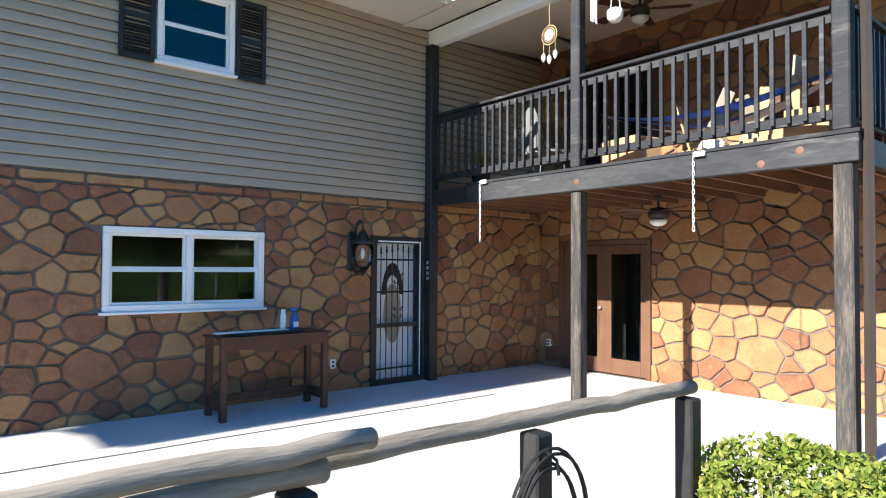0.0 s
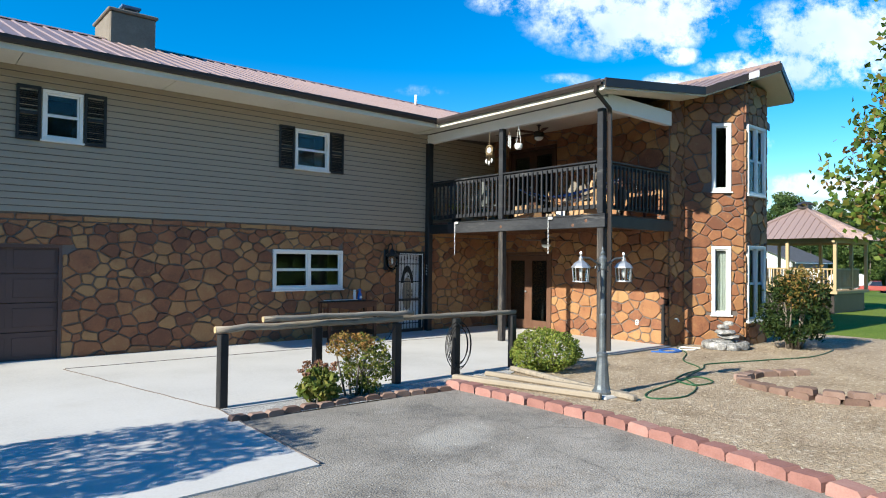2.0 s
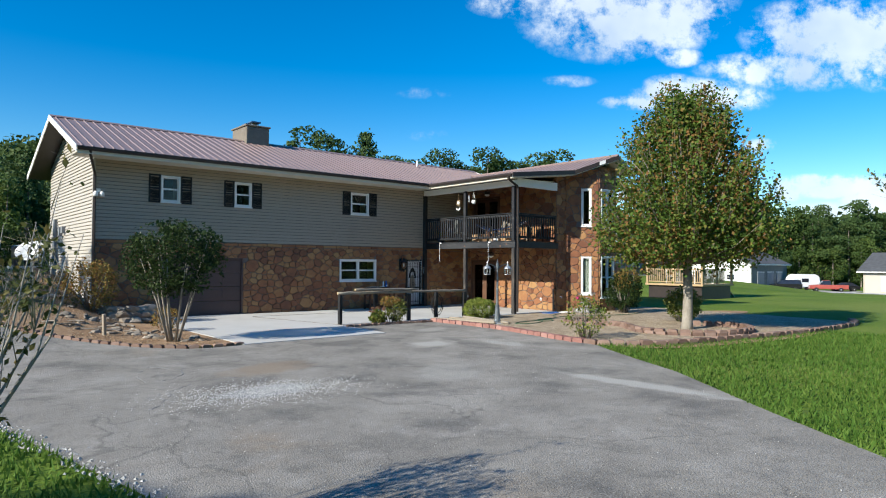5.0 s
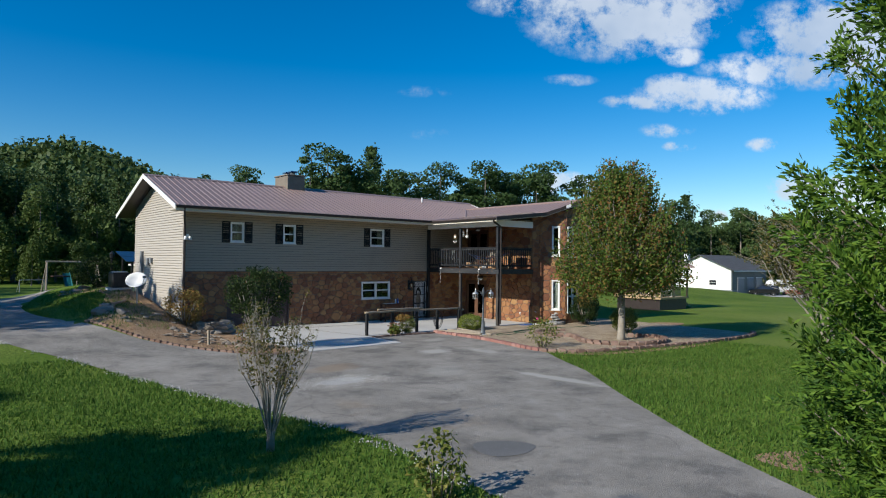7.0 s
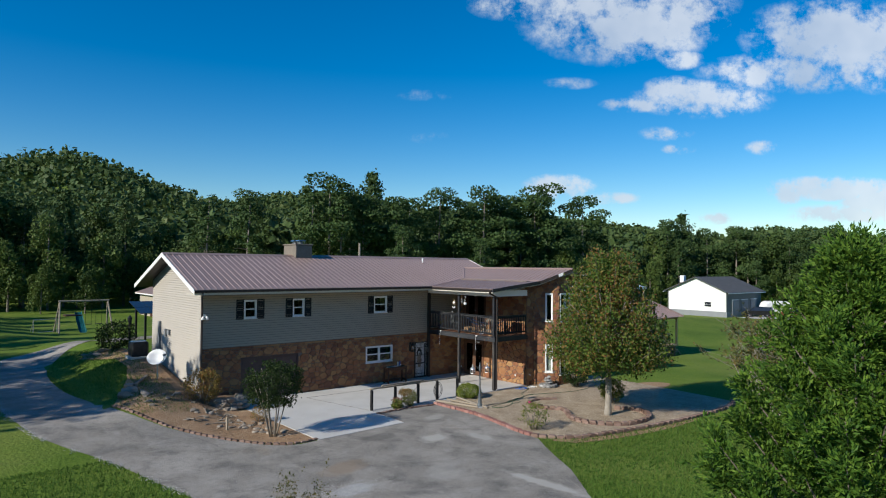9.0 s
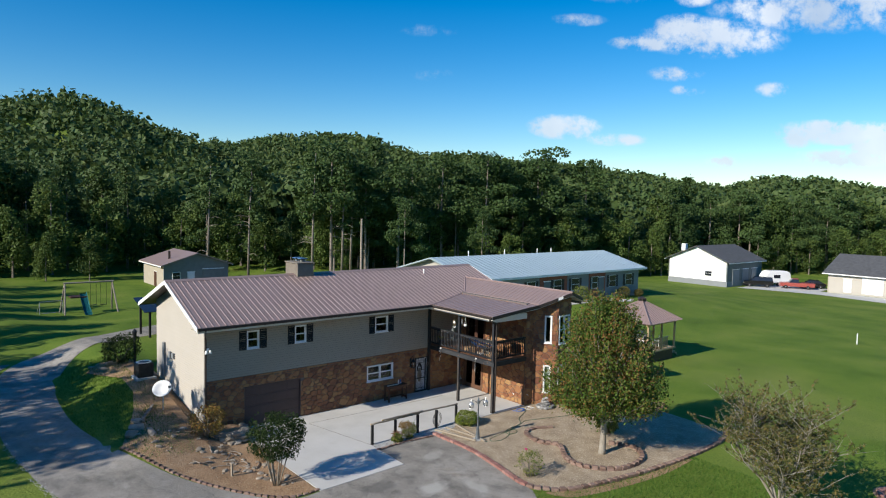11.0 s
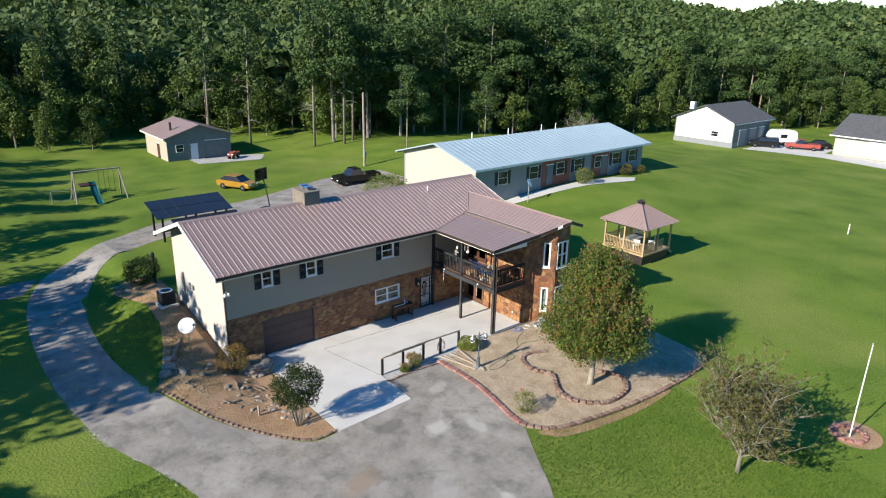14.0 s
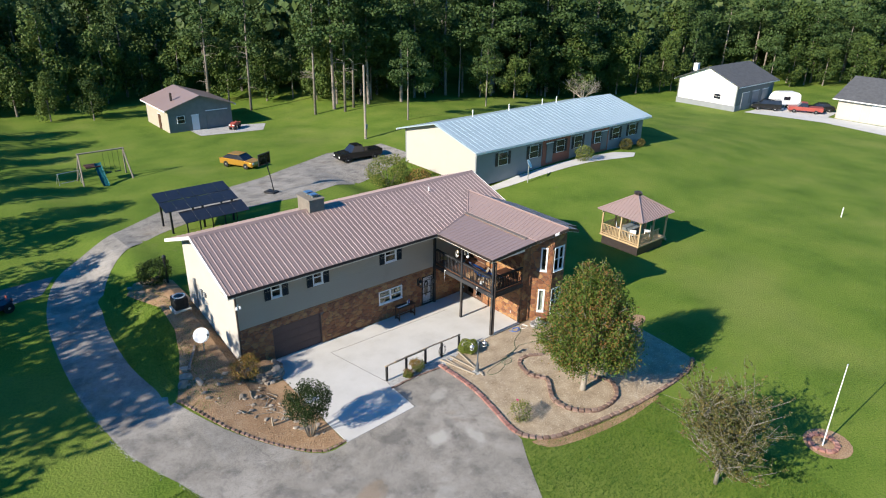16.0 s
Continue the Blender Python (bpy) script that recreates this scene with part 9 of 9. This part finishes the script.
fringe = smooth_line([(-8.6, -19.5), (-9.5, -15.5), (-9.6, -13.2), (-9.4, -11.0), (-9.6, -8.0), (-10.5, -3.5), (-11.5, 1.2), (-13.2, 5.2), (-13.8, 9.0), (-14.0, 12.3)], 6)
for x, y, a in along(fringe, 0.012):
    if noise.noise((x * 0.9, y * 0.9, 4.0)) < -0.12:
        continue
    o = wr.gauss(0, 0.09)
    x, y = x - o * math.sin(radians(a)), y + o * math.cos(radians(a))
    q = wr.uniform(0.010, 0.032)
    z, k, a = zt(x, y) + 0.015, len(v_), wr.uniform(0, 6.28)
    for j in range(3):
        v_.append((x + q * math.cos(a + 2.1 * j), y + q * math.sin(a + 2.1 * j), z))
    v_.append((x, y, z + q * 0.8))
    f_ += [(k, k + 1, k + 3), (k + 1, k + 2, k + 3), (k + 2, k, k + 3)]
me = bpy.data.meshes.new("loose_gravel")
me.from_pydata(v_, [], f_)
me.materials.append(M["gravel"])
tagged(new("loose_gravel", me), "loose grey gravel scattered on the asphalt", "gravel", kind="stuff")

# ---- litter on the beds ----
def inside(p, poly):
    c = False
    for (xa, ya), (xb, yb) in zip(poly, poly[1:] + poly[:1]):
        if (ya > p[1]) != (yb > p[1]) and p[0] < (xb - xa) * (p[1] - ya) / (yb - ya) + xa:
            c = not c
    return c


def litter(poly, n, size, mat, label, seed, lift=0.035):
    """Dry straw and chips lying flat within an outline."""
    r = np.random.RandomState(seed)
    xs, ys = [p[0] for p in poly], [p[1] for p in poly]
    ps = []
    while len(ps) < n:
        x, y = r.uniform(min(xs), max(xs)), r.uniform(min(ys), max(ys))
        if inside((x, y), poly) and noise.noise((x * 0.8, y * 0.8, seed)) > r.uniform(-0.7, 0.3):
            ps.append((x, y, zt(x, y) + lift))
    d = r.normal(size=(n, 3)) * np.array((1, 1, 0.12))
    d /= np.linalg.norm(d, axis=1)[:, None]
    me = leaf_mesh("bed_litter", ps, size, mat, seed, 0.16, 0, d * 3, np.tile((0.0, 0.0, 3.0), (n, 1)))
    return tagged(new("bed_litter", me), label, "litter", kind="stuff")


M["straw"] = material("straw_chips", [(0.20, 0.14, 0.085), (0.38, 0.29, 0.18), (0.55, 0.45, 0.30)], rough=0.9, scale=3, fine=20, bump=0, mode="island", spread=0.8)
M["chip"] = material("dark_bark_chips", [(0.045, 0.028, 0.018), (0.12, 0.075, 0.045), (0.24, 0.16, 0.10)], rough=0.9, scale=3, fine=20, bump=0, mode="island", spread=0.8)
BED_IN = BED + [(13.4, 3.1), (9.4, 2.9), (4.6, 2.9), (3.6, 2.6)]
BANK_IN = [(-5.3, 0.95), (-6.2, 1.0), (-7.4, 2.4), (-8.9, 4.8), (-10.0, 7.4), (-9.2, 9.0), (-8.8, 10.6), (-8.3, 13.0), (-8.2, 16.0), (-6.6, 16.0), (-6.6, 8.4), (-5.2, 7.0)]
litter(BED_IN, 11000, 0.055, M["straw"], "dry straw strewn over the front bed", 61)
litter(BED_IN, 3000, 0.05, M["chip"], "dark bark chips strewn over the front bed", 62)
litter(BANK_IN, 1500, 0.13, M["chip"], "dark bark and twigs strewn over the soil bank", 63)
litter(BANK_IN, 2500, 0.09, M["straw"], "dry stalks strewn over the soil bank", 64)

# ---- grass ----
gr = np.random.RandomState(12)


def grass(name, x0, y0, x1, y1, n, h, label, avoid):
    v, f = [], []
    for _ in range(n):
        x, y = gr.uniform(x0, x1), gr.uniform(y0, y1)
        if any(inside((x, y), a) for a in avoid):
            continue
        z = zt(x, y)
        a = gr.uniform(0, 6.28)
        hh = h * gr.uniform(0.5, 1.3)
        lx, ly = gr.normal() * hh * 0.45, gr.normal() * hh * 0.45
        w = 0.010 + 0.012 * gr.random_sample()
        cx, cy = w * math.cos(a), w * math.sin(a)
        i = len(v)
        v += [(x - cx, y - cy, z - 0.01), (x + cx, y + cy, z - 0.01), (x + lx, y + ly, z + hh)]
        f.append((i, i + 1, i + 2))
    me = bpy.data.meshes.new(name)
    me.from_pydata(v, [], f)
    me.materials.append(M["blade"])
    return tagged(new(name, me), label, "grass", kind="stuff")


bed_poly = BED + [(13.4, 3.4), (2.4, 3.4)]
grass("lawn_grass", -21, -19, -9.0, 2, 90000, 0.085, "mown green lawn grass west of the drive", [drive])
grass("lawn_grass", -7, -19, 10, -4.5, 80000, 0.085, "mown green lawn grass east of the drive", [drive, bed_poly])
grass("lawn_grass", -13, 6, -7.5, 22, 16000, 0.09, "rough grass beside the gable", [drive])
